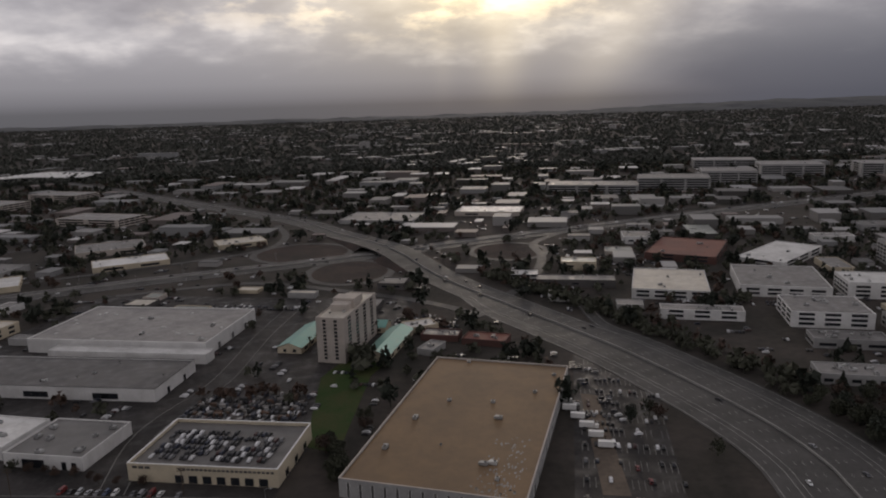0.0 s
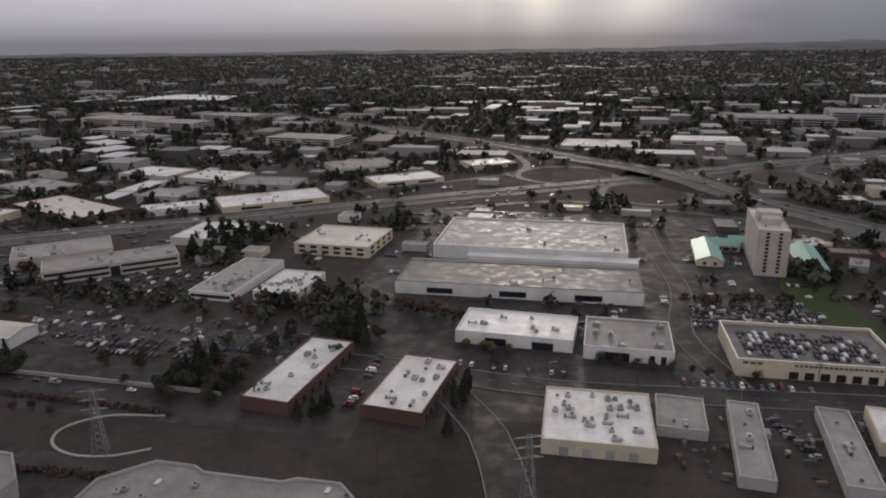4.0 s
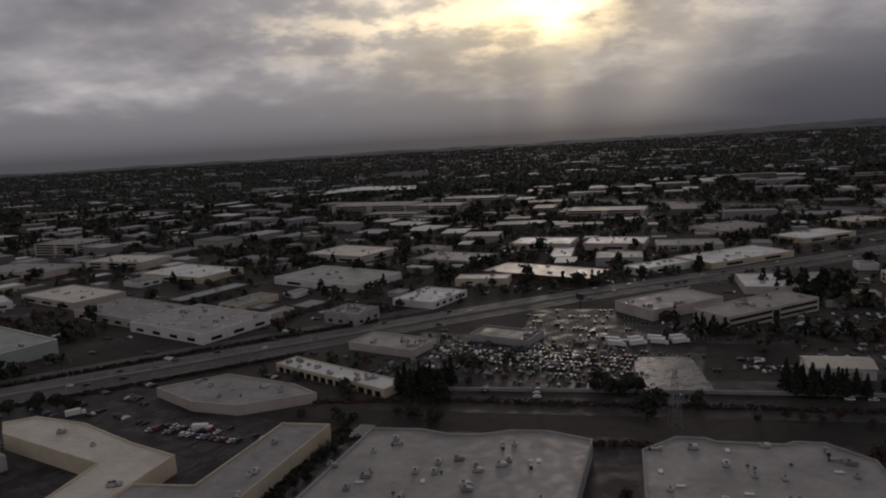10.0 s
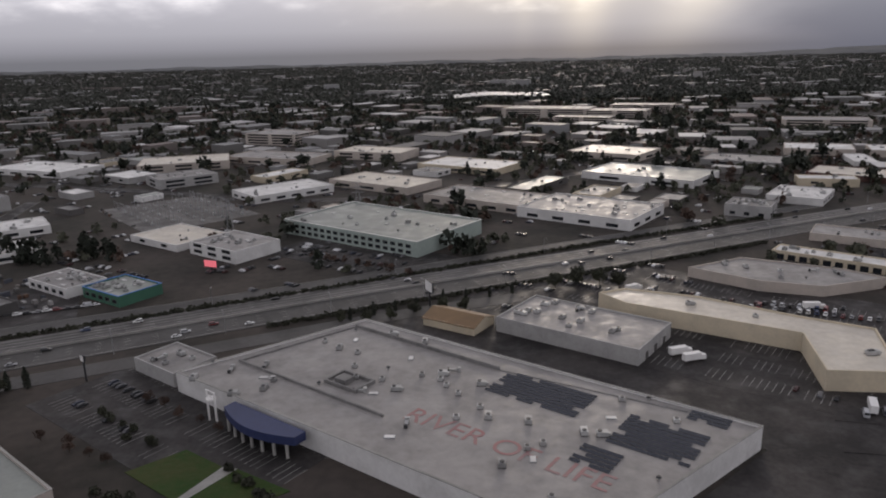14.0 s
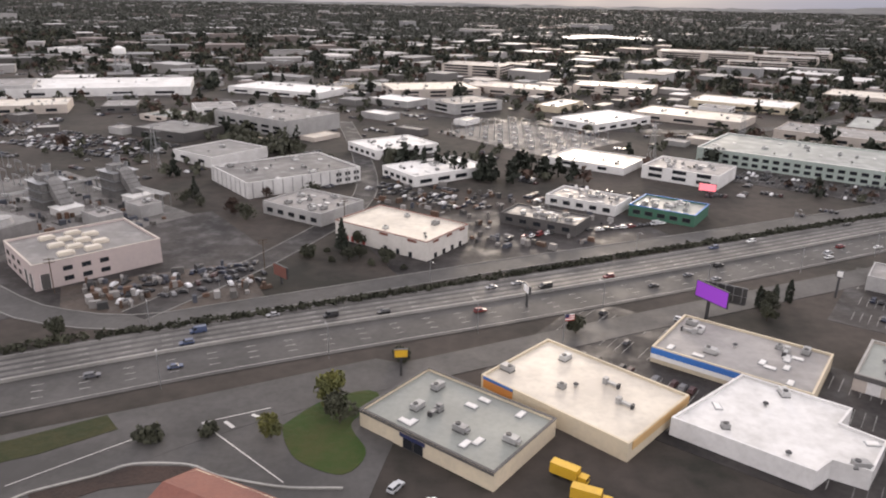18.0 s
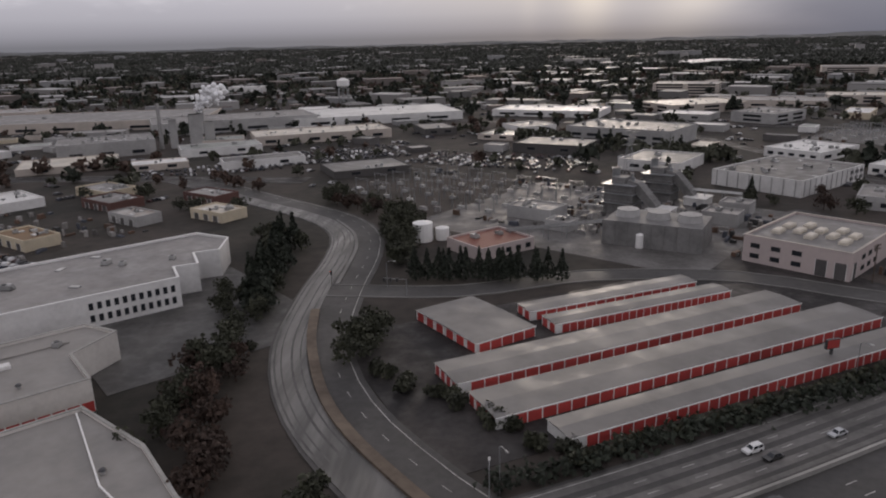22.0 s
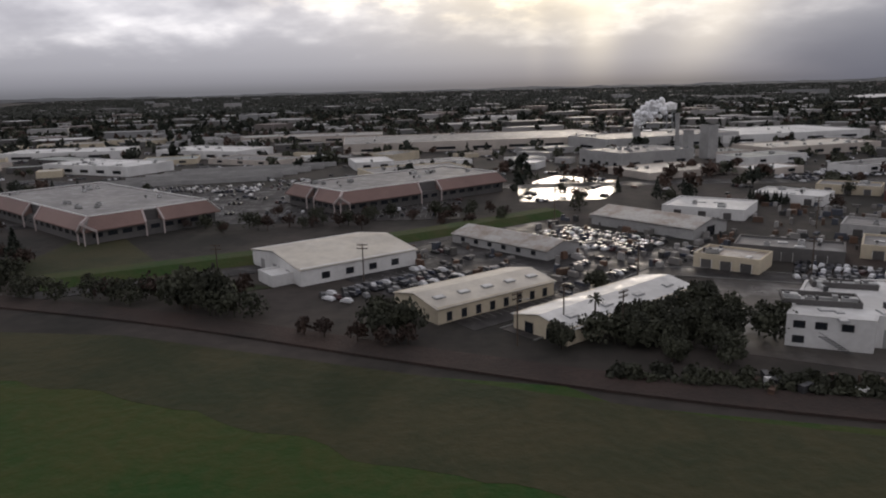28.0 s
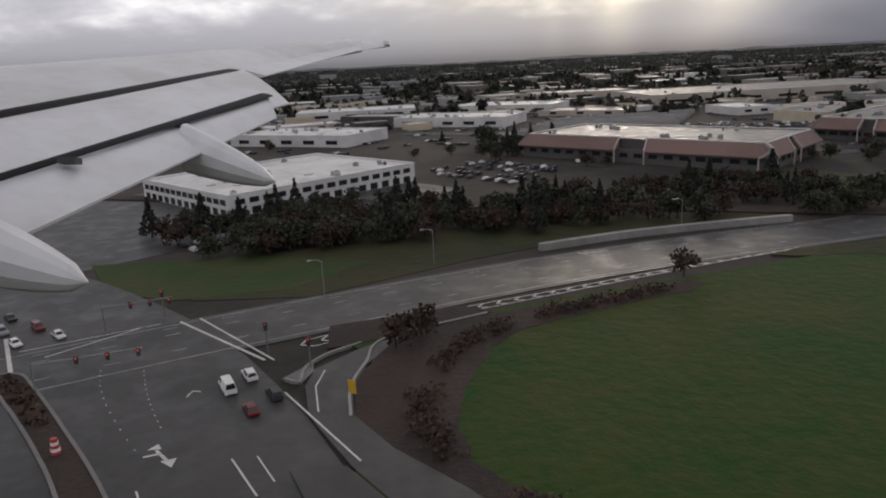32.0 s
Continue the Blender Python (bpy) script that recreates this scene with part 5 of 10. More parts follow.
building("grey-roofed workshop behind trees", -390, 222, 26, 14, -30, 2.6, ROOF_GREY, WALL_BEIGE, units=8)
building("grey-roofed workshop behind trees", -352, 226, 22, 12, -30, 2.4, ROOF_DARK, WALL_GREY, units=4)
# shops that make an angle
site("grey-roofed long wing of a cream shop block", [(-432.7, 114.2), (-408.2, 111), (-396.3, 149), (-408, 151), (-417.5, 121.5), (-430.5, 123)], 4.2, ROOF_GREY, WALL_CREAM, units=16)
site("pale-roofed wing of a cream shop block", [(-481, 159), (-476, 151.5), (-443, 133), (-446, 115), (-433.1, 114.4), (-427.2, 135.6), (-440, 143), (-458, 156), (-474, 162)], 4.2, ROOF_CREAM, WALL_CREAM, units=9)
building("grey-roofed furniture hall beside a lot", -487, 142, 34, 18, -33, 3.6, ROOF_GREY, WALL_GREY, units=14, rows=[("e", 3, 2, 1.6, 0.1, 0.1, 0.9, WALL_DARK)])
gable("low clay-coloured roof of a restaurant", -515, 148, 14, 9, -30, 2.0, 3.3, ROOF_TAN, WALL_CREAM, name="restaurant")
# over the highway
for cx, cy, w, d, a, h, roof, wall, lab in ((-328, 332, 58, 26, -35, 2.8, ROOF_CREAM, WALL_BRICK, "low hall with a shining wet roof"), (-381, 289, 25, 21, 57, 3.0, ROOF_WHITE, WALL_WHITE, "white hall with dark stripes"),
        (-431, 343, 56, 34, -35, 3.6, ROOF_GREEN, WALL_WHITE, "white hall with rows of roof lights"), (-436, 420, 44, 34, -33, 4, ROOF_CREAM, WALL_BEIGE, "beige hall among parked cars"), (-319, 420, 36, 26, -20, 4, ROOF_WHITE, WALL_BEIGE, "low office with a stepped roof"),
        (-279, 406, 34, 26, -20, 4, ROOF_WHITE, WALL_BEIGE, "low office with a stepped roof"), (-233, 348, 52, 26, 25, 3, ROOF_WHITE, WALL_CREAM, "white-roofed shops among parked cars"), (-275, 330, 30, 12, 25, 3.4, ROOF_WHITE, WALL_WHITE, "white stepped office beside a lot"),
        (-170, 400, 40, 22, 25, 3, ROOF_WHITE, WALL_CREAM, "white-roofed shops among parked cars"), (-470, 262, 46, 32, -33, 4, ROOF_GREY, WALL_WHITE, "grey-roofed white works beside a lot"), (-505, 285, 60, 26, -33, 3.6, ROOF_GREY, WALL_BEIGE, "long grey-roofed hall beside a lot"),
        (-410, 262, 16, 14, -30, 4.6, ROOF_GREY, WALL_GREY, "unfinished concrete block beside a lot"), (-372, 385, 40, 26, -30, 3, ROOF_GREY, WALL_GREY, "long low hall beside a lot"), (-200, 445, 40, 30, 25, 3.5, ROOF_GREY, WALL_BEIGE, "beige hall among parked cars"), (-120, 450, 30, 20, 25, 3, ROOF_CREAM, WALL_CREAM, "cream hall among parked cars"),
        (-32, 530, 56, 40, -15, 3, ROOF_GREY, WALL_GREY, "low hall with goods on its roof"), (50, 545, 50, 30, -15, 3.5, ROOF_WHITE, WALL_BEIGE, "pale hall among parked cars")):
    building(lab, cx, cy, w, d, a, h, roof, wall, units=12, lights=10, rows=[("s", max(3, int(w / 5)), 1.8, 1.1, 0.8, 0.03, 0.97, D), ("e", max(3, int(d / 5)), 1.8, 1.1, 0.8, 0.03, 0.97, D)])
for cx, cy, w, d, h in ((-455, 690, 84, 34, 9), (-395, 660, 56, 30, 8), (-360, 720, 60, 30, 8), (-430, 620, 50, 22, 6), (-255, 560, 60, 30, 6), (-665, 515, 44, 30, 8)):
    building("pale office block with dark ribbon windows", cx, cy, w, d, -20, h, ROOF_GREY, WALL_BEIGE, name="office", category="office", units=5,
             rows=[("s", 9, w / 10, 0.9, 1.0 + 1.9 * k, 0.01, 0.99, D) for k in range(int(h / 2))] + [("e", 5, d / 6, 0.9, 1.0 + 1.9 * k, 0.01, 0.99, D) for k in range(int(h / 2))])
# long white roof that swells in waves
wave = Geo()
cols = 24
for i in range(cols + 1):
    u = i / cols
    x, hgt = -62 + 124 * u, 5.2 + 3.0 * math.sin(math.pi * u) ** 2 + 0.8 * math.sin(6.5 * u + 0.5)
    for y in (-35, 35):
        wave.v += [(x, y, hgt), (x, y, hgt - 1.0)]
for i in range(cols):
    a = 4 * i
    wave.f += [(a, a + 4, a + 6, a + 2), (a, a + 1, a + 5, a + 4), (a + 2, a + 6, a + 7, a + 3), (a + 1, a + 3, a + 7, a + 5)]
    wave.k += [0, 0, 0, 0]
arena = thing("arena", "wide hall under a white wave-shaped roof", "hall", (-500, 965, 0), 4)
part("roof", wave, ROOF_WHITE, arena)
wb = Geo()
wb.box(-56, 56, -30, 30, 0, 5)
part("wall", wb, GLASS, arena)
take(-500, 965, 130, 80, 4)

# ---- third quarter: stores, storage hall, power station, storage sheds ----
big = site("large grey-roofed store with a white front", [(-567.5, 112.5), (-495, 66), (-464.5, 94.4), (-535.5, 140.5)], 4.2, ROOF_GREY, WALL_WHITE, name="store", category="store", units=120, lights=16, coping=CONCRETE)
building("grey shop wing of a store", -572, 122, 14, 10, -33, 3.0, ROOF_GREY, WALL_GREY, name="shop", category="shop", units=5)
building("grey-roofed shop with dark fascia", -585.8, 79, 28.8, 14, -35, 2.7, ROOF_GREEN, WALL_BEIGE, name="shop", category="shop", units=8, lights=5, coping=CONCRETE, rows=[("s", 5, 1.7, 1.8, 0.1, 0.05, 0.5, WALL_WHITE), ("s", 3, 2.4, 1.9, 0.1, 0.5, 0.98, D), ("s", 1, 2, 0.7, 1.95, 0.0, 1.0, (WALL_DARK,))])
building("grey-roofed shop with a blue band", -615.7, 87.4, 23, 15, -33, 2.7, ROOF_GREY, WALL_CREAM, name="shop", category="shop", units=8, lights=10, rows=[("s", 1, 12, 0.95, 1.55, 0.0, 0.62, (TRIM_BLUE,)), ("s", 1, 12, 0.7, 0.8, 0.0, 0.62, (TRIM_WHITE,)), ("w", 1, 12, 0.7, 1.8, 0.0, 0.5, (TRIM_BLUE,))])
site("white-roofed shop with a stepped side", [(-631.1, 67.4), (-617, 57.5), (-614.2, 59.9), (-610.5, 58), (-605.6, 64.4), (-609.6, 68), (-606.4, 71.8), (-618.2, 79.8)], 2.7, ROOF_WHITE, WALL_WHITE, units=7, lights=4)
building("cream-roofed shop with an orange wall", -641.5, 74.6, 16, 23.5, 50, 2.7, ROOF_CREAM, WALL_CREAM, name="shop", category="shop", units=6, rows=[("s", 1, 9, 1.1, 1.45, 0.06, 1.0, (ORANGE_PALE,)), ("w", 1, 3, 1.3, 0.9, 0.02, 0.24, (ORANGE,)), ("w", 1, 3, 0.35, 2.22, 0.02, 0.24, (TRIM_BLUE,))])
building("grey-roofed shop with white roof lights", -658.6, 65.7, 21, 14.2, -34, 2.6, ROOF_GREEN, WALL_CREAM, name="shop", category="shop", units=6, lights=8, coping=WALL_DARK, rows=[("s", 2, 1.6, 1.4, 0.1, 0.36, 0.5, D), ("s", 1, 3, 0.5, 1.55, 0.33, 0.52, (NAVY,)), ("s", 1, 3, 0.3, 2.2, 0.0, 1.0, (WALL_DARK,))])
building("dark grey-roofed shop with pale roof lights", -553, 55, 28, 18, -33, 3.2, ROOF_DARK, WALL_GREY, name="shop", category="shop", units=5, lights=6, coping=CONCRETE)
stw = building("cream storage hall with red trim and red doors", -675, 141, 26, 16, -31, 4.3, ROOF_CREAM, WALL_PALE, name="storage_hall", category="storage", units=5, coping=ROOF_TILE, rows=[("s", 5, 1.0, 1.3, 0.1, 0.04, 0.36, RED), ("s", 3, 0.8, 1.1, 0.1, 0.5, 0.9, D), ("e", 4, 0.9, 1.0, 0.1, 0.1, 0.9, D), ("s", 2, 2.4, 0.5, 3.6, 0.4, 1.0, (ROOF_TILE,)), ("e", 3, 2.0, 0.5, 3.6, 0.05, 1.0, (ROOF_TILE,))])
for cx, cy, w, d, a, h, roof, wall, lab in ((-547, 236, 62, 36, -33, 5.2, ROOF_GREEN, WALL_GREEN, "pale green two-storey office with ribbon windows"), (-592, 212, 24, 18, -33, 4.2, ROOF_GREY, WALL_WHITE, "white hall with a flat roof"),
        (-608, 169, 17, 13, -30, 3.0, ROOF_GREEN, WALL_LEAF, "shop with a green wall and blue rim"), (-641, 157, 20, 10, -28, 2.8, ROOF_DARK, WALL_DARK, "dark workshop among parked cars"), (-628, 176, 20, 12, -30, 2.9, ROOF_GREY, WALL_WHITE, "grey workshop among parked cars"),
        (-700, 160, 20, 16, -30, 3.4, ROOF_GREY, WALL_GREY, "grey workshop with roof plant"), (-716, 192, 36, 26, 42, 4.5, ROOF_DARK, WALL_WHITE, "white panelled warehouse with a dark roof"), (-672, 205, 28, 18, 40, 3.2, ROOF_WHITE, WALL_WHITE, "white hall between pines"),
        (-690, 240, 26, 20, 40, 3.2, ROOF_WHITE, WALL_WHITE, "white hall between pines"), (-745, 282, 44, 30, -33, 6.5, ROOF_GREY, WALL_GREY, "grey ribbed hall with tall dark windows"), (-668, 345, 30, 22, 42, 5, ROOF_GREY, WALL_GREY, "grey hall among parked cars"),
        (-690, 400, 50, 34, 20, 5, ROOF_CREAM, WALL_BEIGE, "wide pale hall beside a lot"), (-605, 312, 40, 24, 44, 3.5, ROOF_WHITE, WALL_WHITE, "white hall among parked cars"), (-560, 330, 50, 26, -33, 3.5, ROOF_CREAM, WALL_BEIGE, "pale hall among parked cars"),
        (-640, 420, 60, 28, -20, 4, ROOF_GREY, WALL_BEIGE, "long beige hall beside a lot"), (-580, 430, 46, 26, -20, 5, ROOF_CREAM, WALL_BEIGE, "beige office among parked cars"), (-770, 390, 60, 30, -20, 3.5, ROOF_WHITE, WALL_WHITE, "long white hall beside a lot"), (-520, 380, 50, 30, -30, 3.5, ROOF_WHITE, WALL_CREAM, "long pale hall beside a lot")):
    building(lab, cx, cy, w, d, a, h, roof, wall, units=12, lights=6, coping=TRIM_BLUE if "blue rim" in lab else TRIM_WHITE if "green" in lab else None, rows=([("s", max(3, int(w / 3.4)), 1.9, 1.0, z0, 0.03, 0.97, D) for z0 in (0.9, 2.9) if z0 + 1.1 < h] +
             [("w", max(3, int(d / 3.4)), 1.9, 1.0, z0, 0.03, 0.97, D) for z0 in (0.9, 2.9) if z0 + 1.1 < h]) if "panelled" not in lab else [("s", 12, 0.3, 4.2, 0.1, 0.0, 1.0, (WALL_GREY,)), ("w", 8, 0.3, 4.2, 0.1, 0.0, 1.0, (WALL_GREY,)), ("s", 3, 1.6, 0.9, 2.6, 0.75, 1.0, D), ("s", 3, 1.6, 0.9, 0.8, 0.75, 1.0, D)])
building("beige two-storey works with dark doorways and roof fans", -737.6, 118.5, 24, 19, 47.5, 5.2, ROOF_GREY, WALL_PINK, name="works", category="works", coping=WALL_BEIGE,
         rows=[("w", 3, 1.6, 0.8, 1.0, 0.02, 0.62, D), ("w", 3, 1.6, 0.8, 3.0, 0.02, 0.62, D), ("w", 2, 1.9, 3.0, 0.1, 0.66, 1.0, WALL_DARK), ("s", 3, 1.6, 0.8, 1.0, 0.18, 0.6, D), ("s", 3, 1.6, 0.8, 3.0, 0.18, 0.6, D), ("s", 1, 1.6, 3, 0.1, 0.02, 0.14, WALL_DARK)])
building("brick works with a red roof", -801, 124, 14, 11.5, 40, 2.6, ROOF_TILE, WALL_PINK, name="works", category="works", units=3, rows=[("s", 5, 1.2, 0.9, 0.7, 0.03, 0.97, D)])


def storage_row(cx, cy, w, d, ang, n_doors, ends=2):
    root = thing("storage_shed", "long low storage shed with red roller doors and a grey roof", "storage", (cx, cy, 0), ang, "storage sheds")
    take(cx, cy, w, d, ang)
    h = 1.55
    g = Geo()
    g.box(-w / 2, w / 2, -d / 2, d / 2, 0, h)
    part("wall", g, WALL_WHITE, root)
    r = Geo()
    for s in (-1, 1):
        q = [(-w / 2 - 0.2, s * (d / 2 + 0.06), h), (w / 2 + 0.2, s * (d / 2 + 0.06), h), (w / 2 + 0.2, 0, h + 0.16), (-w / 2 - 0.2, 0, h + 0.16)]
        r.face(q if s < 0 else q[::-1])
        r.face([(-w / 2 - 0.2, s * (d / 2 + 0.06), h - 0.14), (w / 2 + 0.2, s * (d / 2 + 0.06), h - 0.14), (w / 2 + 0.2, s * (d / 2 + 0.06), h), (-w / 2 - 0.2, s * (d / 2 + 0.06), h)][::s * -1 or 1])
    for x in (-w / 2 - 0.2, w / 2 + 0.2):
        r.face([(x, -d / 2 - 0.06, h), (x, d / 2 + 0.06, h), (x, 0, h + 0.16)])
    part("roof", r, ROOF_SHED, root)
    gutter = Geo()
    gutter.box(-w / 2 - 0.2, w / 2 + 0.2, -d / 2 - 0.12, -d / 2 - 0.062, h - 0.1, h + 0.02)
    part("gutter", gutter, TRIM_WHITE, root)
    ow = w / n_doors * 0.9
    openings(root, w, d, [("s", n_doors, ow, 1.32, 0.02, 0.03, 1.0, RED)] + ([("w", ends, d / ends * 0.7, 1.3, 0.02, 0.0, 1.0, RED)] if ends else []))


storage_row(-764.6, 66.0, 64, 4.6, 28.8, 40, 0)
storage_row(-773.0, 71.0, 64, 7.0, 28.8, 31, 4)
storage_row(-780.0, 77.7, 59, 6.8, 28.8, 29, 4)
storage_row(-777.0, 89.0, 33, 4.1, 27.0, 24, 2)
storage_row(-781.0, 93.7, 32, 4.2, 27.0, 17, 2)
storage_row(-803.0, 82.0, 10.5, 16.0, 38.0, 5, 6)

# power station: cooling cells, boilers with stacks, tanks
cool = thing("cooling_cells", "grey cooling tower block with three round fan stacks", "power station", (-766, 129, 0), -25)
g = Geo()
g.box(-10, 10, -6, 6, 0, 5.2, scale=0.98)
for k in range(9):
    g.box(-10.1 + k * 2.48, -9.8 + k * 2.48, -6.2, -6.0, 0, 5.2)
part("casing", g, PLANT_GREY, cool)
for k in range(3):
    s = Geo()
    s.cyl(0, 0, 0, 1.3, 2.6, 16, scale=0.86)
    s.cyl(0, 0, 1.3, 1.45, 2.3, 16)
    part("fan_stack", s, WALL_GREY, cool, at=(-6.4 + 6.4 * k, 0, 5.2))
take(-766, 129, 24, 16, -25)
for dx, dy in ((-768, 157), (-756, 170)):
    b = thing("boiler", "grey steel boiler with a sloping duct and short stacks", "power station", (dx, dy, 0), -33)
    g = Geo()
    g.box(-4.2, 3.0, -3.2, 3.2, 0, 7.0)
    for k in range(8):
        g.box(-4.3 + k, -4.15 + k, -3.35, -3.2, 0, 7.0)
    g.box(-3.0, 0.5, -2.0, 2.0, 7.0, 8.6)
    part("casing", g, PLANT_GREY, b)
    for z in (2.4, 4.8, 7.0):
        pl = Geo()
        pl.box(-4.9, 3.5, -3.9, 3.9, z, z + 0.12)
        for x in (-4.8, -2.4, 0, 2.4, 3.4):
            pl.beam((x, -3.85, z), (x, -3.85, z + 0.9), 0.04)
        pl.beam((-4.8, -3.85, z + 0.9), (3.4, -3.85, z + 0.9), 0.04)
        part("walkway", pl, STEEL, b)
    d = Geo()      # duct that slopes from the head to the ground
    n0 = len(d.v)
    for x, z0, z1 in ((1.0, 5.2, 8.0), (3.6, 4.6, 7.6), (8.4, 0.2, 2.6)):
        d.v += [(x, -1.7, z0), (x, 1.7, z0), (x, 1.7, z1), (x, -1.7, z1)]
    for q in range(2):
        for e in range(4):
            d.f.append((n0 + 4 * q + e, n0 + 4 * q + (e + 1) % 4, n0 + 4 * q + 4 + (e + 1) % 4, n0 + 4 * q + 4 + e))
            d.k.append(0)
    d.f.append((n0 + 8, n0 + 9, n0 + 10, n0 + 11))
    d.k.append(0)
    for u in (0.2, 0.4, 0.6, 0.8):
        x, z = 3.6 + 4.8 * u, 7.6 - 5.0 * u
        d.box(x - 0.1, x + 0.1, -1.85, 1.85, z - 2.4, z + 0.15)
    part("sloping_duct", d, PLANT_GREY, b)
    for sx, sy, r, h in ((-3.4, 1.6, 1.0, 3.4), (0.6, 2.0, 0.45, 2.2), (2.2, -1.0, 0.4, 1.8)):
        s = Geo()
        s.cyl(0, 0, 0, h, r, 12, scale=0.95)
        s.cyl(0, 0, h - 0.3, h, r * 1.12, 12)
        part("stack", s, STEEL, b, at=(sx, sy, 7.0))
    w = Geo()
    w.box(6.8, 12.2, -3.8, 2.2, 0, 1.9)
    w.box(6.6, 12.4, -4.0, 2.4, 1.9, 2.1)
    part("turbine_hood", w, ROOF_WHITE, b, "white-topped turbine enclosure")
    p = Geo()
    for y in (-2.8, 2.8):
        p.beam((-4.6, y, 1.2), (-9.5, y, 1.2), 0.28, n=8)
        p.beam((-9.5, y, 1.2), (-9.5, y, 0), 0.28, n=8)
    part("pipe", p, UNIT, b)
    take(dx, dy, 14, 10, -33)
for x, y, r, h in ((-815.8, 130.5, 2.2, 4.0), (-811.6, 131.5, 1.5, 2.6), (-770.5, 124.5, 0.8, 2.8)):
    t = thing("storage_tank", "white upright steel tank", "tank", (x, y, 0))
    g = Geo()
    g.cyl(0, 0, 0, h, r, 14)
    g.cyl(0, 0, h, h + 0.35, r, 14, scale=0.3)
    part("shell", g, TRIM_WHITE, t)
    l = Geo()
    l.beam((r + 0.1, 0, 0), (r + 0.1, 0, h), 0.04)
    l.beam((r + 0.1, 0.3, 0), (r + 0.1, 0.3, h), 0.04)
    part("ladder", l, STEEL, t)
for cx, cy, w, d, h in ((-790, 152, 12, 8.4, 3), (-748, 145, 8, 6, 3), (-742, 154, 7, 6, 3.2), (-785, 140, 6, 5, 2.4)):
    building("pale plant house of the power station", cx, cy, w, d, -33, h, ROOF_GREY, WALL_GREY, name="plant_house", category="power station", units=3)


def pipe_rack(cx, cy, ang, length, h, rows):
    root = thing("pipe_rack", "open steel rack carrying pipes", "power station", (cx, cy, 0), ang)
    n = int(length / 4)
    for i in range(n + 1):
        g = Geo()
        x = -length / 2 + length * i / n
        for y in (-1.2, 1.2):
            g.beam((x, y, 0), (x, y, h), 0.1)
        g.beam((x, -1.2, h), (x, 1.2, h), 0.1)
        part("frame", g, STEEL, root)
    for k in range(rows):
        g = Geo()
        y = -1.0 + 2.0 * k / max(1, rows - 1)
        g.beam((-length / 2, y, h + 0.2), (length / 2, y, h + 0.2), 0.14, n=6)
        part("pipe", g, UNIT, root)


pipe_rack(-785, 133, 20, 26, 2.6, 3)
pipe_rack(-752, 168, -30, 30, 3.2, 4)
pipe_rack(-772, 166, 58, 24, 3.0, 3)


def substation(cx, cy, w, d, ang, nx, ny, seed):
    rng = random.Random(seed)
    c, s = math.cos(radians(ang)), math.sin(radians(ang))
    for i in range(nx):
        for j in range(ny):
            x, y = -w / 2 + w * (i + 0.5) / nx, -d / 2 + d * (j + 0.5) / ny
            root = thing("switch_frame", "grey lattice portal of a substation", "substation", (cx + c * x - s * y, cy + s * x + c * y, 0), ang, "substation portals")
            g = Geo()
            h = rng.uniform(3.2, 5.0)
            for px in (-2.2, 2.2):
                g.beam((px - 0.2, 0, 0), (px, 0, h), 0.07)
                g.beam((px + 0.2, 0, 0), (px, 0, h), 0.07)
            g.beam((-2.6, 0, h), (2.6, 0, h), 0.09)
            g.beam((-2.6, 0, h - 0.4), (2.6, 0, h - 0.4), 0.05)
            part("portal", g, STEEL, root)
            b = Geo()
            b.cyl(0, 0.8, 0, 1.6, 0.14, 6)
            b.box(-0.9, 0.9, 0.4, 1.2, 0, 0.8)
            part("transformer", b, UNIT, root)
    take(cx, cy, w, d, ang)


substation(-640, 275, 58, 42, -45, 7, 5, 4)
substation(-808, 178, 60, 40, -33, 7, 5, 6)

# ---- last part: white works, breakers, red-roofed offices, lawn ----
site("white works with a stepped office end and a grey roof", [(-902.7, 77.6), (-874.6, 69.7), (-852.2, 90), (-855.5, 95.4), (-852, 97.5), (-855.5, 103.8), (-851.5, 106), (-853, 114.5), (-861, 118)], 5.2, ROOF_GREY, WALL_WHITE, name="works", category="works", units=7, lights=8, coping=TRIM_WHITE)
for u in range(11):
    for z0 in (0.9, 2.9):
        wob = new("window", window_mesh(0.62, 1.1, WALL_GREY))
        wob.parent = bpy.data.objects["works.002"] if "works.002" in bpy.data.objects else None
        t = 0.52 + 0.46 * (u + 0.5) / 11
        wx, wy = -874.6 + 22.4 * t + 0.02, 69.7 + 20.3 * t - 0.02
        inv = wob.parent.matrix_basis.inverted() if wob.parent else Matrix()
        wob.matrix_basis = inv @ pose(wx, wy, z0, 0, 0, 42.18)
site("large off-white storage block with a stepped front and red doors", [(-895.8, 36.2), (-886.7, 31.9), (-883.4, 34.2), (-874.9, 28.7), (-847.7, 55.2), (-854.1, 61.9), (-852.1, 69.4), (-858, 71.9)], 4.3, ROOF_GREIGE, WALL_PALE, name="storage_hall", category="storage", units=8, coping=CONCRETE)
site("off-white storage block with a pale roof", [(-866.9, 29.2), (-840, 5), (-812, 22), (-827.8, 34.5), (-835, 42.7), (-845.9, 50.1)], 3.4, ROOF_GREIGE, WALL_PALE, name="storage_hall", category="storage", units=8, coping=CONCRETE)
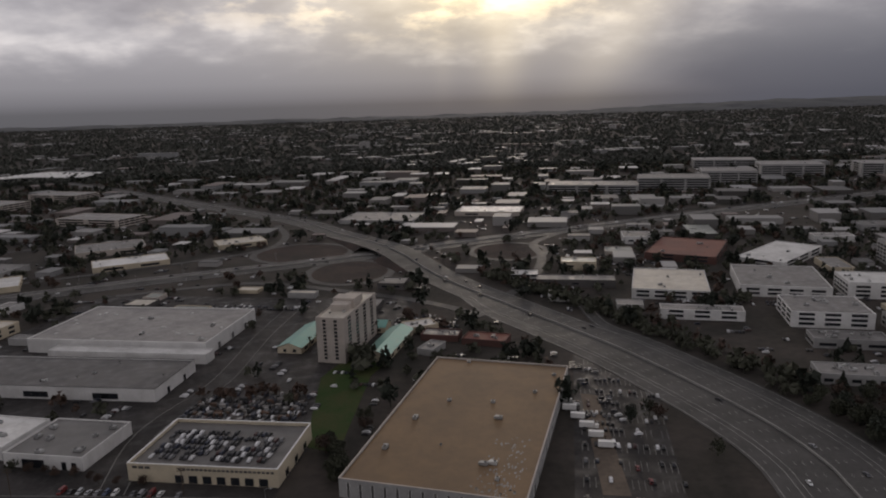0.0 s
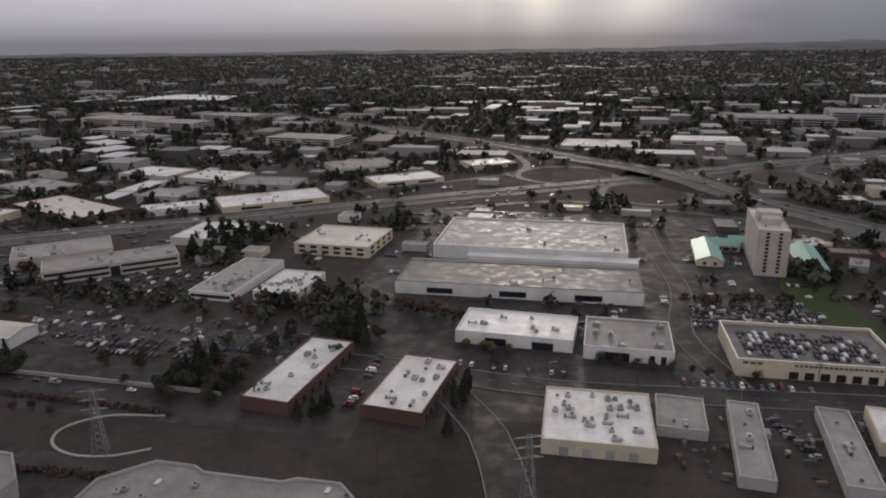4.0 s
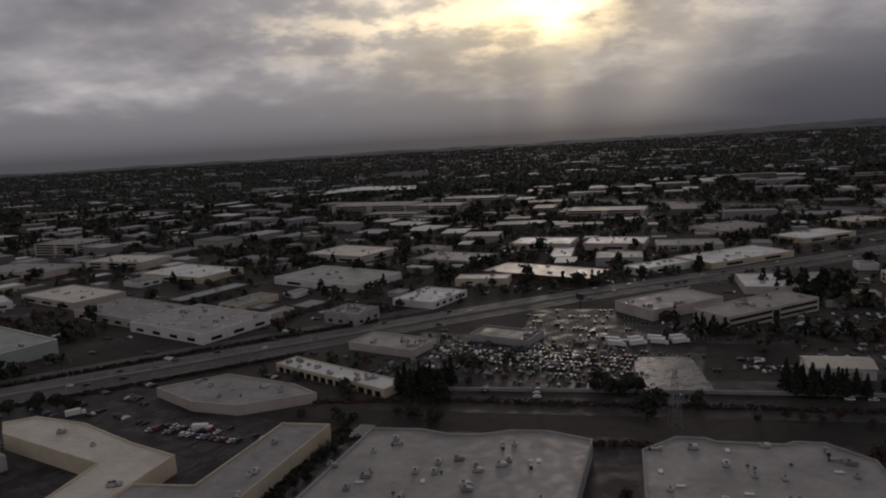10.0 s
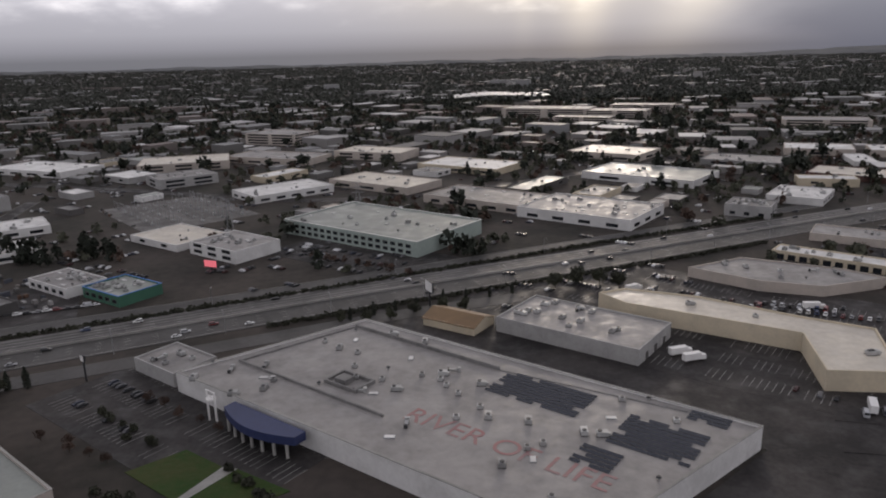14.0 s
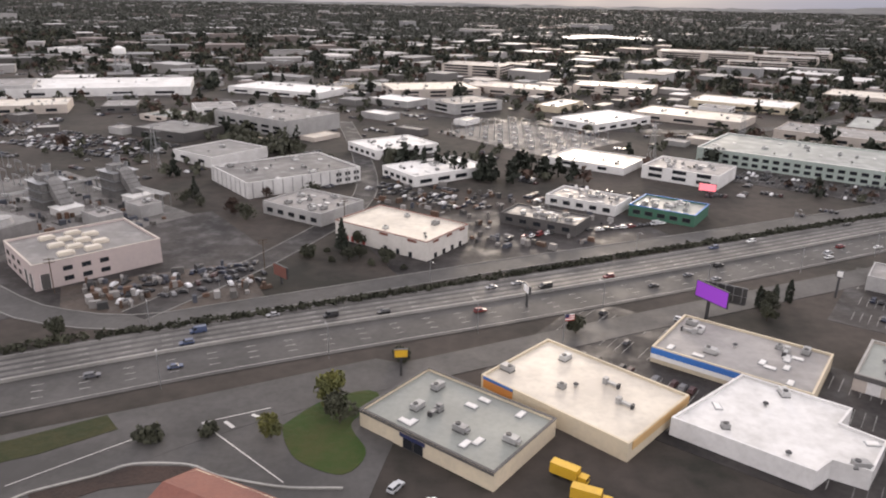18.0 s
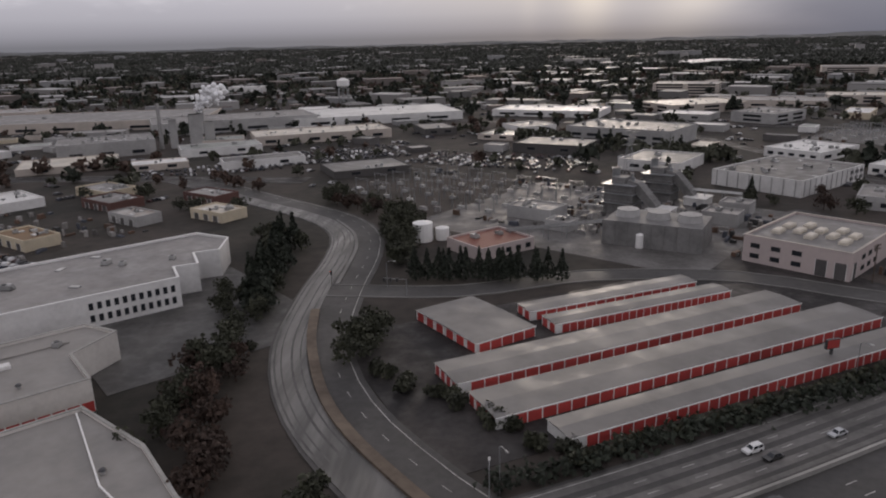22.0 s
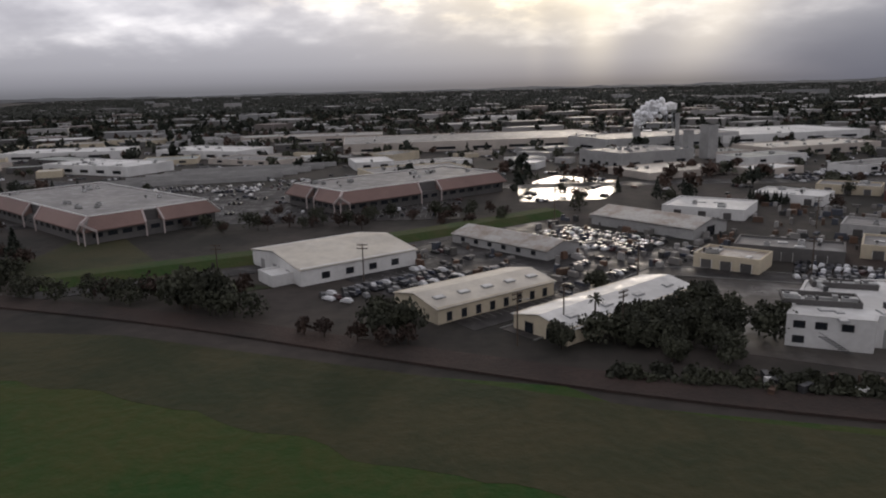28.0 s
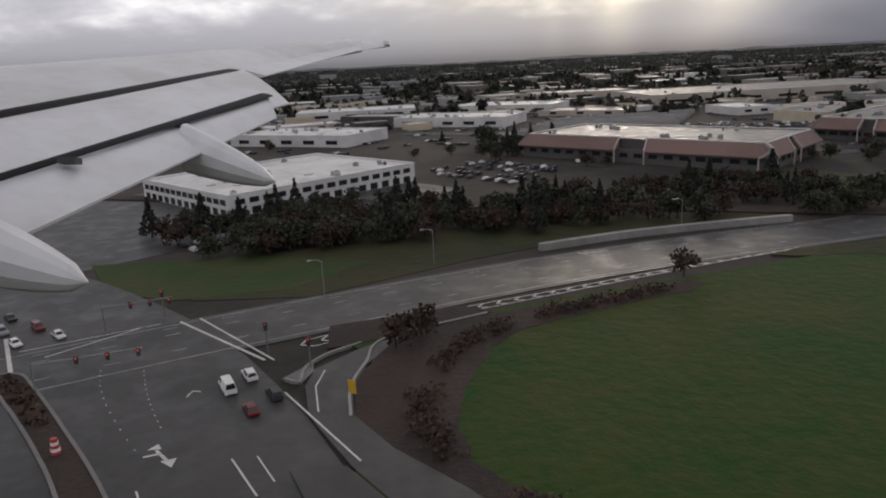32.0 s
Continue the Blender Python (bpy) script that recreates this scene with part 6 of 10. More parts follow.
for who, (ax, ay), (bx, by), n in (("storage_hall.001", (-874.9, 28.7), (-847.7, 55.2), 24), ("storage_hall.001", (-895.8, 36.2), (-886.7, 31.9), 5), ("storage_hall.001", (-883.4, 34.2), (-874.9, 28.7), 4)):
    root = bpy.data.objects[who]
    for u in range(n):
        t = (u + 0.5) / n
        dob = new("roller_door", door_mesh(1.38, 1.35, RED))
        dob.parent = root
        dob.matrix_basis = root.matrix_basis.inverted() @ pose(ax + (bx - ax) * t, ay + (by - ay) * t, 0.05, 0, 0, math.degrees(math.atan2(by - ay, bx - ax)))
ind = site("white two-storey works with a flat white roof and roller doors", [(-977.5, 56.9), (-968.5, 54.1), (-967.3, 56.2), (-954.7, 52.9), (-948.8, 62.9), (-958, 66.8), (-958.6, 72.3), (-969.3, 72.2)], 4.0, ROOF_WHITE, WALL_WHITE, name="works", category="works", units=4, lights=6, coping=ROOF_WHITE, lip=0.12)
ind_inv = ind.matrix_basis.inverted()
for t, wide, kind in ((0.14, 2.2, "door"), (0.44, 2.4, "door"), (0.72, 2.4, "door")):
    ob = new("roller_door", door_mesh(wide, 2.3, WALL_GREY))
    ob.parent = ind
    ob.matrix_basis = ind_inv @ pose(-967.3 + 12.6 * t, 56.2 - 3.3 * t, 0.05, 0, 0, -14.7)
for t, z in ((0.15, 0.6), (0.4, 2.5), (0.7, 2.5), (0.15, 2.5)):
    ob = new("window", window_mesh(1.2, 0.8, WALL_DARK))
    ob.parent = ind
    ob.matrix_basis = ind_inv @ pose(-977.5 + 9 * t, 56.9 - 2.8 * t, z, 0, 0, -17.3)
for cx, cy, w, d in ((-971.5, 62.5, 9, 4.4), (-965.5, 69.5, 8, 2.6)):
    g = Geo()
    for x0, x1, y0, y1 in ((-w / 2, w / 2, -d / 2, -d / 2 + 0.2), (-w / 2, w / 2, d / 2 - 0.2, d / 2), (-w / 2, -w / 2 + 0.2, -d / 2 + 0.2, d / 2 - 0.2), (w / 2 - 0.2, w / 2, -d / 2 + 0.2, d / 2 - 0.2)):
        g.box(x0, x1, y0, y1, 0, 0.75)
    ob = part("plant_screen", g, WALL_DARK, ind, "dark screen round roof plant")
    ob.matrix_basis = ind_inv @ pose(cx, cy, 3.885, 0, 0, -14)
    for k in range(4):
        ob = new("rooftop_unit", UNITS[k % 3])
        ob.parent = ind
        ob.matrix_basis = ind_inv @ pose(cx, cy, 3.885, 0, 0, -14) @ pose(-w / 2 + w * (k + 0.5) / 4, 0.3 * (-1) ** k, 0)
building("pale annex with a roller door", -949.6, 51.2, 9.1, 5.3, -16, 3.3, ROOF_WHITE, WALL_PALE, name="annex", category="works", units=1, rows=[("s", 2, 1.7, 1.8, 0.05, 0.05, 0.95, WALL_GREY)])
building("open lorry shelter with a flat roof", -940.6, 56, 8.6, 2.2, 50, 2.3, ROOF_WHITE, WALL_DARK, name="shelter", category="shelter", lip=0.04, coping=ROOF_GREY)
gable("white metal hall with a shallow cream roof", -1043.5, 98, 23, 21, 41, 3.0, 4.3, ROOF_CREAM, WALL_WHITE, rows=[("w", 3, 2, 1.8, 0.1, 0.1, 0.9, WALL_GREY), ("s", 4, 1.4, 1, 0.8, 0.1, 0.9, D)])
building("low white side hall beside a lot", -1049, 87, 8, 6, 41, 2.0, ROOF_WHITE, WALL_WHITE, name="shed", category="shed")
gable("long low cream-roofed metal shed", -1016, 75, 22, 11, 41, 2.4, 3.3, ROOF_CREAM, WALL_CREAM, rows=[("e", 2, 2, 1.6, 0.1, 0.1, 0.9, D), ("s", 8, 0.8, 1.2, 0.3, 0.03, 0.97, D)], lights=5)
gable("long pale metal shed", -997, 69, 28, 9.5, 44, 2.2, 3.0, ROOF_WHITE, WALL_CREAM, rows=[("w", 2, 1.4, 1.4, 0.1, 0.1, 0.9, D)], lights=4)
gable("long ribbed tin shed", -1010, 112, 25, 10, -42, 2.0, 3.2, ROOF_TIN, WALL_GREY, rows=[("s", 6, 1, 0.8, 0.7, 0.05, 0.95, D)])
gable("rusty tin-roofed hall beside a lot", -978, 131, 26, 13, -45, 2.4, 3.8, ROOF_TIN, WALL_GREY, rows=[("e", 1, 3, 2, 0.1, 0.3, 0.7, D)])
for cx, cy, w, d, a, roof, wall in ((-961.6, 149, 19, 16, -28, ROOF_WHITE, WALL_WHITE), (-960, 103, 18, 9, -24, ROOF_DARK, WALL_DARK), (-939.6, 103, 14, 11, -27, ROOF_GREY, WALL_CREAM), (-934, 121, 16, 10, -30, ROOF_GREY, WALL_GREY), (-972, 96, 11, 8, -33, ROOF_TIN, WALL_CREAM),
        (-935.5, 166, 17, 12, -36, ROOF_WHITE, WALL_WHITE), (-905, 128, 14, 8, -30, ROOF_TAN, WALL_CREAM), (-890, 148, 12, 7, -30, ROOF_TIN, WALL_GREY), (-905, 165, 14, 10, -30, ROOF_GREY, WALL_BRICK), (-870, 152, 12, 8, -30, ROOF_CREAM, WALL_CREAM), (-880, 172, 14, 8, -30, ROOF_GREY, WALL_BRICK), (-915, 180, 16, 10, -30, ROOF_GREY, WALL_CREAM)):
    building("old low workshop among parked wrecks", cx, cy, w, d, a, 2.6, roof, wall, name="workshop", category="workshop", units=3, lights=2, rows=[("s", 3, 1.8, 1.6, 0.05, 0.05, 0.95, WALL_DARK)])


def mansard(cx, cy, w, d, ang, near):
    """A low office under a broad sloping red skirt roof, notched in the middle of each side, with a pale gable at one corner."""
    root = thing("office", "low office with a sloping dull red mansard roof and pale gables", "office", (cx, cy, 0), ang, "red-roofed offices among parked cars")
    take(cx, cy, w, d, ang)
    g = Geo()
    g.box(-w / 2 + 1, w / 2 - 1, -d / 2 + 1, d / 2 - 1, 0, 3.3)
    part("wall", g, WALL_DARK, root)
    core = Geo()
    core.box(-w / 2 + 2.3, w / 2 - 2.3, -d / 2 + 2.3, d / 2 - 2.3, 3.0, 5.7)
    part("upper_wall", core, WALL_DARK, root)
    lo = [(-w / 2, -d / 2), (w / 2, -d / 2), (w / 2, d / 2), (-w / 2, d / 2)]
    hi = [(-w / 2 + 2.2, -d / 2 + 2.2), (w / 2 - 2.2, -d / 2 + 2.2), (w / 2 - 2.2, d / 2 - 2.2), (-w / 2 + 2.2, d / 2 - 2.2)]
    mix = lambda p, q, t: (p[0] + (q[0] - p[0]) * t, p[1] + (q[1] - p[1]) * t)
    for i in range(4):
        k = (i + 1) % 4
        a, b = (0.44, 0.56) if i in (0, 2) else (0.42, 0.55)
        for t0, t1 in ((0, a), (b, 1)):
            l0, l1, h0, h1 = mix(lo[i], lo[k], t0), mix(lo[i], lo[k], t1), mix(hi[i], hi[k], t0), mix(hi[i], hi[k], t1)
            s = Geo()
            s.face([(*l0, 3.2), (*l1, 3.2), (*h1, 6.0), (*h0, 6.0)])
            s.face([(*l0, 2.9), (*l1, 2.9), (*l1, 3.2), (*l0, 3.2)])
            s.face([(*h0, 2.9), (*h1, 2.9), (*l1, 2.9), (*l0, 2.9)])
            s.face([(*h0, 2.9), (*l0, 2.9), (*l0, 3.2), (*h0, 6.0)])
            s.face([(*l1, 2.9), (*h1, 2.9), (*h1, 6.0), (*l1, 3.2)])
            part("skirt_roof", s, ROOF_PINK, root)
        for t in (a, b):
            m = Geo()
            l, h = mix(lo[i], lo[k], t), mix(hi[i], hi[k], t)
            m.beam((*h, 6.05), (*l, 3.25), 0.30)
            m.beam((*l, 3.3), (*l, 0.0), 0.20)
            part("gable_frame", m, WALL_PINK, root)
        hip = Geo()
        hip.beam((*lo[i], 3.25), (*hi[i], 6.05), 0.26)
        part("hip_trim", hip, ROOF_GREY, root)
    r = Geo()
    r.prism(hi, 5.6, 5.8)
    part("roof", r, ROOF_GREY, root)
    e = Geo()
    for i in range(4):
        e.beam((*hi[i], 6.05), (*hi[(i + 1) % 4], 6.05), 0.16)
    part("coping", e, TRIM_WHITE, root)
    p = Geo()
    x, y = lo[near]
    top = (x * 1.012, y * 1.03, 5.0)
    for px, py in ((x - math.copysign(2.6, x), y * 1.02), (x * 1.01, y - math.copysign(2.6, y))):
        p.beam((px, py, 3.0), top, 0.38)
        p.beam((px, py, 3.2), (px, py, 0.0), 0.2)
    p.beam((x, y, 3.4), (x, y, 0.0), 0.18)
    p.beam(top, (*hi[near], 5.9), 0.4)
    part("gable_frame", p, WALL_PINK, root)
    openings(root, w - 2, d - 2, [("s", 16, 2.2, 1.0, 1.4, 0.02, 0.98, D), ("w", 9, 2.2, 1.0, 1.4, 0.02, 0.98, D), ("e", 9, 2.2, 1.0, 1.4, 0.02, 0.98, D)])
    roof_clutter(root, random.Random(int(w * 7)), w - 8, d - 8, 5.8, 12, 0)


mansard(-1118.5, 147, 66, 33, -37, 1)
mansard(-1043, 179.5, 60, 30, 45, 0)
building("white two-storey office with dark bands and columns", -1207, 112, 46, 38, 51, 4.2, ROOF_WHITE, WALL_WHITE, name="office", category="office", units=14, lights=4, coping=TRIM_WHITE,
         rows=[("s", 15, 1.9, 0.9, 2.3, 0.02, 0.98, D), ("w", 14, 1.9, 0.9, 2.3, 0.02, 0.98, D), ("s", 14, 1.8, 1.2, 0.2, 0.02, 0.98, D), ("w", 12, 1.8, 1.2, 0.2, 0.02, 0.98, D)])
for cx, cy, w, d, a, h, roof, wall, lab in ((-937, 345, 80, 34, 28, 6, ROOF_GREY, WALL_GREY, "grey paper-works hall beside a lot"), (-960, 262, 36, 26, 30, 6, ROOF_GREY, WALL_GREY, "grey works with arched doors"), (-1030, 365, 140, 60, 12, 5, ROOF_GREY, WALL_BEIGE, "very long pale plant hall"),
        (-870, 380, 90, 50, 20, 4.5, ROOF_WHITE, WALL_WHITE, "wide plant hall with a wet roof"), (-880, 300, 60, 24, 24, 4, ROOF_CREAM, WALL_BEIGE, "long low hall beside a lot"), (-1160, 325, 52, 28, -20, 4, ROOF_WHITE, WALL_WHITE, "white hall with a blue roof edge"), (-1180, 260, 50, 24, -20, 4, ROOF_WHITE, WALL_WHITE, "white hall among parked cars"),
        (-1018, 600, 30, 20, 0, 6, ROOF_WHITE, WALL_WHITE, "white round-cornered store beside a lot"), (-1120, 420, 60, 30, 10, 4, ROOF_GREY, WALL_BEIGE, "pale hall among parked cars"), (-1240, 330, 60, 30, 10, 4, ROOF_WHITE, WALL_WHITE, "pale hall among parked cars"), (-1230, 210, 50, 26, -20, 4, ROOF_WHITE, WALL_WHITE, "pale hall among parked cars")):
    building(lab, cx, cy, w, d, a, h, roof, wall, units=12, lights=8, rows=[("s", max(5, int(w / 5)), 1.8, 1.2, 1.0, 0.03, 0.97, D), ("w", max(4, int(d / 5)), 1.8, 1.2, 1.0, 0.03, 0.97, D)])
works = thing("paper_works_tower", "tall pale towers and a thin stack of a works", "works", (-928, 277, 0), 28)
for dx, dy, w, h in ((0, 0, 5, 14), (-9, 2, 3, 12), (6, 5, 4, 10)):
    g = Geo()
    g.box(dx - w / 2, dx + w / 2, dy - w / 2, dy + w / 2, 0, h)
    g.box(dx - w / 2 - 0.2, dx + w / 2 + 0.2, dy - w / 2 - 0.2, dy + w / 2 + 0.2, h - 0.5, h)
    part("tower", g, WALL_GREY, works)
g = Geo()
g.cyl(-14, 3, 0, 19, 0.9, 10, scale=0.8)
part("stack", g, WALL_GREY, works)
wt = thing("water_tower", "round white water tower on legs", "water tower", (-903.6, 462, 0))
g = Geo()
g.cyl(0, 0, 13.5, 17.0, 4.2, 16)
g.cyl(0, 0, 17.0, 18.4, 4.2, 16, scale=0.3)
g.cyl(0, 0, 12.0, 13.5, 2.0, 16, scale=2.1)
part("tank", g, TRIM_WHITE, wt)
for a in range(6):
    g = Geo()
    g.beam((4.2 * math.cos(a), 4.2 * math.sin(a), 0), (3.2 * math.cos(a), 3.2 * math.sin(a), 13.6), 0.3)
    part("leg", g, STEEL, wt)

# ---- things on and round the large buildings ----
# painted letters and solar panels on the store's roof
txt = bpy.data.curves.new("roof_lettering", "FONT")
txt.body, txt.size, txt.extrude = "RIVER OF LIFE", 6.0, 0.01
txt.materials.append(material("faded_red_paint", (0.34, 0.15, 0.14), (0.27, 0.19, 0.185), 0.7, fine=2.5))
lettering = tagged(new("roof_lettering", txt), "faded red letters painted on a flat grey roof", "lettering")
lettering.matrix_basis = pose(-522, 96.5, 3.88, 0, 0, -33)
ARRAYS = ((-497.5, 105.5, 11, 8), (-480.5, 90.5, 8, 9), (-470.8, 97.2, 4, 4), (-490.6, 85, 4, 5))
for k, (cx, cy, nx, ny) in enumerate(ARRAYS):
    arr = thing("solar_array", "dark solar panels in tilted rows on a flat roof", "solar panels", (cx, cy, 3.86), -33, "roof solar arrays")
    pg = Geo()
    pg.face([(-0.8, -0.36, 0.06), (0.8, -0.36, 0.06), (0.8, 0.30, 0.26), (-0.8, 0.30, 0.26)])
    pg.face([(-0.8, 0.30, 0.26), (0.8, 0.30, 0.26), (0.8, 0.34, 0.0), (-0.8, 0.34, 0.0)])
    me = pg.mesh("panel", PANEL)
    for i in range(nx):
        for j in range(ny):
            if (i * 7 + j * 3 + k) % 11 > 8 and (i in (0, nx - 1) or j in (0, ny - 1)):
                continue
            part("panel", me, None, arr, at=((i - nx / 2) * 1.6, (j - ny / 2) * 1.15, 0))
patch("lot", "dark cracked asphalt between a store and a shop block", [(-505, 50), (-400, 50), (-394, 108), (-432, 112), (-446, 113), (-446, 132), (-478, 150), (-536, 158), (-534, 141), (-463.5, 94.4), (-494, 65)], ASPHALT, 0.026)
# screens that stand round the store's plant, and a sunken roof well
screens = Geo()
for (ax, ay), (bx, by), hh in (((-557, 118.1), (-537, 136.4), 0.3), ((-537, 136.4), (-505.5, 114.8), 0.7), ((-557, 118.1), (-524.9, 96.5), 0.5), ((-505.5, 114.8), (-474.7, 99.3), 0.12)):
    u = Vector((bx - ax, by - ay)).normalized() * 0.16
    screens.prism([(ax - u.y, ay + u.x), (ax + u.y, ay - u.x), (bx + u.y, by - u.x), (bx - u.y, by + u.x)][::1], 3.84, 3.85 + hh)
ob = part("roof_screen", screens, PLANT_GREY, big, "low grey screen round roof plant")
ob.matrix_basis = big.matrix_basis.inverted()
well = Geo()
for x0, x1, y0, y1 in ((-4, 4, -2.6, -2.2), (-4, 4, 2.2, 2.6), (-4, -3.6, -2.2, 2.2), (3.6, 4, -2.2, 2.2)):
    well.box(x0, x1, y0, y1, 0, 0.7)
well.box(-2.4, 0.2, -1.4, 1.0, 0, 1.0)
ob = part("roof_well", well, PLANT_GREY, big, "square grey plant well on a store roof")
ob.matrix_basis = big.matrix_basis.inverted() @ pose(-533, 109, 3.85, 0, 0, -33)
# no roof unit stands among the panels
for ob in [o for o in big.children if o.name.startswith(("rooftop_unit", "skylight"))]:
    p = big.matrix_basis @ ob.matrix_basis.translation
    for cx, cy, nx, ny in ARRAYS:
        q = pose(cx, cy, 0, 0, 0, -33).inverted() @ p
        if abs(q.x + 0.8) < nx * 0.8 + 1.0 and abs(q.y + 0.6) < ny * 0.575 + 1.0:
            bpy.data.objects.remove(ob)
            break
# curved dark blue entrance of the store, with its white pylon frame
ent = thing("store_entrance", "curved dark blue canopy on columns at a store front", "entrance", (-545, 95, 0), -33)
g = Geo()
for i in range(10):
    a0, a1 = -1.0 + 2.0 * i / 10, -1.0 + 2.0 * (i + 1) / 10
    x0, x1, y0, y1 = 9 * a0, 9 * a1, -3.2 * math.cos(a0 * 1.3), -3.2 * math.cos(a1 * 1.3)
    g.prism([(x0, y0), (x1, y1), (x1, 1.5), (x0, 1.5)], 2.5, 4.0)
part("canopy", g, NAVY, ent)
for i in range(7):
    c = Geo()
    c.cyl(0, 0, 0, 2.5, 0.28, 10)
    part("column", c, CONCRETE, ent, at=(-7.5 + 2.5 * i, -2.4 * math.cos((-7.5 + 2.5 * i) / 9 * 1.2), 0))
pyl = thing("sign_frame", "white steel sign frame with two posts", "sign", (-556, 101, 0), -33)
g = Geo()
for x in (-1.1, 1.1):
    g.beam((x, 0, 0), (x, 0, 6.0), 0.2)
for z in (4.3, 5.0, 5.9):
    g.beam((-1.3, 0, z), (1.3, 0, z), 0.12)
g.cyl(0, 0, 4.4, 4.7, 0.9, 12)
part("frame", g, TRIM_WHITE, pyl)
patch("lawn", "clipped lawn with a pale path before a store", [(-564, 85), (-557, 91.8), (-549, 87), (-553, 78)], GRASS, 0.09)
patch("lawn", "clipped lawn with a pale path before a store", [(-546.5, 86.5), (-536.5, 81), (-547, 72.5), (-551.5, 78)], GRASS, 0.09)
patch("path", "pale winding garden path", [(-553, 78), (-549, 87), (-546.5, 86.5), (-551.5, 78)], CONCRETE, 0.1, "path")

# plant beside the white works
building("low white annex with a grey roof beside a works", -880, 68.7, 9.5, 3.9, -15.7, 2.4, ROOF_GREY, WALL_WHITE, name="annex", category="works")
plant = thing("chiller_frame", "white cooling plant in a steel frame beside a works", "plant", (-888.5, 69.6, 0), -15.7)
g = Geo()
g.box(-3, 3, -1.6, 1.6, 3.0, 5.3)
g.cyl(-1.4, 0, 5.3, 5.6, 1.1, 12)
g.cyl(1.4, 0, 5.3, 5.6, 1.1, 12)
part("casing", g, UNIT, plant)
g = Geo()
for x in (-3, 0, 3):
    for y in (-1.7, 1.7):
        g.beam((x, y, 0), (x, y, 5.4), 0.13)
for z in (2.9, 4.2, 5.4):
    g.beam((-3, -1.7, z), (3, -1.7, z), 0.08)
part("frame", g, DARK_STEEL, plant)
for x, y, w, d, h in ((-894.5, 69.5, 6, 3, 1.9), (-899, 72.5, 3, 3, 1.5), (-893, 67.3, 2, 2, 1.2)):
    t = thing("plant_box", "white metal plant box beside a works", "plant", (x, y, 0), -15)
    g = Geo()
    g.box(-w / 2, w / 2, -d / 2, d / 2, 0.1, h)
    g.box(-w / 2 - 0.05, w / 2 + 0.05, -d / 2 - 0.05, d / 2 + 0.05, h, h + 0.08)
    part("casing", g, TRIM_WHITE, t)
    f = Geo()
    f.cyl(0, 0, h + 0.08, h + 0.3, min(w, d) * 0.3, 10)
    part("fan", f, DARK_STEEL, t)
# roof fans of the beige works
fans = bpy.data.objects.get("works")
for i in range(2):
    for j in range(5):
        g = Geo()
        g.box(-1.5, 1.5, -0.8, 0.8, 0, 0.55)
        g.box(-1.4, 1.4, -0.7, 0.7, 0.55, 0.8, scale=0.85)
        part("roof_fan", g, ROOF_CREAM, fans, "cream box-shaped roof fan", at=(-5 + 5 * i + 2.5 * (j % 2), -6 + 3.0 * j, 4.85))

# ---- the round wire enclosure on the field ----
cage = thing("antenna_screen", "round grey wire screen with a red ring at its middle", "antenna", (-1079.5, 11.1, 0.2))
R0, R1, Z0, Z1, n = 13.4, 4.4, 5.4, 6.0, 18
g = Geo()
g.cyl(-0.8, 1.7, -0.2, 0.08, 21, 48)
part("gravel_bed", g, DIRT_DARK, cage, "grey-brown gravel round the screen")
g = Geo()
for i in range(48):
    a, b = 2 * math.pi * i / 48, 2 * math.pi * (i + 1) / 48
    g.beam((-0.8 + 20.2 * math.cos(a), 1.7 + 20.2 * math.sin(a), 0.05), (-0.8 + 20.2 * math.cos(b), 1.7 + 20.2 * math.sin(b), 0.05), 1.0, n=6)
part("soil_rim", g, MULCH, cage, "dark soil ring")


def rim(r, u):
    """A point of the many-sided rim, u sides along."""
    k = int(u)
    a, b = 2 * math.pi * k / n, 2 * math.pi * (k + 1) / n
    return Vector((r * math.cos(a), r * math.sin(a), 0)).lerp(Vector((r * math.cos(b), r * math.sin(b), 0)), u - k)


for i in range(n * 4):
    p, q = rim(R0, i / 4), rim(R1, i / 4)
    g = Geo()
    if i % 4 == 0:
        g.beam((p.x, p.y, 0), (p.x, p.y, Z0), 0.09)
    g.beam((p.x, p.y, Z0), (q.x, q.y, Z1), 0.035 if i % 4 == 0 else 0.018, n=3)
    part("rib", g, WIRE, cage)
for k in range(20):
    r, z = R0 + (R1 - R0) * k / 19, Z0 + (Z1 - Z0) * k / 19
    g = Geo()
    for i in range(n):
        p, q = rim(r, i), rim(r, i + 0.9999)
        g.beam((p.x, p.y, z), (q.x, q.y, z), 0.06 if k == 0 else 0.02, n=3)
    part("wire_hoop", g, WIRE, cage)
for k in range(11):
    z = 0.5 + 0.45 * k
    g = Geo()
    for i in range(n):
        p, q = rim(R0, i), rim(R0, i + 0.9999)
        g.beam((p.x, p.y, z), (q.x, q.y, z), 0.022, n=3)
    part("wire_hoop", g, WIRE, cage)
g = Geo()
for i in range(36):
    a, b = 2 * math.pi * i / 36, 2 * math.pi * (i + 1) / 36
    g.beam((4.1 * math.cos(a), 4.1 * math.sin(a), 6.45), (4.1 * math.cos(b), 4.1 * math.sin(b), 6.45), 0.25, n=6)
part("ring", g, RED, cage, "bright red ring of drums")
g = Geo()
g.cyl(0, 0, 0, 5.6, 3.3, 20)
part("hut", g, WALL_GREY, cage, "grey round hut under the ring")
g = Geo()
for k in range(8):
    g.box(-2.6, 2.6, -3.7, -3.4, 0.9 + 0.36 * k, 1.1 + 0.36 * k)
part("louvre", g, TRIM_WHITE, cage)
g = Geo()
g.beam((0, 0, 5.6), (0, 0, 8.5), 0.09)
part("mast", g, TRIM_WHITE, cage)

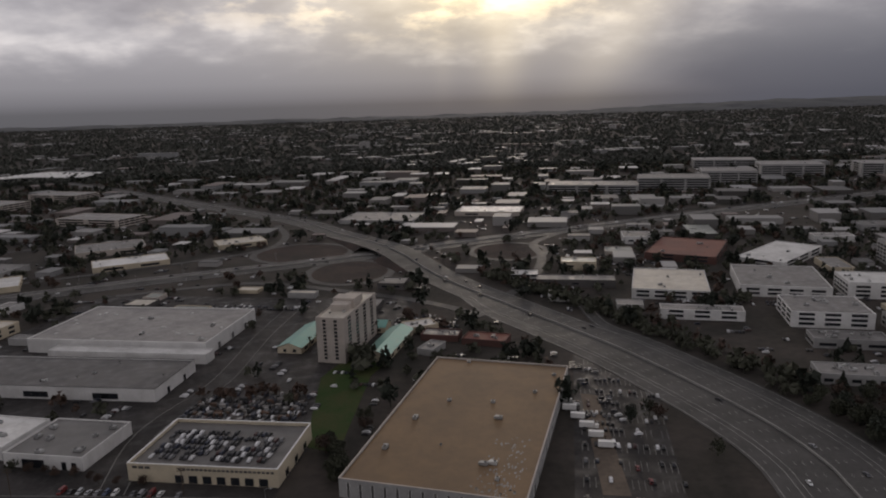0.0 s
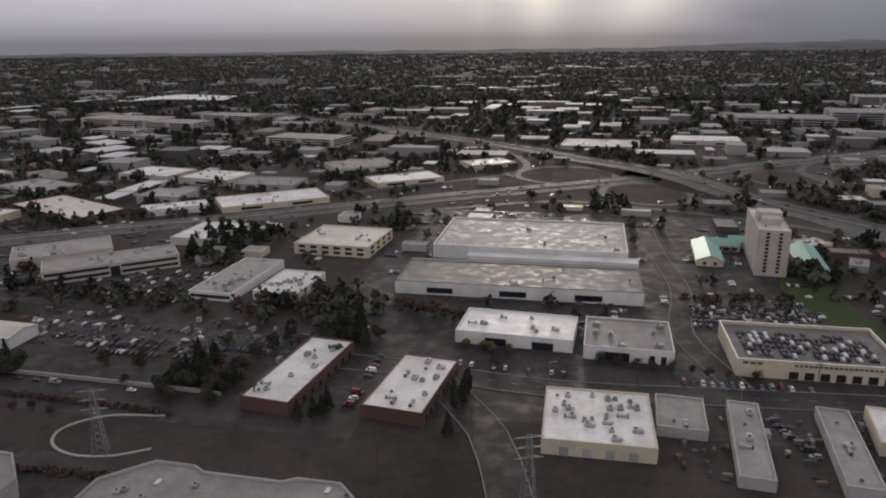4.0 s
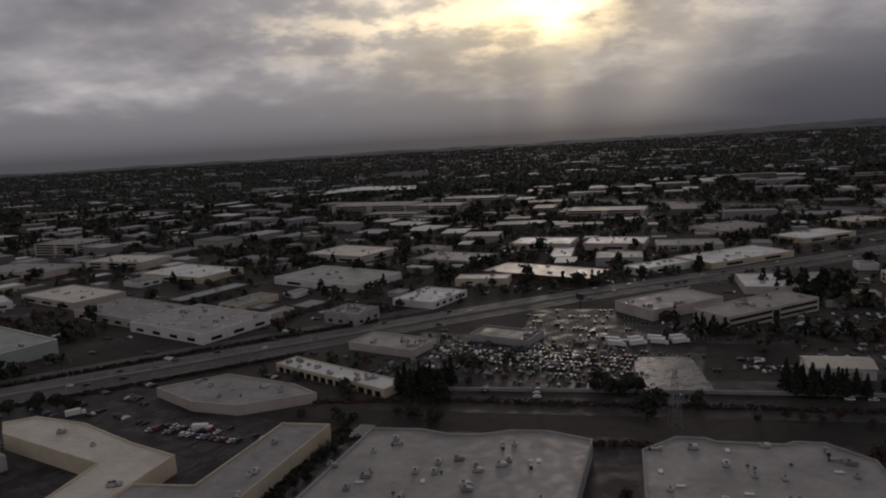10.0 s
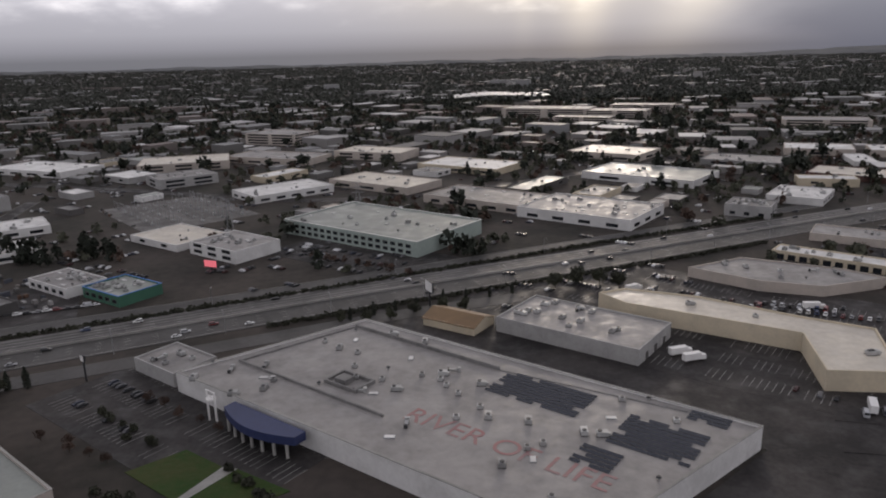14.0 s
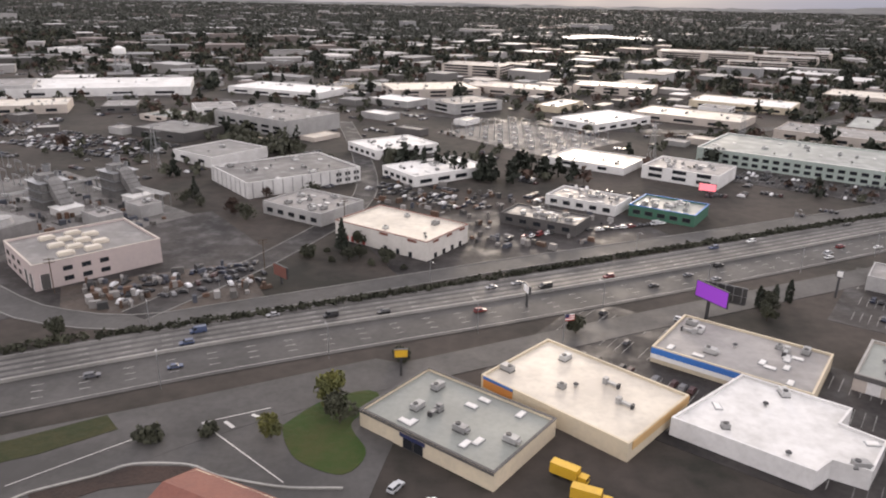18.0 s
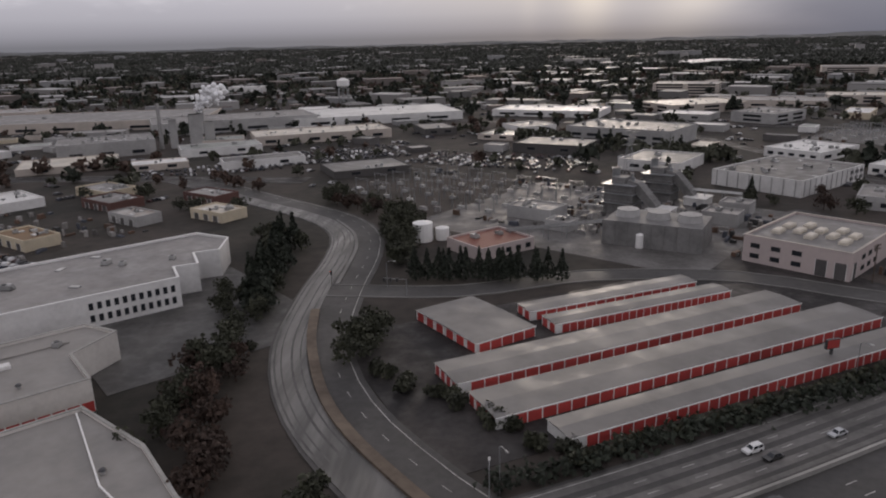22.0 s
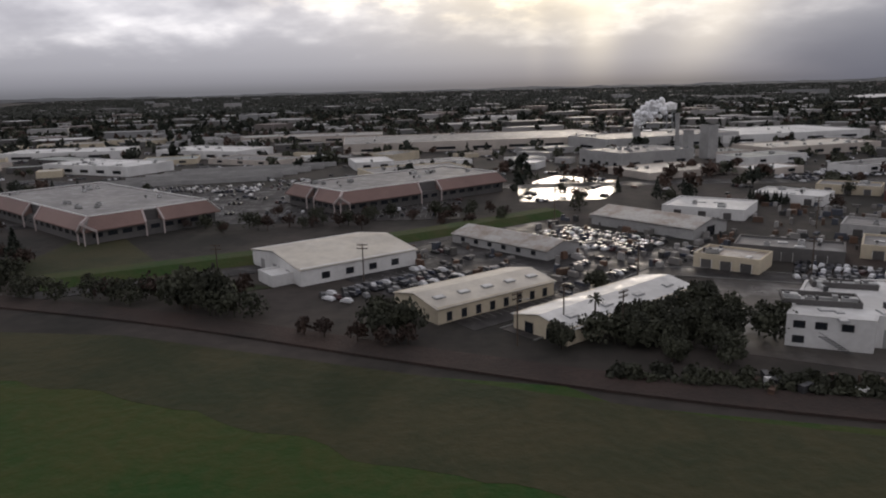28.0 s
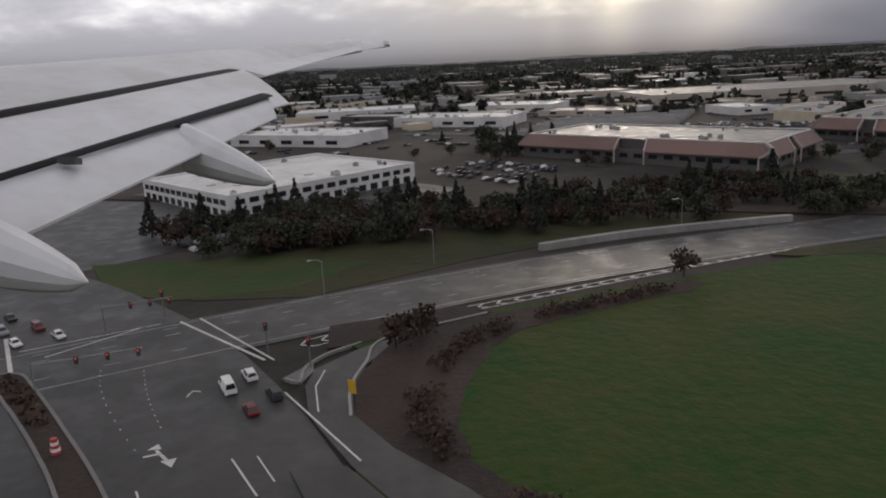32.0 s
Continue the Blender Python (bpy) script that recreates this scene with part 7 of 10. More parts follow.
# ---- signs, masts, poles ----
def billboard(x, y, turn, mat, h=5.0, w=4.2, tall=2.1, label="large advertising board on a steel post"):
    b = thing("billboard", label, "billboard", (x, y, 0), turn)
    g = Geo()
    g.beam((0, 0.2, 0), (0, 0.2, h), 0.22, n=8)
    g.beam((-w / 2, 0.2, h), (w / 2, 0.2, h), 0.12)
    part("post", g, DARK_STEEL, b)
    g = Geo()
    g.box(-w / 2 - 0.12, w / 2 + 0.12, 0.0, 0.4, h - 0.1, h + tall + 0.1)
    part("frame", g, DARK_STEEL, b)
    g = Geo()
    g.box(-w / 2, w / 2, -0.06, -0.004, h, h + tall)
    part("face", g, mat, b)


def glow(name, colour, strength):
    m = bpy.data.materials.new(name)
    m.use_nodes = True
    b = m.node_tree.nodes["Principled BSDF"]
    b.inputs["Base Color"].default_value = (*colour, 1)
    b.inputs["Emission Color"].default_value = (*colour, 1)
    b.inputs["Emission Strength"].default_value = strength
    return m


PURPLE, PINK = glow("purple_screen", (0.20, 0.035, 0.36), 0.22), glow("pink_screen", (0.75, 0.16, 0.19), 0.55)
vee = thing("billboard", "V-shaped advertising board lit purple on one face", "billboard", (-616.6, 102.9, 0), 0)
g = Geo()
g.beam((0, 0, 0), (0, 0, 4.2), 0.3, n=10)
g.beam((-1.7, 2.5, 4.1), (2.0, -3.0, 4.1), 0.14)
g.beam((-1.7, 2.5, 4.1), (5.6, -1.4, 4.1), 0.14)
part("post", g, DARK_STEEL, vee)
for nm, a, b, mat in (("screen", (-1.75, 2.5), (2.05, -3.3), PURPLE), ("board", (-1.5, 2.7), (5.8, -1.2), DARK_STEEL)):
    d = Vector((b[0] - a[0], b[1] - a[1])).normalized()
    o = Vector((d.y, -d.x))
    g = Geo()
    g.prism([(a[0], a[1]), (b[0], b[1]), (b[0] - o.x * 0.3, b[1] - o.y * 0.3), (a[0] - o.x * 0.3, a[1] - o.y * 0.3)], 4.0, 7.1)
    frame_part = part("panel_frame", g, DARK_STEEL, vee)
    g = Geo()
    if nm == "screen":
        p, q = Vector(a) + d * 0.15 + o * 0.03, Vector(b) - d * 0.15 + o * 0.03
        g.prism([(p.x, p.y), (q.x, q.y), (q.x - o.x * 0.026, q.y - o.y * 0.026), (p.x - o.x * 0.026, p.y - o.y * 0.026)], 4.15, 6.95)
        part("screen", g, PURPLE, vee, "lit purple screen")
    else:
        for k in range(6):
            p = Vector(a) + d * (0.5 + 1.4 * k) + o * 0.06
            g.beam((p.x, p.y, 4.0), (p.x, p.y, 7.1), 0.06, n=4)
        for z in (4.1, 5.5, 7.0):
            g.beam((a[0] + o.x * 0.08, a[1] + o.y * 0.08, z), (b[0] + o.x * 0.08, b[1] + o.y * 0.08, z), 0.05, n=4)
        part("strut", g, STEEL, vee, "grey steel struts of the open back")
billboard(-592, 191, -20, PINK, 1.4, 4.6, 2.0, label="low advertising screen lit pink")
billboard(-648, 106, -70, TRIM_WHITE, 3.0, 2.2, 1.4)
billboard(-523, 160, -60, TRIM_WHITE, 4.2, 3.8, 2.4)
billboard(-322, 262, -60, DARK_STEEL, 4.0, 3.8, 2.0)
billboard(-695, 112, -40, ROOF_TILE, 1.6, 4.2, 2.2, label="weathered red hoarding beside a storage hall")
billboard(-756, 70, 20, RED, 2.6, 1.8, 1.1, label="red storage sign on a thin post")
billboard(-588.5, 116.5, -30, TRIM_WHITE, 4.4, 1.0, 1.1)
billboard(-667.5, 79, 10, YELLOW, 3.2, 1.9, 1.1, label="yellow shop sign on a blue post")
flag = thing("flagpole", "tall pole with a red and white striped flag", "flag", (-642.4, 92.8, 0), 20)
g = Geo()
g.beam((0, 0, 0), (0, 0, 5.0), 0.06)
part("pole", g, STEEL, flag)
for k in range(6):
    g = Geo()
    g.box(0.05, 1.7, -0.02, 0.02, 3.7 + 0.19 * k, 3.7 + 0.19 * (k + 1))
    part("stripe", g, RED if k % 2 == 0 else TRIM_WHITE, flag)
g = Geo()
g.box(0.05, 0.75, -0.035, 0.035, 4.27, 4.84)
part("canton", g, NAVY, flag)


def lamp_post(x, y, turn=0.0, h=4.6):
    b = thing("street_lamp", "grey steel street lamp with a curved arm", "street lamp", (x, y, 0), turn, "street lamps")
    g = Geo()
    g.beam((0, 0, 0), (0, 0, h), 0.055, n=6)
    g.beam((0, 0, h), (0.5, 0, h + 0.25), 0.045)
    g.beam((0.5, 0, h + 0.25), (1.3, 0, h + 0.28), 0.04)
    part("post", g, STEEL, b)
    g = Geo()
    g.box(1.15, 1.65, -0.1, 0.1, h + 0.2, h + 0.32)
    part("head", g, UNIT, b)


def power_pole(x, y, turn, h=6.5):
    b = thing("power_pole", "dark wooden power pole with cross arms", "pole", (x, y, 0), turn, "power poles")
    g = Geo()
    g.beam((0, 0, 0), (0, 0, h), 0.1, n=6)
    part("post", g, WOOD, b)
    for z in (h - 0.3, h - 0.9):
        g = Geo()
        g.box(-0.9, 0.9, -0.06, 0.06, z, z + 0.12)
        for x0 in (-0.8, -0.4, 0.4, 0.8):
            g.cyl(x0, 0, z + 0.12, z + 0.3, 0.04, 6)
        part("cross_arm", g, WOOD, b)


for i, p in enumerate(hwy_line):
    if -900 < p.x < 0 and i % 4 == 0:
        nrm = sideways(hwy_line)[i]
        q = p - nrm * 10.8
        lamp_post(q.x, q.y, math.degrees(math.atan2(nrm.y, nrm.x)), 5.2)
        if i % 8 == 0:
            q = p + nrm * 10.8
            lamp_post(q.x, q.y, math.degrees(math.atan2(-nrm.y, -nrm.x)), 5.2)
for x, y, a in ((-1086.4, 55.3, 0), (-1080.8, 48.6, 30), (-800, 38, 90), (-829, 30, 0), (-819, 100, 0), (-640, 160, 0), (-704, 104, 0), (-1130, 66, 200), (-1165, 50, 200), (-1176, 36, 200), (-1010, 60, 0), (-120, 153, 0), (-80, 140, 0), (-40, 140, 0)):
    lamp_post(x, y, a)
for x, y, a in ((-156.8, 114, 0), (-153.8, 119.5, 0), (-139, 127, 70), (-400, 96, 0), (-428, 100, 0), (-1004, 60, 45), (-997, 57, 45), (-1010, 56, 45), (-990, 86, 0), (-962, 88, 0), (-940, 96, 0), (-925, 112, 0), (-905, 100, 0), (-945, 128, 0), (-1000, 140, 0),
                (-700, 118, 30), (-690, 150, 30), (-735, 103, 30), (-1060, 84, 0), (-1035, 84, 0), (-100, 150, 0), (-60, 147, 0)):
    power_pole(x, y, a, 7)


def pylon(x, y, h, turn=10):
    b = thing("pylon", "grey lattice power pylon", "pylon", (x, y, 0), turn)
    g = Geo()
    for sx in (-1, 1):
        for sy in (-1, 1):
            g.beam((1.3 * sx, 1.3 * sy, 0), (0.3 * sx, 0.3 * sy, h), 0.07)
    for k in range(9):
        z0, z1 = h * k / 9, h * (k + 1) / 9
        r0, r1 = 1.3 - 1.0 * k / 9, 1.3 - 1.0 * (k + 1) / 9
        for sx, sy, tx, ty in ((-1, -1, 1, -1), (1, -1, 1, 1), (1, 1, -1, 1), (-1, 1, -1, -1)):
            g.beam((r0 * sx, r0 * sy, z0), (r1 * tx, r1 * ty, z1), 0.035)
    part("lattice", g, STEEL, b)
    for z in (h * 0.72, h * 0.86, h):
        a = Geo()
        a.beam((-2.6, 0, z), (2.6, 0, z), 0.08)
        a.beam((-2.6, 0, z), (0, 0, z + 0.5), 0.04)
        a.beam((2.6, 0, z), (0, 0, z + 0.5), 0.04)
        part("cross_arm", a, STEEL, b)


for x, y in ((-212, 122), (-318, 148), (-130, 105), (-420, 92), (-600, 230), (-560, 262), (-760, 200)):
    pylon(x, y, 14)


def traffic_light(x, y, turn, arm=0.0):
    b = thing("traffic_light", "dark traffic light on a grey pole", "traffic light", (x, y, 0), turn, "traffic lights")
    g = Geo()
    g.beam((0, 0, 0), (0, 0, 2.9), 0.07, n=6)
    if arm:
        g.beam((0, 0, 2.8), (arm, 0, 3.1), 0.055)
    part("pole", g, STEEL, b)
    for k in range(3 if arm else 1):
        u = arm * (0.4 + 0.28 * k) if arm else 0
        h = Geo()
        h.box(u - 0.16, u + 0.16, -0.14, 0.14, 2.3 if not arm else 2.4, 3.1)
        ob = part("signal_head", h, DARK_STEEL, b)
        l = Geo()
        l.cyl(u, -0.16, 2.88, 2.98, 0.055, 8)
        part("red_lens", l, glow("red_lens", (0.9, 0.05, 0.03), 0.8) if k == 0 and "red_lens" not in bpy.data.materials else bpy.data.materials["red_lens"], ob)


for x, y, a, arm in ((-1197, 26, 20, 7), (-1177.3, 20.7, 0, 0), (-1194.7, 11.6, 20, 9), (-1193, 31, 0, 0), (-1172, 17, 0, 0), (-829, 100, 0, 0), (-815, 96, 180, 4)):
    traffic_light(x, y, a, arm)

# painted chevrons, stop lines and arrows at the crossing
def painted(name, label, faces):
    g = Geo()
    for f in faces:
        g.face(f)
    tagged(part(name, g, PAINT_LINE), label, "road marking", kind="structure")


def bar(ax, ay, bx, by, w=0.25, z=0.15):
    d = Vector((bx - ax, by - ay)).normalized()
    n = Vector((-d.y, d.x)) * (w / 2)
    return [(ax - n.x, ay - n.y, z), (bx - n.x, by - n.y, z), (bx + n.x, by + n.y, z), (ax + n.x, ay + n.y, z)]


line = smooth_line([(-1175, 20.6), (-1164, 28.2), (-1149, 37.0), (-1132, 46.8), (-1117, 54.5)], 2)
ns = sideways(line)
faces = []
for i in range(1, len(line) - 1):
    w = 1.9 * max(0.15, 1 - i / len(line))
    p, n = line[i], ns[i]
    d = (line[i + 1] - line[i]).normalized()
    a, b, c = p + n * 0.2, p + n * (0.2 + w / 2) - d * 0.9, p + n * (0.2 + w)
    if i % 1 == 0:
        faces += [bar(a.x, a.y, b.x, b.y, 0.2), bar(b.x, b.y, c.x, c.y, 0.2)]
    q = line[i + 1]
    faces += [bar((p + n * (0.2 + w)).x, (p + n * (0.2 + w)).y, (q + ns[i + 1] * (0.2 + w)).x, (q + ns[i + 1] * (0.2 + w)).y, 0.14), bar((p + n * 0.1).x, (p + n * 0.1).y, (q + ns[i + 1] * 0.1).x, (q + ns[i + 1] * 0.1).y, 0.14)]
faces += [bar(-1200, 15.5, -1207, 24, 0.4), bar(-1173.2, 2, -1169.8, -2.2, 0.14), bar(-1178, -2, -1172, -10, 0.14), bar(-1172.7, 11.9, -1164, 1.8, 0.16, 0.29), bar(-1170.5, 16.3, -1170.4, 13, 0.12, 0.29), bar(-1170.4, 13, -1168.9, 8.6, 0.12, 0.29), bar(-1190.1, 28.8, -1176.9, 18.7, 0.3), bar(-1188.3, 29.8, -1176, 18.7, 0.22), bar(-1199.3, 19.3, -1193.2, 27.5, 0.2), bar(-1203, 20.6, -1192, 28.2, 0.16), bar(-1171.5, 2.4, -1169.2, -0.6, 0.12), bar(-1180.9, 11.2, -1180.9, 12.3, 0.14), bar(-1180.9, 12.3, -1180.1, 12.2, 0.14)]
for a, b, c in (((-1191.6, 16.2), (-1189, 11), (-1180.8, 2.9)), ((-1187.4, 16.2), (-1184.6, 11.2), (-1180.6, 6.2))):
    for k in range(12):
        t = k / 11
        x, y = ((1 - t) ** 2 * a[0] + 2 * t * (1 - t) * b[0] + t * t * c[0]), ((1 - t) ** 2 * a[1] + 2 * t * (1 - t) * b[1] + t * t * c[1])
        faces.append(bar(x - 0.09, y + 0.09, x + 0.09, y - 0.09, 0.07))
painted("road_marking", "white chevrons, stop lines and edge lines at a crossing", faces)
painted("road_arrow", "white painted turn arrow", [bar(-1179.2, 2.9, -1177.7, 1.6, 0.25), [(-1179.9, 2.9, 0.15), (-1178.9, 3.1, 0.15), (-1179.5, 3.8, 0.15)], [(-1178.2, 1.5, 0.15), (-1177.0, 0.8, 0.15), (-1177.2, 2.0, 0.15)], bar(-1179.7, 2.0, -1178.6, 2.5, 0.22)])
for k in range(4):
    painted("road_arrow", "row of short white bars before a crossing", [bar(-1146 + 0.9 * k, 54 + 0.5 * k, -1144.6 + 0.9 * k, 53.2 + 0.5 * k, 0.3)])
isl = thing("traffic_island", "raised corner island with a pale kerb", "island", (-1173.5, 15.5, 0), 0, kind="structure")
g = Geo()
g.prism([(-0.4, -0.9), (1.6, -1.7), (2.0, 0.6), (1.4, 2.6)], 0.05, 0.22)
part("kerb", g, KERB, isl)
wallg = Geo()
strip(wallg, smooth_line([(-1151, 56), (-1138, 62.5), (-1122, 68), (-1113, 70.5)], 3), 0.5, -0.5, 0, 1.0)
tagged(part("retaining_wall", wallg, CONCRETE), "low pale concrete wall along the boulevard", "wall", kind="structure")
verge = patch("lawn", "dull green verge beside the boulevard", [(-1192, 36), (-1178, 37), (-1160, 52), (-1140, 65), (-1118, 72), (-1110, 80), (-1140, 82), (-1175, 66), (-1203, 46)], DRY_GRASS, 0.08)
patch("lawn", "strip of rough grass along the railway", [(-1105, 88), (-1060, 76), (-1050, 82), (-1075, 95), (-1100, 125), (-1108, 120)], DRY_GRASS, 0.08)
edge_in = smooth_line([(-1122, 51), (-1108, 50), (-1098, 42), (-1085, 42), (-1076, 44), (-1050, 38), (-1020, 26), (-990, 18), (-940, 6)], 2.5)
edge_out = [(-940, 25), (-990, 36), (-1022, 46), (-1063, 58), (-1100, 60), (-1118, 54)]
patch("lawn", "rough brown grass at the edge of the field", [(p.x, p.y + 1.6 * noise.noise((p.x * 0.15, 2.0, 0)) + 0.8 * noise.noise((p.x * 0.5, 5.0, 0))) for p in edge_in] + edge_out, DRY_GRASS, 0.264)
patch("bed", "dark bare soil with brown scrub", [(-1096 + (9 + 1.2 * math.sin(3 * a)) * math.cos(a), 45 + (3.6 + 0.6 * math.sin(5 * a)) * math.sin(a)) for a in [k * math.pi / 14 for k in range(28)]], MULCH, 0.275)
bank_g = Geo()
bl = smooth_line([(-1092, 84), (-1070, 97), (-1045, 112), (-1020, 132), (-1000, 150)], 4)
bn = sideways(bl)
for p, n2 in zip(bl, bn):
    bank_g.v += [(p.x + n2.x * o, p.y + n2.y * o, z) for o, z in ((-5, 0), (-2, 1.2), (2, 1.3), (6, 0))]
for i in range(len(bl) - 1):
    for q in range(3):
        bank_g.f.append((4 * i + q, 4 * i + q + 1, 4 * i + 5 + q, 4 * i + 4 + q)[::-1])
        bank_g.k.append(0)
tagged(part("grass_bank", bank_g, GRASS), "long low green bank beside a lane", "bank", kind="structure")
soil = [(-1167, 17.5), (-1167.2, 13), (-1166, 8.2), (-1162, 3.5), (-1156.5, -1), (-1150, -8), (-1144, -14), (-1142, -12), (-1148, -5), (-1155.5, 0.8), (-1157.2, 5), (-1158, 10), (-1156.6, 18.7), (-1153.5, 25.5), (-1144, 32), (-1134, 38), (-1134, 41), (-1144, 36), (-1156, 30.5), (-1165, 24)]
soil = smooth_line(soil + soil[:1], 1.2)[:-1]
patch("bed", "dark bare soil beside the crossing", [(p.x + 0.5 * noise.noise((p.x * 0.5, p.y * 0.5, 0)), p.y + 0.5 * noise.noise((p.x * 0.5, p.y * 0.5, 4))) for p in soil], MULCH, 0.272)
patch("slip_lane", "wet slip lane with a kerb at the crossing", [(-1165, 24.5), (-1168.5, 21), (-1171.5, 16.5), (-1171.3, 13), (-1169.5, 8), (-1164.5, 1.2), (-1157, -7), (-1144, -20), (-1140, -18), (-1150, -8), (-1156.5, -1), (-1162, 3.5), (-1166, 8.2), (-1167.2, 13), (-1167, 17.5)], WET_ROAD, 0.279, "road")
kg = Geo()
strip(kg, smooth_line([(-1168.7, 22.7), (-1171.3, 20), (-1172.5, 16.9), (-1172.1, 14), (-1173.6, 14.6)], 0.8), 0.12, -0.12, 0, 0.3)
strip(kg, smooth_line([(-1157, 30.6), (-1166.4, 23.8), (-1167.2, 18), (-1167.4, 13), (-1166.2, 8)], 0.8), 0.12, -0.12, 0, 0.36)
tagged(part("kerb", kg, CONCRETE), "pale curving kerb of a slip lane", "kerb", kind="structure")
patch("bed", "dark bare soil behind the kerb of a slip lane", [(-1171.6, 21.2), (-1168.6, 22.4), (-1165.4, 24.4), (-1156, 30.8), (-1160, 33), (-1173, 27)], MULCH, 0.268)
patch("slip_lane", "wet apron between a slip lane and an avenue", [(-1164.8, 1.2), (-1168.5, 0.5), (-1160, -13), (-1150, -26), (-1144, -20), (-1157, -7)], WET_ROAD, 0.266, "road")
patch("carriageway", "wet opposite carriageway beyond a planted median", [(-1204, 18), (-1216, 8), (-1206, -2), (-1194, -14), (-1180, -30), (-1168, -22), (-1178, -8), (-1188.5, 2.7), (-1198, 11.6)], WET_ROAD, 0.088, "road")
median_rim = smooth_line([(-1201.5, 15.2), (-1199, 15.4), (-1195.7, 12.7), (-1188.5, 6), (-1180, -2.4), (-1172, -12), (-1174, -13.5), (-1182.9, -3), (-1188.5, 2.7), (-1193.8, 7.6), (-1198.1, 11.4), (-1201.5, 15.2)], 0.8)
patch("median", "reddish-brown planted strip between carriageways", [(p.x, p.y) for p in median_rim[:-1]][::-1], MULCH, 0.2)
mk = Geo()
strip(mk, median_rim, 0.14, -0.14, 0, 0.26)
tagged(part("kerb", mk, KERB), "pale kerb round a planted median", "kerb", kind="structure")
hedge("low reddish-brown plants on a median", [(-1199, 13.6), (-1195, 10.4), (-1190.5, 6.2)], 0.5, LEAF_BROWN, 81, 0.7)
barrel = thing("traffic_barrel", "red and white plastic traffic barrel on a median", "barrel", (-1186.4, 2.2, 0.2))
for k in range(5):
    g = Geo()
    g.cyl(0, 0, 0.24 * k, 0.24 * k + 0.24, 0.36 - 0.03 * k, 14)
    part("band", g, RED if k % 2 == 0 else TRIM_WHITE, barrel)
warning = thing("road_sign", "yellow sign panel on a dark post beside a kerb", "sign", (-1166.2, 9.3, 0.27), -20)
g = Geo()
g.beam((0, 0, 0), (0, 0, 2.4), 0.06, n=8)
part("post", g, DARK_STEEL, warning)
g = Geo()
g.box(-0.34, 0.34, -0.12, -0.07, 1.3, 2.4)
part("panel", g, YELLOW, warning)
tank_pad = patch("pond", "shallow water standing beside bare trees", [(-1008, 168), (-984, 172), (-977, 192), (-974, 210), (-994, 226), (-1008, 200)], WATER, 0.09, "water")
for k in range(6):
    building("long carport with a pale flat roof", -1128 + 3 * k, 214 + 9 * k, 62, 3.2, 20, 1.7, ROOF_GREY, WALL_GREY, name="carport", category="carport", group="office carports")

patch("lawn", "grass island with a tree beside a shop", [(p.x, p.y) for p in smooth_line([(-681.4, 64.6), (-679.6, 60.5), (-676.9, 57.3), (-671.5, 55.5), (-669.5, 60), (-672.5, 66), (-669.5, 71.5), (-671.5, 74.5), (-677.5, 71), (-681.4, 64.6)], 1.0)[:-1]], GRASS, 0.12)
patch("verge", "worn asphalt apron between a highway and a frontage road", [(-745, 24), (-706, 22), (-668, 50), (-664, 82), (-672, 84), (-700, 68), (-735, 49), (-760, 34)][::-1], ROADWAY, 0.06)
patch("verge", "patchy green verge beside the highway", [(-740, 40), (-730, 44), (-709, 56), (-702, 62), (-705, 65), (-714, 58.5), (-733, 49)], DRY_GRASS, 0.11)
patch("verge", "dark planting behind a curved kerb", [(-705.7, 48.9), (-699.9, 52.4), (-696.7, 54.8), (-690.1, 55.3), (-685.8, 53.6), (-688, 51.2), (-692, 52.3), (-698, 50.5), (-703, 46.5)], MULCH, 0.13)
kj = Geo()
strip(kj, smooth_line([(-707, 47.5), (-705.7, 49.2), (-699.9, 52.7), (-696.7, 55.1), (-690.1, 55.6), (-685.8, 53.9), (-678, 52.6), (-671, 53)], 1.0), 0.16, -0.16, 0, 0.24)
tagged(part("kerb", kj, CONCRETE), "pale curving kerb at a side road", "kerb", kind="structure")
painted("lane_marking", "white lane lines of a side road", [bar(-691.9, 64.3, -678, 53.4, 0.16, 0.14), bar(-691.9, 64.3, -684, 68.7, 0.16, 0.14), bar(-709, 50, -699, 60, 0.14, 0.14), bar(-689, 64.9, -687.4, 63.6, 0.5, 0.14), bar(-686, 66.8, -684.6, 66.2, 0.5, 0.14)])
gable("small restaurant under a red tiled roof", -684, 46.5, 12, 9, -22, 1.7, 2.9, ROOF_TILE, WALL_CREAM, name="restaurant", rows=[("n", 3, 1.4, 1.0, 0.5, 0.1, 0.9, D)])

# banks, walls and wet ground of the creekside yards
cw = Geo()
strip(cw, smooth_line([(-400, 182), (-368, 178.5), (-283, 164.6), (-206, 148.7), (-196, 146)], 6), 0.2, -0.2, 0, 1.0)
tagged(part("yard_wall", cw, CONCRETE), "long pale concrete wall along the creek yards", "wall", kind="structure")
SHEEN = material("wet_concrete", (0.10, 0.096, 0.09), (0.05, 0.048, 0.046), 0.42, big=0.10, fine=0.5, wet=0.34, spec=0.5)
patch("lot", "shining wet concrete apron in a lorry yard", [(-320.5, 171), (-302, 168), (-299.5, 198), (-315.5, 200.5)], SHEEN, 0.085)
patch("path", "pale wet alley between halls", [(-391, 158), (-387, 157), (-400, 112), (-405, 112)], SHEEN, 0.085, "path")
lk = Geo()
strip(lk, smooth_line([(-205, 137), (-218, 137), (-225, 132), (-224, 126), (-218, 122), (-210, 121.5), (-203, 124)], 1.5), 0.3, -0.3, 0, 0.25)
tagged(part("kerb", lk, CONCRETE), "pale curved kerb of a turning circle", "kerb", kind="structure")
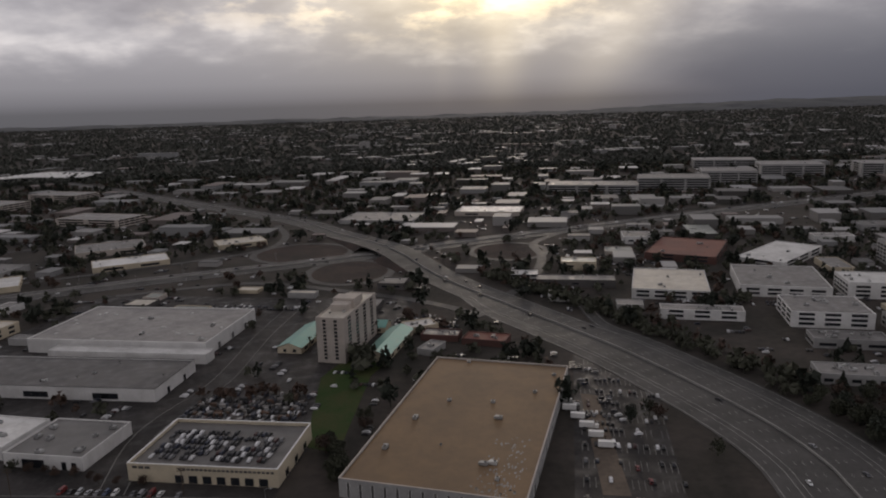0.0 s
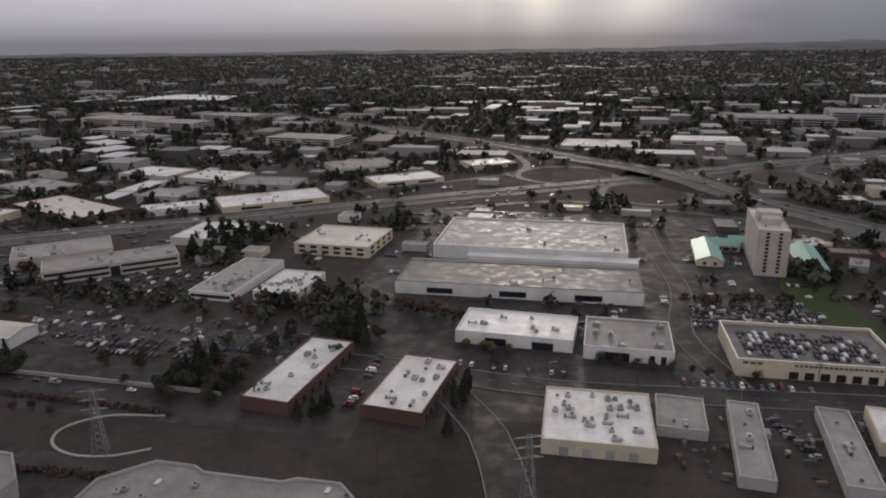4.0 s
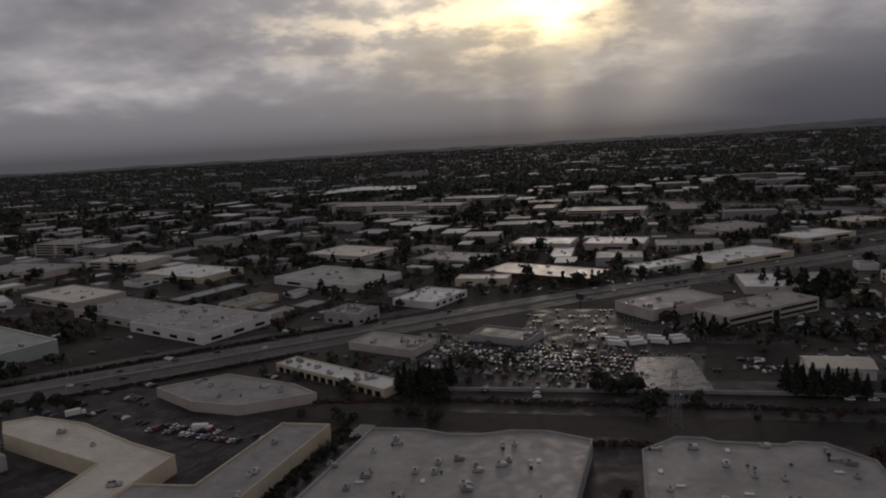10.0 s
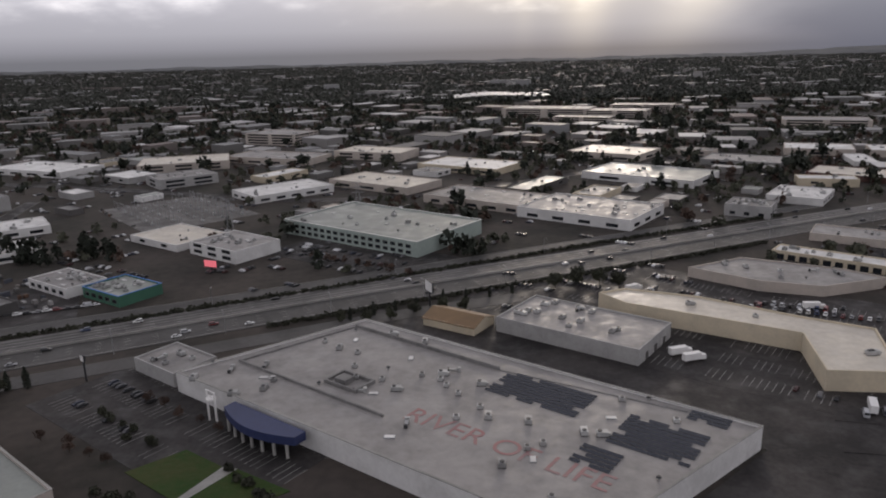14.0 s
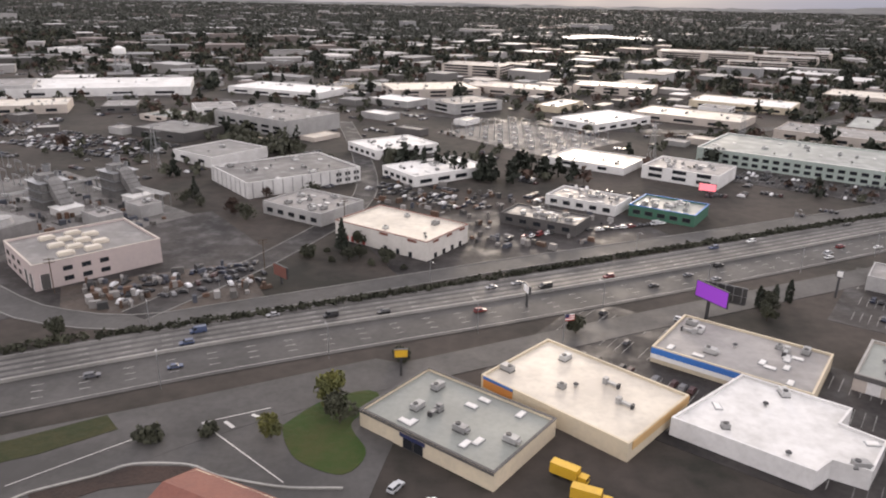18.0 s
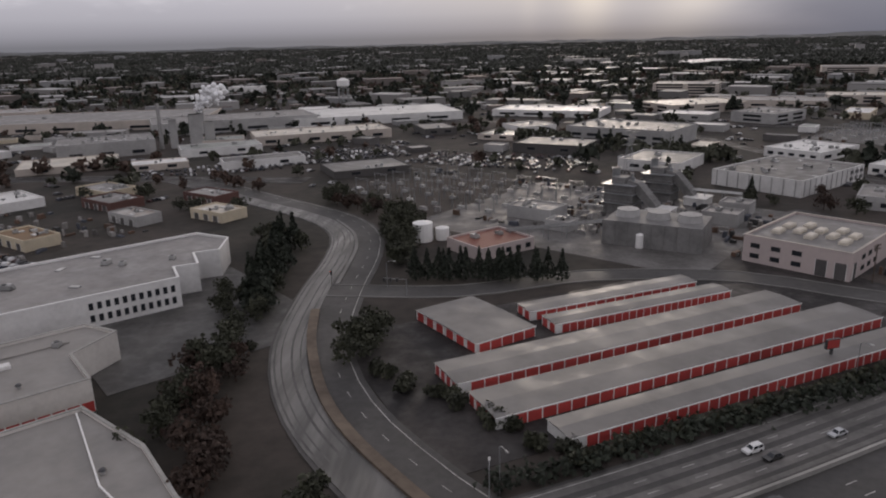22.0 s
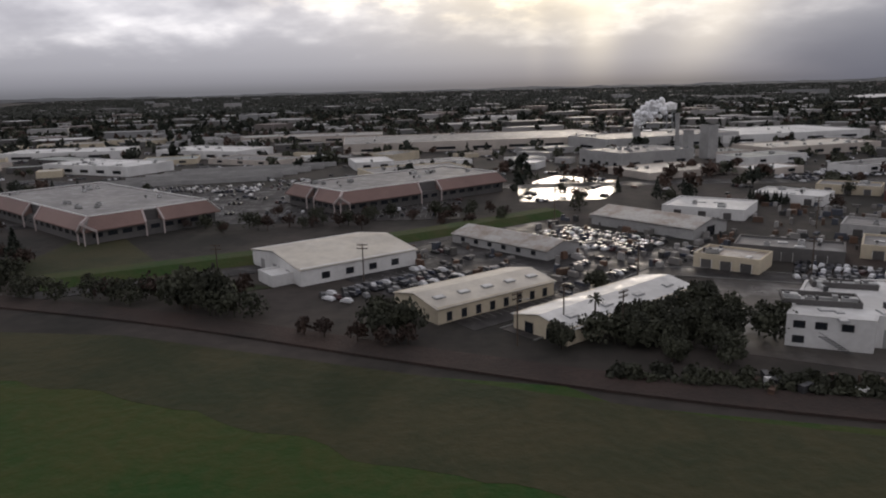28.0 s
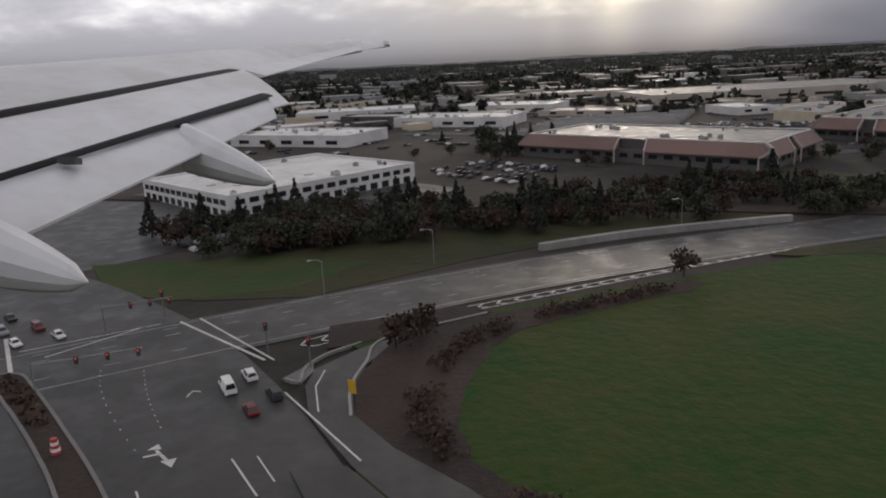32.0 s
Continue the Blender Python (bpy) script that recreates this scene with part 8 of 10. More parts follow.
for k, q in enumerate((((-445, 112), (-430, 109), (-432, 101), (-449, 104)), ((-427, 108), (-411, 105.5), (-413, 98), (-429, 100)), ((-449, 102), (-432, 99.5), (-434, 92), (-452, 94)), ((-428, 98), (-413, 96), (-415, 88), (-431, 90)))):
    patch("plot", "dark paved plot behind the shops", list(q)[::-1], ASPHALT, 0.09)
hedge("clipped green hedge beside an alley", [(-393, 164), (-401, 134), (-407.5, 110), (-411, 98)], 1.3, LEAF_GREEN, 31, 0.8)
hedge("dark shrubs along a creek", [(-405, 174), (-368, 170.5), (-300, 158), (-240, 146), (-205, 138)], 0.8, LEAF_BROWN, 32, 1.0)
hedge("brown shrubs along a creek", [(-400, 150), (-340, 142), (-290, 131), (-230, 118), (-190, 112)], 0.9, LEAF_BROWN, 33, 1.2)

painted("hatching", "faded hatched bays on a works yard", [bar(-948 + 2.0 * k, 65.5 - 0.6 * k, -946.5 + 1.9 * k, 61.5 - 0.9 * k, 0.14, 0.07) for k in range(7)])
patch("lawn", "dull green lawn with a low sign", [(-1215, 52), (-1205, 39.5), (-1195, 36), (-1181, 40), (-1174, 52), (-1192, 55.5)], GRASS, 0.1)

hall = bpy.data.objects["storage_hall.001"]
inv = hall.matrix_basis.inverted()
for (ax, ay), (bx, by) in (((-884, 40), (-857, 66)), ((-884, 40), (-879, 35))):
    g = Geo()
    g.beam((ax, ay, 4.05), (bx, by, 4.05), 0.14)
    ob = part("parapet", g, ROOF_GREIGE, hall)
    ob.matrix_basis = inv
for x, y in ((-880, 36.5), (-861, 58), (-871, 50)):
    g = Geo()
    g.box(-1.0, 1.0, -0.7, 0.7, 3.95, 4.35)
    g.box(-0.9, 0.9, -0.6, 0.6, 4.35, 4.42)
    ob = part("roof_hatch", g, ROOF_WHITE, hall)
    ob.matrix_basis = inv @ pose(x, y, 0, 0, 0, 44)
hall = bpy.data.objects["storage_hall.002"]
inv = hall.matrix_basis.inverted()
for (ax, ay), (bx, by) in (((-846, 49), (-836, 36)), ((-836, 36), (-826, 28))):
    g = Geo()
    g.beam((ax, ay, 3.2), (bx, by, 3.2), 0.13)
    ob = part("parapet", g, TRIM_WHITE, hall)
    ob.matrix_basis = inv

take(-309, 185, 18, 31, 6)
# pale scuffs on the tan roof
scuff_rng = random.Random(12)
tan = next(o for o in bpy.data.objects if o.get("label", "").startswith("long tan-roofed"))
g = Geo()
for k in range(120):
    u = scuff_rng.random()
    x, y = -37 + 26 * u ** 1.6 + scuff_rng.gauss(0, 1.0), -18 + 9 * scuff_rng.random() + scuff_rng.gauss(0, 1.0)
    if abs(x) < 38 and abs(y) < 20:
        w, d = scuff_rng.uniform(0.15, 0.7), scuff_rng.uniform(0.1, 0.35)
        g.face([(x + w * math.cos(a), y + d * math.sin(a), 4.258) for a in [q * math.pi / 3 + 0.3 for q in range(6)]])
ob = part("roof_patch", g, ROOF_GREIGE, tan, "pale worn patches on a tan roof")
ob["kind"] = "stuff"

# ---- the works yard ----
for x, y in ((-916.6, 54.1), (-915.3, 53.1), (-914.0, 52.1), (-912.7, 51.1)):
    t = thing("fuel_tank", "white lying steel tank on saddles in a close row", "tank", (x, y, 0.3), 40, "fuel tanks on a plinth")
    g = Geo()
    n = 14
    ring = [(0.72 * math.cos(2 * math.pi * i / n), 1.15 + 0.72 * math.sin(2 * math.pi * i / n)) for i in range(n)]
    for x0, x1, f0, f1 in ((-2.6, 2.6, 1, 1), (2.6, 3.0, 1, 0.5), (-3.0, -2.6, 0.5, 1)):
        for i in range(n):
            (y0, z0), (y1, z1) = ring[i], ring[(i + 1) % n]
            g.face([(x0, y0 * f0, 1.15 + (z0 - 1.15) * f0), (x1, y0 * f1, 1.15 + (z0 - 1.15) * f1), (x1, y1 * f1, 1.15 + (z1 - 1.15) * f1), (x0, y1 * f0, 1.15 + (z1 - 1.15) * f0)])
    for sx in (-3.0, 3.0):
        g.face([(sx, y0 * 0.5, 1.15 + (z0 - 1.15) * 0.5) for y0, z0 in (ring if sx > 0 else ring[::-1])])
    part("shell", g, TRIM_WHITE, t)
    g = Geo()
    for sx in (-1.8, 1.8):
        g.box(sx - 0.15, sx + 0.15, -0.6, 0.6, 0, 0.7)
    g.cyl(0.5, 0, 1.8, 2.2, 0.26, 10)
    part("saddle", g, STEEL, t)
g = Geo()
g.box(-5.5, 5.5, -4, 4, 0, 0.35)
tagged(part("tank_plinth", g, CONCRETE, at=(-914.6, 52.6, 0), turn=40), "pale concrete plinth under a row of tanks", "plinth")

CLUTTER = random.Random(41)


def crate(x, y, turn, w, d, h, mat, name="crate", label="weathered crate in a works yard", z=0.05):
    g = Geo()
    for k in range(3):
        g.box(-w / 2 + 0.02 * (k % 2), w / 2 - 0.02 * (k % 2), -d / 2, d / 2, h * k / 3, h * (k + 1) / 3 - 0.03)
    for px in (-w / 2, w / 2 - 0.08):
        g.box(px, px + 0.08, -d / 2 - 0.03, d / 2 + 0.03, 0, h)
    tagged(part(name, g, mat, at=(x, y, z), turn=turn), label, name.replace("_", " "), "yard goods")


def machine(x, y, turn, mat, s=1.0):
    """A small tracked machine with cab and boom."""
    b = thing("digger", "small tracked digger with a folded boom", "digger", (x, y, 0.05), turn, "parked diggers")
    g = Geo()
    for yy in (-0.7, 0.7):
        g.box(-1.1 * s, 1.1 * s, yy - 0.22, yy + 0.22, 0, 0.45)
    part("track", g, RUBBER, b)
    g = Geo()
    g.box(-1.0 * s, 0.7 * s, -0.65, 0.65, 0.45, 1.05, scale=0.92)
    part("body", g, mat, b)
    g = Geo()
    g.box(-0.1, 0.7 * s, -0.6, 0.1, 1.05, 1.75, scale=0.85)
    part("cab", g, GLASS, b)
    g = Geo()
    g.beam((0.7 * s, 0.2, 0.9), (1.7 * s, 0.2, 2.0), 0.14)
    g.beam((1.7 * s, 0.2, 2.0), (2.3 * s, 0.2, 0.7), 0.11)
    g.box(2.1 * s, 2.6 * s, 0.0, 0.5, 0.3, 0.75)
    part("boom", g, mat, b)


for k in range(16):
    machine(-941 + 16 * CLUTTER.random(), 37 + 7.5 * CLUTTER.random(), CLUTTER.uniform(0, 360), RED if k < 13 else YELLOW, CLUTTER.uniform(0.7, 1.0))
for k in range(30):
    crate(-942 + 20 * CLUTTER.random(), 34.5 + 7 * CLUTTER.random(), CLUTTER.uniform(0, 90), CLUTTER.uniform(0.6, 1.6), CLUTTER.uniform(0.5, 1.0), CLUTTER.uniform(0.4, 0.9), CLUTTER.choice((RED, RED, RUST, WALL_CREAM, DARK_STEEL)))
# long pale beams stacked on the ground
beam_me = Geo()
beam_me.box(-2.6, 2.6, -0.2, 0.2, 0, 0.16)
beam_me.box(-2.6, 2.6, -0.06, 0.06, 0.16, 0.34)
beam_me.box(-2.6, 2.6, -0.2, 0.2, 0.34, 0.42)
beam_me = beam_me.mesh("beam", CONCRETE_PALE)
for cx, cy, turn, n, levels in ((-927.6, 37.6, 82, 5, 3), (-922.6, 37.6, -1, 9, 4), (-919.8, 34.0, -3, 4, 3), (-924.3, 42.9, -2, 4, 3)):
    c, sn = math.cos(radians(turn)), math.sin(radians(turn))
    for i in range(n):
        v = 0.72 * (i - (n - 1) / 2)
        for k in range(levels - (i * 5 + n) % 2):
            u = CLUTTER.uniform(-0.2, 0.2)
            tagged(part("beam", beam_me, None, at=(cx + c * u - sn * v, cy + sn * u + c * v, 0.06 + 0.43 * k), turn=turn + CLUTTER.uniform(-1.5, 1.5)), "long pale concrete beam stacked in a yard", "beam", "stacked beams")
for k in range(60):
    t = CLUTTER.random()
    crate(-912 + 16 * t + CLUTTER.uniform(-2, 2), 33 + 22 * t * 0.55 + CLUTTER.uniform(-3, 3), CLUTTER.uniform(0, 90), CLUTTER.uniform(0.5, 1.8), CLUTTER.uniform(0.5, 1.2), CLUTTER.uniform(0.4, 1.1), CLUTTER.choice((RUST, RUST, DARK_STEEL, WALL_BEIGE, DARK_STEEL, RUST, UNIT)))
for k in range(40):
    crate(-985 + 42 * CLUTTER.random(), 42 + 4 * CLUTTER.random() - 0.0, CLUTTER.uniform(0, 90), CLUTTER.uniform(0.6, 2.0), CLUTTER.uniform(0.6, 1.2), CLUTTER.uniform(0.4, 1.3), CLUTTER.choice((RUST, RUST, DARK_STEEL, DARK_STEEL, TRIM_WHITE, NAVY)))
for k in range(26):
    crate(-901 + 12 * CLUTTER.random(), 60 + 5 * CLUTTER.random(), CLUTTER.uniform(0, 90), CLUTTER.uniform(0.6, 1.8), CLUTTER.uniform(0.6, 1.2), CLUTTER.uniform(0.5, 1.4), CLUTTER.choice((RUST, DARK_STEEL, TRIM_WHITE, DARK_STEEL)))
for k in range(12):
    crate(-931 + 2.3 * (k % 4) + CLUTTER.uniform(-0.4, 0.4), 50.0 + 2.6 * (k // 4), 20, 1.8, 1.1, 0.8, DARK_STEEL if k != 4 else TRIM_WHITE, "skip", "dark steel skip on a wet yard")
# container fence of the yard
for k in range(12):
    crate(-952 + 3.7 * k + CLUTTER.uniform(-0.5, 0.5), 36.0 - 0.72 * k + CLUTTER.uniform(-0.4, 0.4), -14 + CLUTTER.uniform(-9, 9), 3.0, 0.9, CLUTTER.uniform(0.5, 1.0), (DARK_STEEL, RUST, WALL_DARK, DARK_STEEL)[k % 4], "container", "steel container at the edge of a yard")
stairs = thing("outside_stair", "dark steel stair on a white works wall", "stair", (-974.5, 55.0, 0.05), -17)
for k in range(9):
    g = Geo()
    g.box(0, 0.9, 0, 0.28, 0, 0.04)
    part("tread", g, DARK_STEEL, stairs, at=(0.35 * k, -0.6, 1.9 - 0.21 * k))
g = Geo()
g.beam((0, -0.9, 2.6), (3.2, -0.9, 0.7), 0.04)
part("handrail", g, DARK_STEEL, stairs)

# ---- vehicles ----
def lorry(x, y, turn, length=5.0, mat=None, cab=True, label="white box lorry on a lot"):
    b = thing("lorry", label, "lorry", (x, y, 0.05), turn, "lorries")
    g = Geo()
    g.box(-length / 2, length / 2 - 1.2, -0.62, 0.62, 0.45, 1.85)
    part("box", g, mat or TRIM_WHITE, b)
    if cab:
        g = Geo()
        g.box(length / 2 - 1.1, length / 2, -0.55, 0.55, 0.3, 1.25, scale=0.94)
        part("cab", g, mat or TRIM_WHITE, b)
        g = Geo()
        g.box(length / 2 - 0.1, length / 2 + 0.0, -0.48, 0.48, 0.8, 1.15)
        part("windscreen", g, GLASS, b)
    for sx in (-0.35, 0.35):
        for sy in (-0.5, 0.5):
            part("wheel", CARS["van"][2], None, b, at=(sx * length, sy, 0.2))


for t in range(260):
    i = CAR_RNG.randrange(4, len(hwy_line) - 6)
    p = hwy_line[i]
    if not -860 < p.x < 420:
        continue
    n = sideways(hwy_line)[i]
    d = hwy_line[i + 1] - p
    off = CAR_RNG.choice((-7.4, -5.5, -3.6, -1.8, 1.8, 3.6, 5.5, 7.4))
    q = p + n * off + d * CAR_RNG.random()
    car(q.x, q.y, math.degrees(math.atan2(d.y, d.x)) + (180 if off > 0 else 0), z=0.13, where="on the highway")
for t in range(110):
    i = CAR_RNG.randrange(8, len(fwy_line) - 2)
    p = fwy_line[i]
    if not 110 < p.y < 700:
        continue
    n = sideways(fwy_line)[i]
    d = fwy_line[min(i + 1, len(fwy_line) - 1)] - p
    off = CAR_RNG.choice((-8, -6, -4, -2, 2, 4, 6, 8))
    q = p + n * off
    car(q.x, q.y, math.degrees(math.atan2(d.y, d.x)) + (180 if off > 0 else 0), z=0.16 + over(p), where="on the freeway")
for x, y, a, k in ((-1210.8, 29.8, -40, "saloon"), (-1205.3, 26.8, -40, "suv"), (-1201.4, 24.6, -40, "saloon"), (-1204.7, 22.4, -40, "saloon"), (-1208.5, 25.5, -40, "suv")):
    car(x, y, a, k, 0.1, "waiting at the lights")
for x, y, a, k, m, c in ((-1177.9, 12.6, 125, "van", TRIM_WHITE, "plain white"), (-1176.9, 15.0, 125, "suv", TRIM_WHITE, "clean white"), (-1173.4, 11.4, 125, "suv", DARK_STEEL, "wet black"), (-1174.4, 8.8, 125, "saloon", BERRY, "dark red")):
    car(x, y, a, k, 0.1, "waiting at the lights", m, c)
car_row((43, 205), (50, 165), 14, 10, "beside the tan-roofed warehouse", 0.7)
car_row((37, 190), (46, 140), 8, 80, "beside the tan-roofed warehouse", 0.6)
for k in range(9):
    lorry(31.5 + k * 1.1, 205 - 5.6 * k, -14, 5.0, None, k % 3 == 0, "white trailer backed to a warehouse")
car_row((-90, 151), (-60, 147), 14, 80, "before a discount store", 0.6)
car_row((-145, 163), (-112, 155), 12, 80, "along a street", 0.5)
car_row((-76, 135), (-72, 112), 10, -10, "between workshops", 0.7)
car_row((-46, 134), (-41, 112), 10, -10, "between workshops", 0.8)
car_row((-60, 112), (-50, 108), 6, 80, "between workshops", 0.8)
car_row((-161, 168), (-166, 140), 10, -14, "between brick halls", 0.6)
car_row((-240, 176), (-205, 169), 16, 78, "on a van yard", 0.9)
car_row((-238, 171), (-206, 165), 18, 78, "on a van yard", 0.95)
car_row((-286, 163), (-205, 146), 16, -11, "along a dark yard", 0.4)
car_row((-300, 228), (-282, 234), 10, 118, "before an office", 0.6)
car_row((-445, 160), (-418, 150), 16, 60, "on a shopping lot", 0.9)
car_row((-450, 165), (-425, 156), 14, 60, "on a shopping lot", 0.9)
car_row((-484, 156), (-462, 147), 14, 60, "on a shopping lot", 0.95)
car_row((-640, 150), (-655, 140), 8, 60, "behind dark workshops", 0.7)
car_row((-629, 153), (-600, 166), 14, 28, "along the frontage road", 0.6)
car_row((-560, 196), (-530, 180), 14, 60, "before a green office", 0.6)
car_row((-575, 210), (-540, 196), 14, 60, "before a green office", 0.6)
for x, y, a in ((-665, 53.5, 60), (-661, 51, 40), (-621, 102.5, -30), (-618, 101, -30)):
    car(x, y, a, "suv", 0.05, "beside a shop")
for x, y, a in ((-645, 57, -30), (-643, 53, -20), (-572, 63, 40)):
    lorry(x, y, a, 4.6, YELLOW, True, "yellow hire lorry behind the shops")
for x, y, a in ((-466, 128, 20), (-468, 131, 20), (-441, 108, 70), (-369.7, 101, 176), (-361.4, 99.8, 176), (-353, 98.6, 176), (-470, 172, 30), (-430, 158, 0)):
    lorry(x, y, a, 5)
for x, y, a in ((-443, 106, 70), (-439.5, 106.5, 70)):
    car(x, y, a, "van", 0.05, "behind the shops")
# joined crowds of parked cars and lorries
car_crowd("rows of wrecked cars packed close in a breakers' yard", -922, 92, 44, 26, -24, 11, (1.15, 2.3), 0.9, 40)
car_crowd("rows of wrecked cars packed close in a breakers' yard", -905, 112, 26, 16, -28, 12, (1.2, 2.4), 0.8, 50)
car_crowd("rows of wrecked cars in a breakers' yard", -953, 88, 22, 12, -24, 13, (1.2, 2.4), 0.85, 25)
car_crowd("old cars round tin sheds", -992, 118, 26, 16, -42, 14, (1.25, 2.5), 0.85, 20)
car_crowd("old cars beside a metal hall", -1030, 84, 26, 10, 41, 15, (1.3, 2.6), 0.75, 30)
car_crowd("cars parked in a line by a fence", -936, 71, 19, 2.8, -24, 16, (1.3, 2.8), 0.9, 6)
car_crowd("contractors' vehicles on a dirt lot", -712, 112, 30, 14, 32, 17, (1.8, 3.2), 0.6, 60)
car_crowd("cars by the white halls", -672, 178, 40, 10, -33, 18, (1.4, 3.2), 0.6, 10)
car_crowd("cars in an office car park", -1085, 205, 90, 16, 10, 19, (1.4, 4.0), 0.55)
car_crowd("cars in an office car park", -1160, 128, 30, 24, -38, 20, (1.4, 4.0), 0.4)
car_crowd("cars in a wet office car park", -1190, 80, 50, 12, 50, 21, (1.4, 4.5), 0.35)
car_crowd("cars and buses in a yard", -345, 205, 60, 22, -25, 22, (1.5, 3.4), 0.75, 12)
car_crowd("cars on a lot", -282, 184, 15, 7, -11, 23, (1.5, 3.2), 0.7, 20)
car_crowd("cars in an office lot", -240, 225, 30, 30, -14, 24, (1.5, 4.2), 0.45)
car_crowd("cars on a lot behind a warehouse", -75, 300, 46, 8, -11, 25, (1.4, 3.2), 0.85)
car_crowd("cars on a broad lot", 92, 362, 44, 50, 20, 26, (1.5, 4.2), 0.35)
car_crowd("cars by white offices", 130, 280, 60, 12, -15, 27, (1.5, 4.2), 0.5)
car_crowd("cars near a store", -57, 190, 34, 18, -12, 28, (1.3, 3.0), 0.75, 15)
car_crowd("cars by the restaurants", 0, 268, 34, 20, -12, 29, (1.6, 4.0), 0.4, 20)
car_crowd("cars of a large works car park", -860, 250, 50, 30, 24, 30, (1.5, 3.6), 0.7)
car_crowd("cars of a large works car park", -800, 235, 60, 30, -20, 31, (1.5, 3.6), 0.65)
car_crowd("cars of a large works car park", -900, 220, 50, 20, 24, 32, (1.5, 3.6), 0.55)
car_crowd("lorries and cars on a lot", -620, 190, 26, 10, -30, 33, (1.6, 3.6), 0.6, 30)
for i in range(8):
    lorry(-318 + 3.3 * (i % 4) * 2, 212 + 4 * (i // 4), -25 + 40 * (i % 2), 5.5)

# ---- the airliner's wing beside the last view point ----
wing = thing("aircraft_wing", "pale grey airliner wing with its flaps lowered", "aircraft wing")
wing.matrix_basis = pose(-1152.54, -39.75, 26.02, 75.18, 0, 7.11) @ pose(0, 0, 0, 0, 0, -2.89)
WING = material("wing_paint", (0.68, 0.68, 0.69), (0.54, 0.53, 0.51), 0.38, metal=0.1, big=0.8, fine=5.0, stretch=(1, 1, 1))


def slab(name, root_a, root_b, tip_a, tip_b, thick, mat=WING, label="", cells=6):
    """A panel from a root chord to a tip chord, with a rounded section; points in metres right, up and ahead of the eye."""
    g = Geo()
    cols = []
    for i in range(cells + 1):
        t = i / cells
        a, b = Vector(root_a).lerp(Vector(tip_a), t), Vector(root_b).lerp(Vector(tip_b), t)
        ring = []
        for k in range(8):
            u = k / 7
            p = a.lerp(b, u)
            ring.append(p + Vector((0, thick * 0.35 * math.sin(math.pi * u), 0)))
        for k in range(7, -1, -1):
            u = k / 7
            ring.append(a.lerp(b, u) - Vector((0, thick * (0.25 + math.sin(math.pi * u)) * (1 - 0.5 * t), 0)))
        cols.append(ring)
    m = len(cols[0])
    for ring in cols:
        g.v += [(p.x, p.y, -p.z) for p in ring]
    for i in range(cells):
        for k in range(m):
            g.f.append((i * m + k, i * m + (k + 1) % m, (i + 1) * m + (k + 1) % m, (i + 1) * m + k))
            g.k.append(0)
    g.f += [tuple(range(m))[::-1], tuple(cells * m + k for k in range(m))]
    g.k += [0, 0]
    return part(name, g, mat, wing, label)


def eyeward(px, py, d):
    return ((px - 784) / 1256.7 * d, (441 - py) / 1256.7 * d, d)


slab("wing_box", eyeward(-60, 122, 5.6), eyeward(-60, 212, 4.3), eyeward(640, 70, 10.6), eyeward(640, 88, 10.0), 0.16)
slab("wing_tip", eyeward(600, 67.5, 10.4), eyeward(600, 96, 9.5), eyeward(684, 79, 11.0), eyeward(684, 82, 10.8), 0.05)
slab("aileron", eyeward(395, 122, 7.2), eyeward(470, 134, 7.0), eyeward(620, 84, 9.8), eyeward(640, 88, 9.6), 0.05)
slab("flap", eyeward(-60, 222, 4.2), eyeward(-60, 330, 3.5), eyeward(430, 124, 7.0), eyeward(512, 183, 6.2), 0.10)
slab("aft_flap", eyeward(-60, 338, 3.45), eyeward(-60, 462, 3.0), eyeward(472, 170, 6.0), eyeward(490, 208, 5.7), 0.07)
# Shade in the two flap slots is laid on as black strips.
slab("gap_seal", eyeward(-60, 206, 4.25), eyeward(-60, 222, 4.2), eyeward(400, 122, 7.05), eyeward(435, 128, 6.95), 0.03, RUBBER, "black strip standing for the shaded gap before the flap")
slab("gap_seal", eyeward(-60, 325, 3.42), eyeward(-60, 336, 3.4), eyeward(462, 165, 6.0), eyeward(484, 170, 5.95), 0.02, RUBBER, "black strip standing for the shaded gap between the flaps")
for (x0, y0, d0), (x1, y1, d1), r in (((330, 262, 4.9), (490, 322, 4.6), 0.17), ((-60, 430, 3.1), (158, 500, 2.9), 0.17)):
    a, b = Vector(eyeward(x0, y0, d0)), Vector(eyeward(x1, y1, d1))
    g = Geo()
    prev = None
    for k in range(9):
        u = k / 8
        c = a.lerp(b, u)
        rr = r * math.sqrt(max(0.0, 1 - u ** 2)) * (1 - 0.3 * u)
        ring = [(c.x, c.y + rr * math.cos(j * math.pi / 6), -c.z + rr * math.sin(j * math.pi / 6)) for j in range(12)]
        base = len(g.v)
        g.v += ring
        if prev is not None:
            for j in range(12):
                g.f.append((prev + j, prev + (j + 1) % 12, base + (j + 1) % 12, base + j))
                g.k.append(0)
        prev = base
    part("flap_fairing", g, WING, wing, "grey pointed flap-track fairing")
for x, y, d in ((125, 286, 3.9), (310, 226, 4.9)):
    g = Geo()
    p = eyeward(x, y, d)
    g.box(p[0] - 0.05, p[0] + 0.05, p[1] - 0.015, p[1] + 0.02, -p[2] - 0.03, -p[2] + 0.05)
    part("flap_bracket", g, DARK_STEEL, wing)
g = Geo()
p = eyeward(683, 80, 10.9)
g.box(p[0] - 0.03, p[0] + 0.06, p[1] - 0.02, p[1] + 0.03, -p[2] - 0.02, -p[2] + 0.1)
part("tip_lamp", g, TRIM_WHITE, wing)

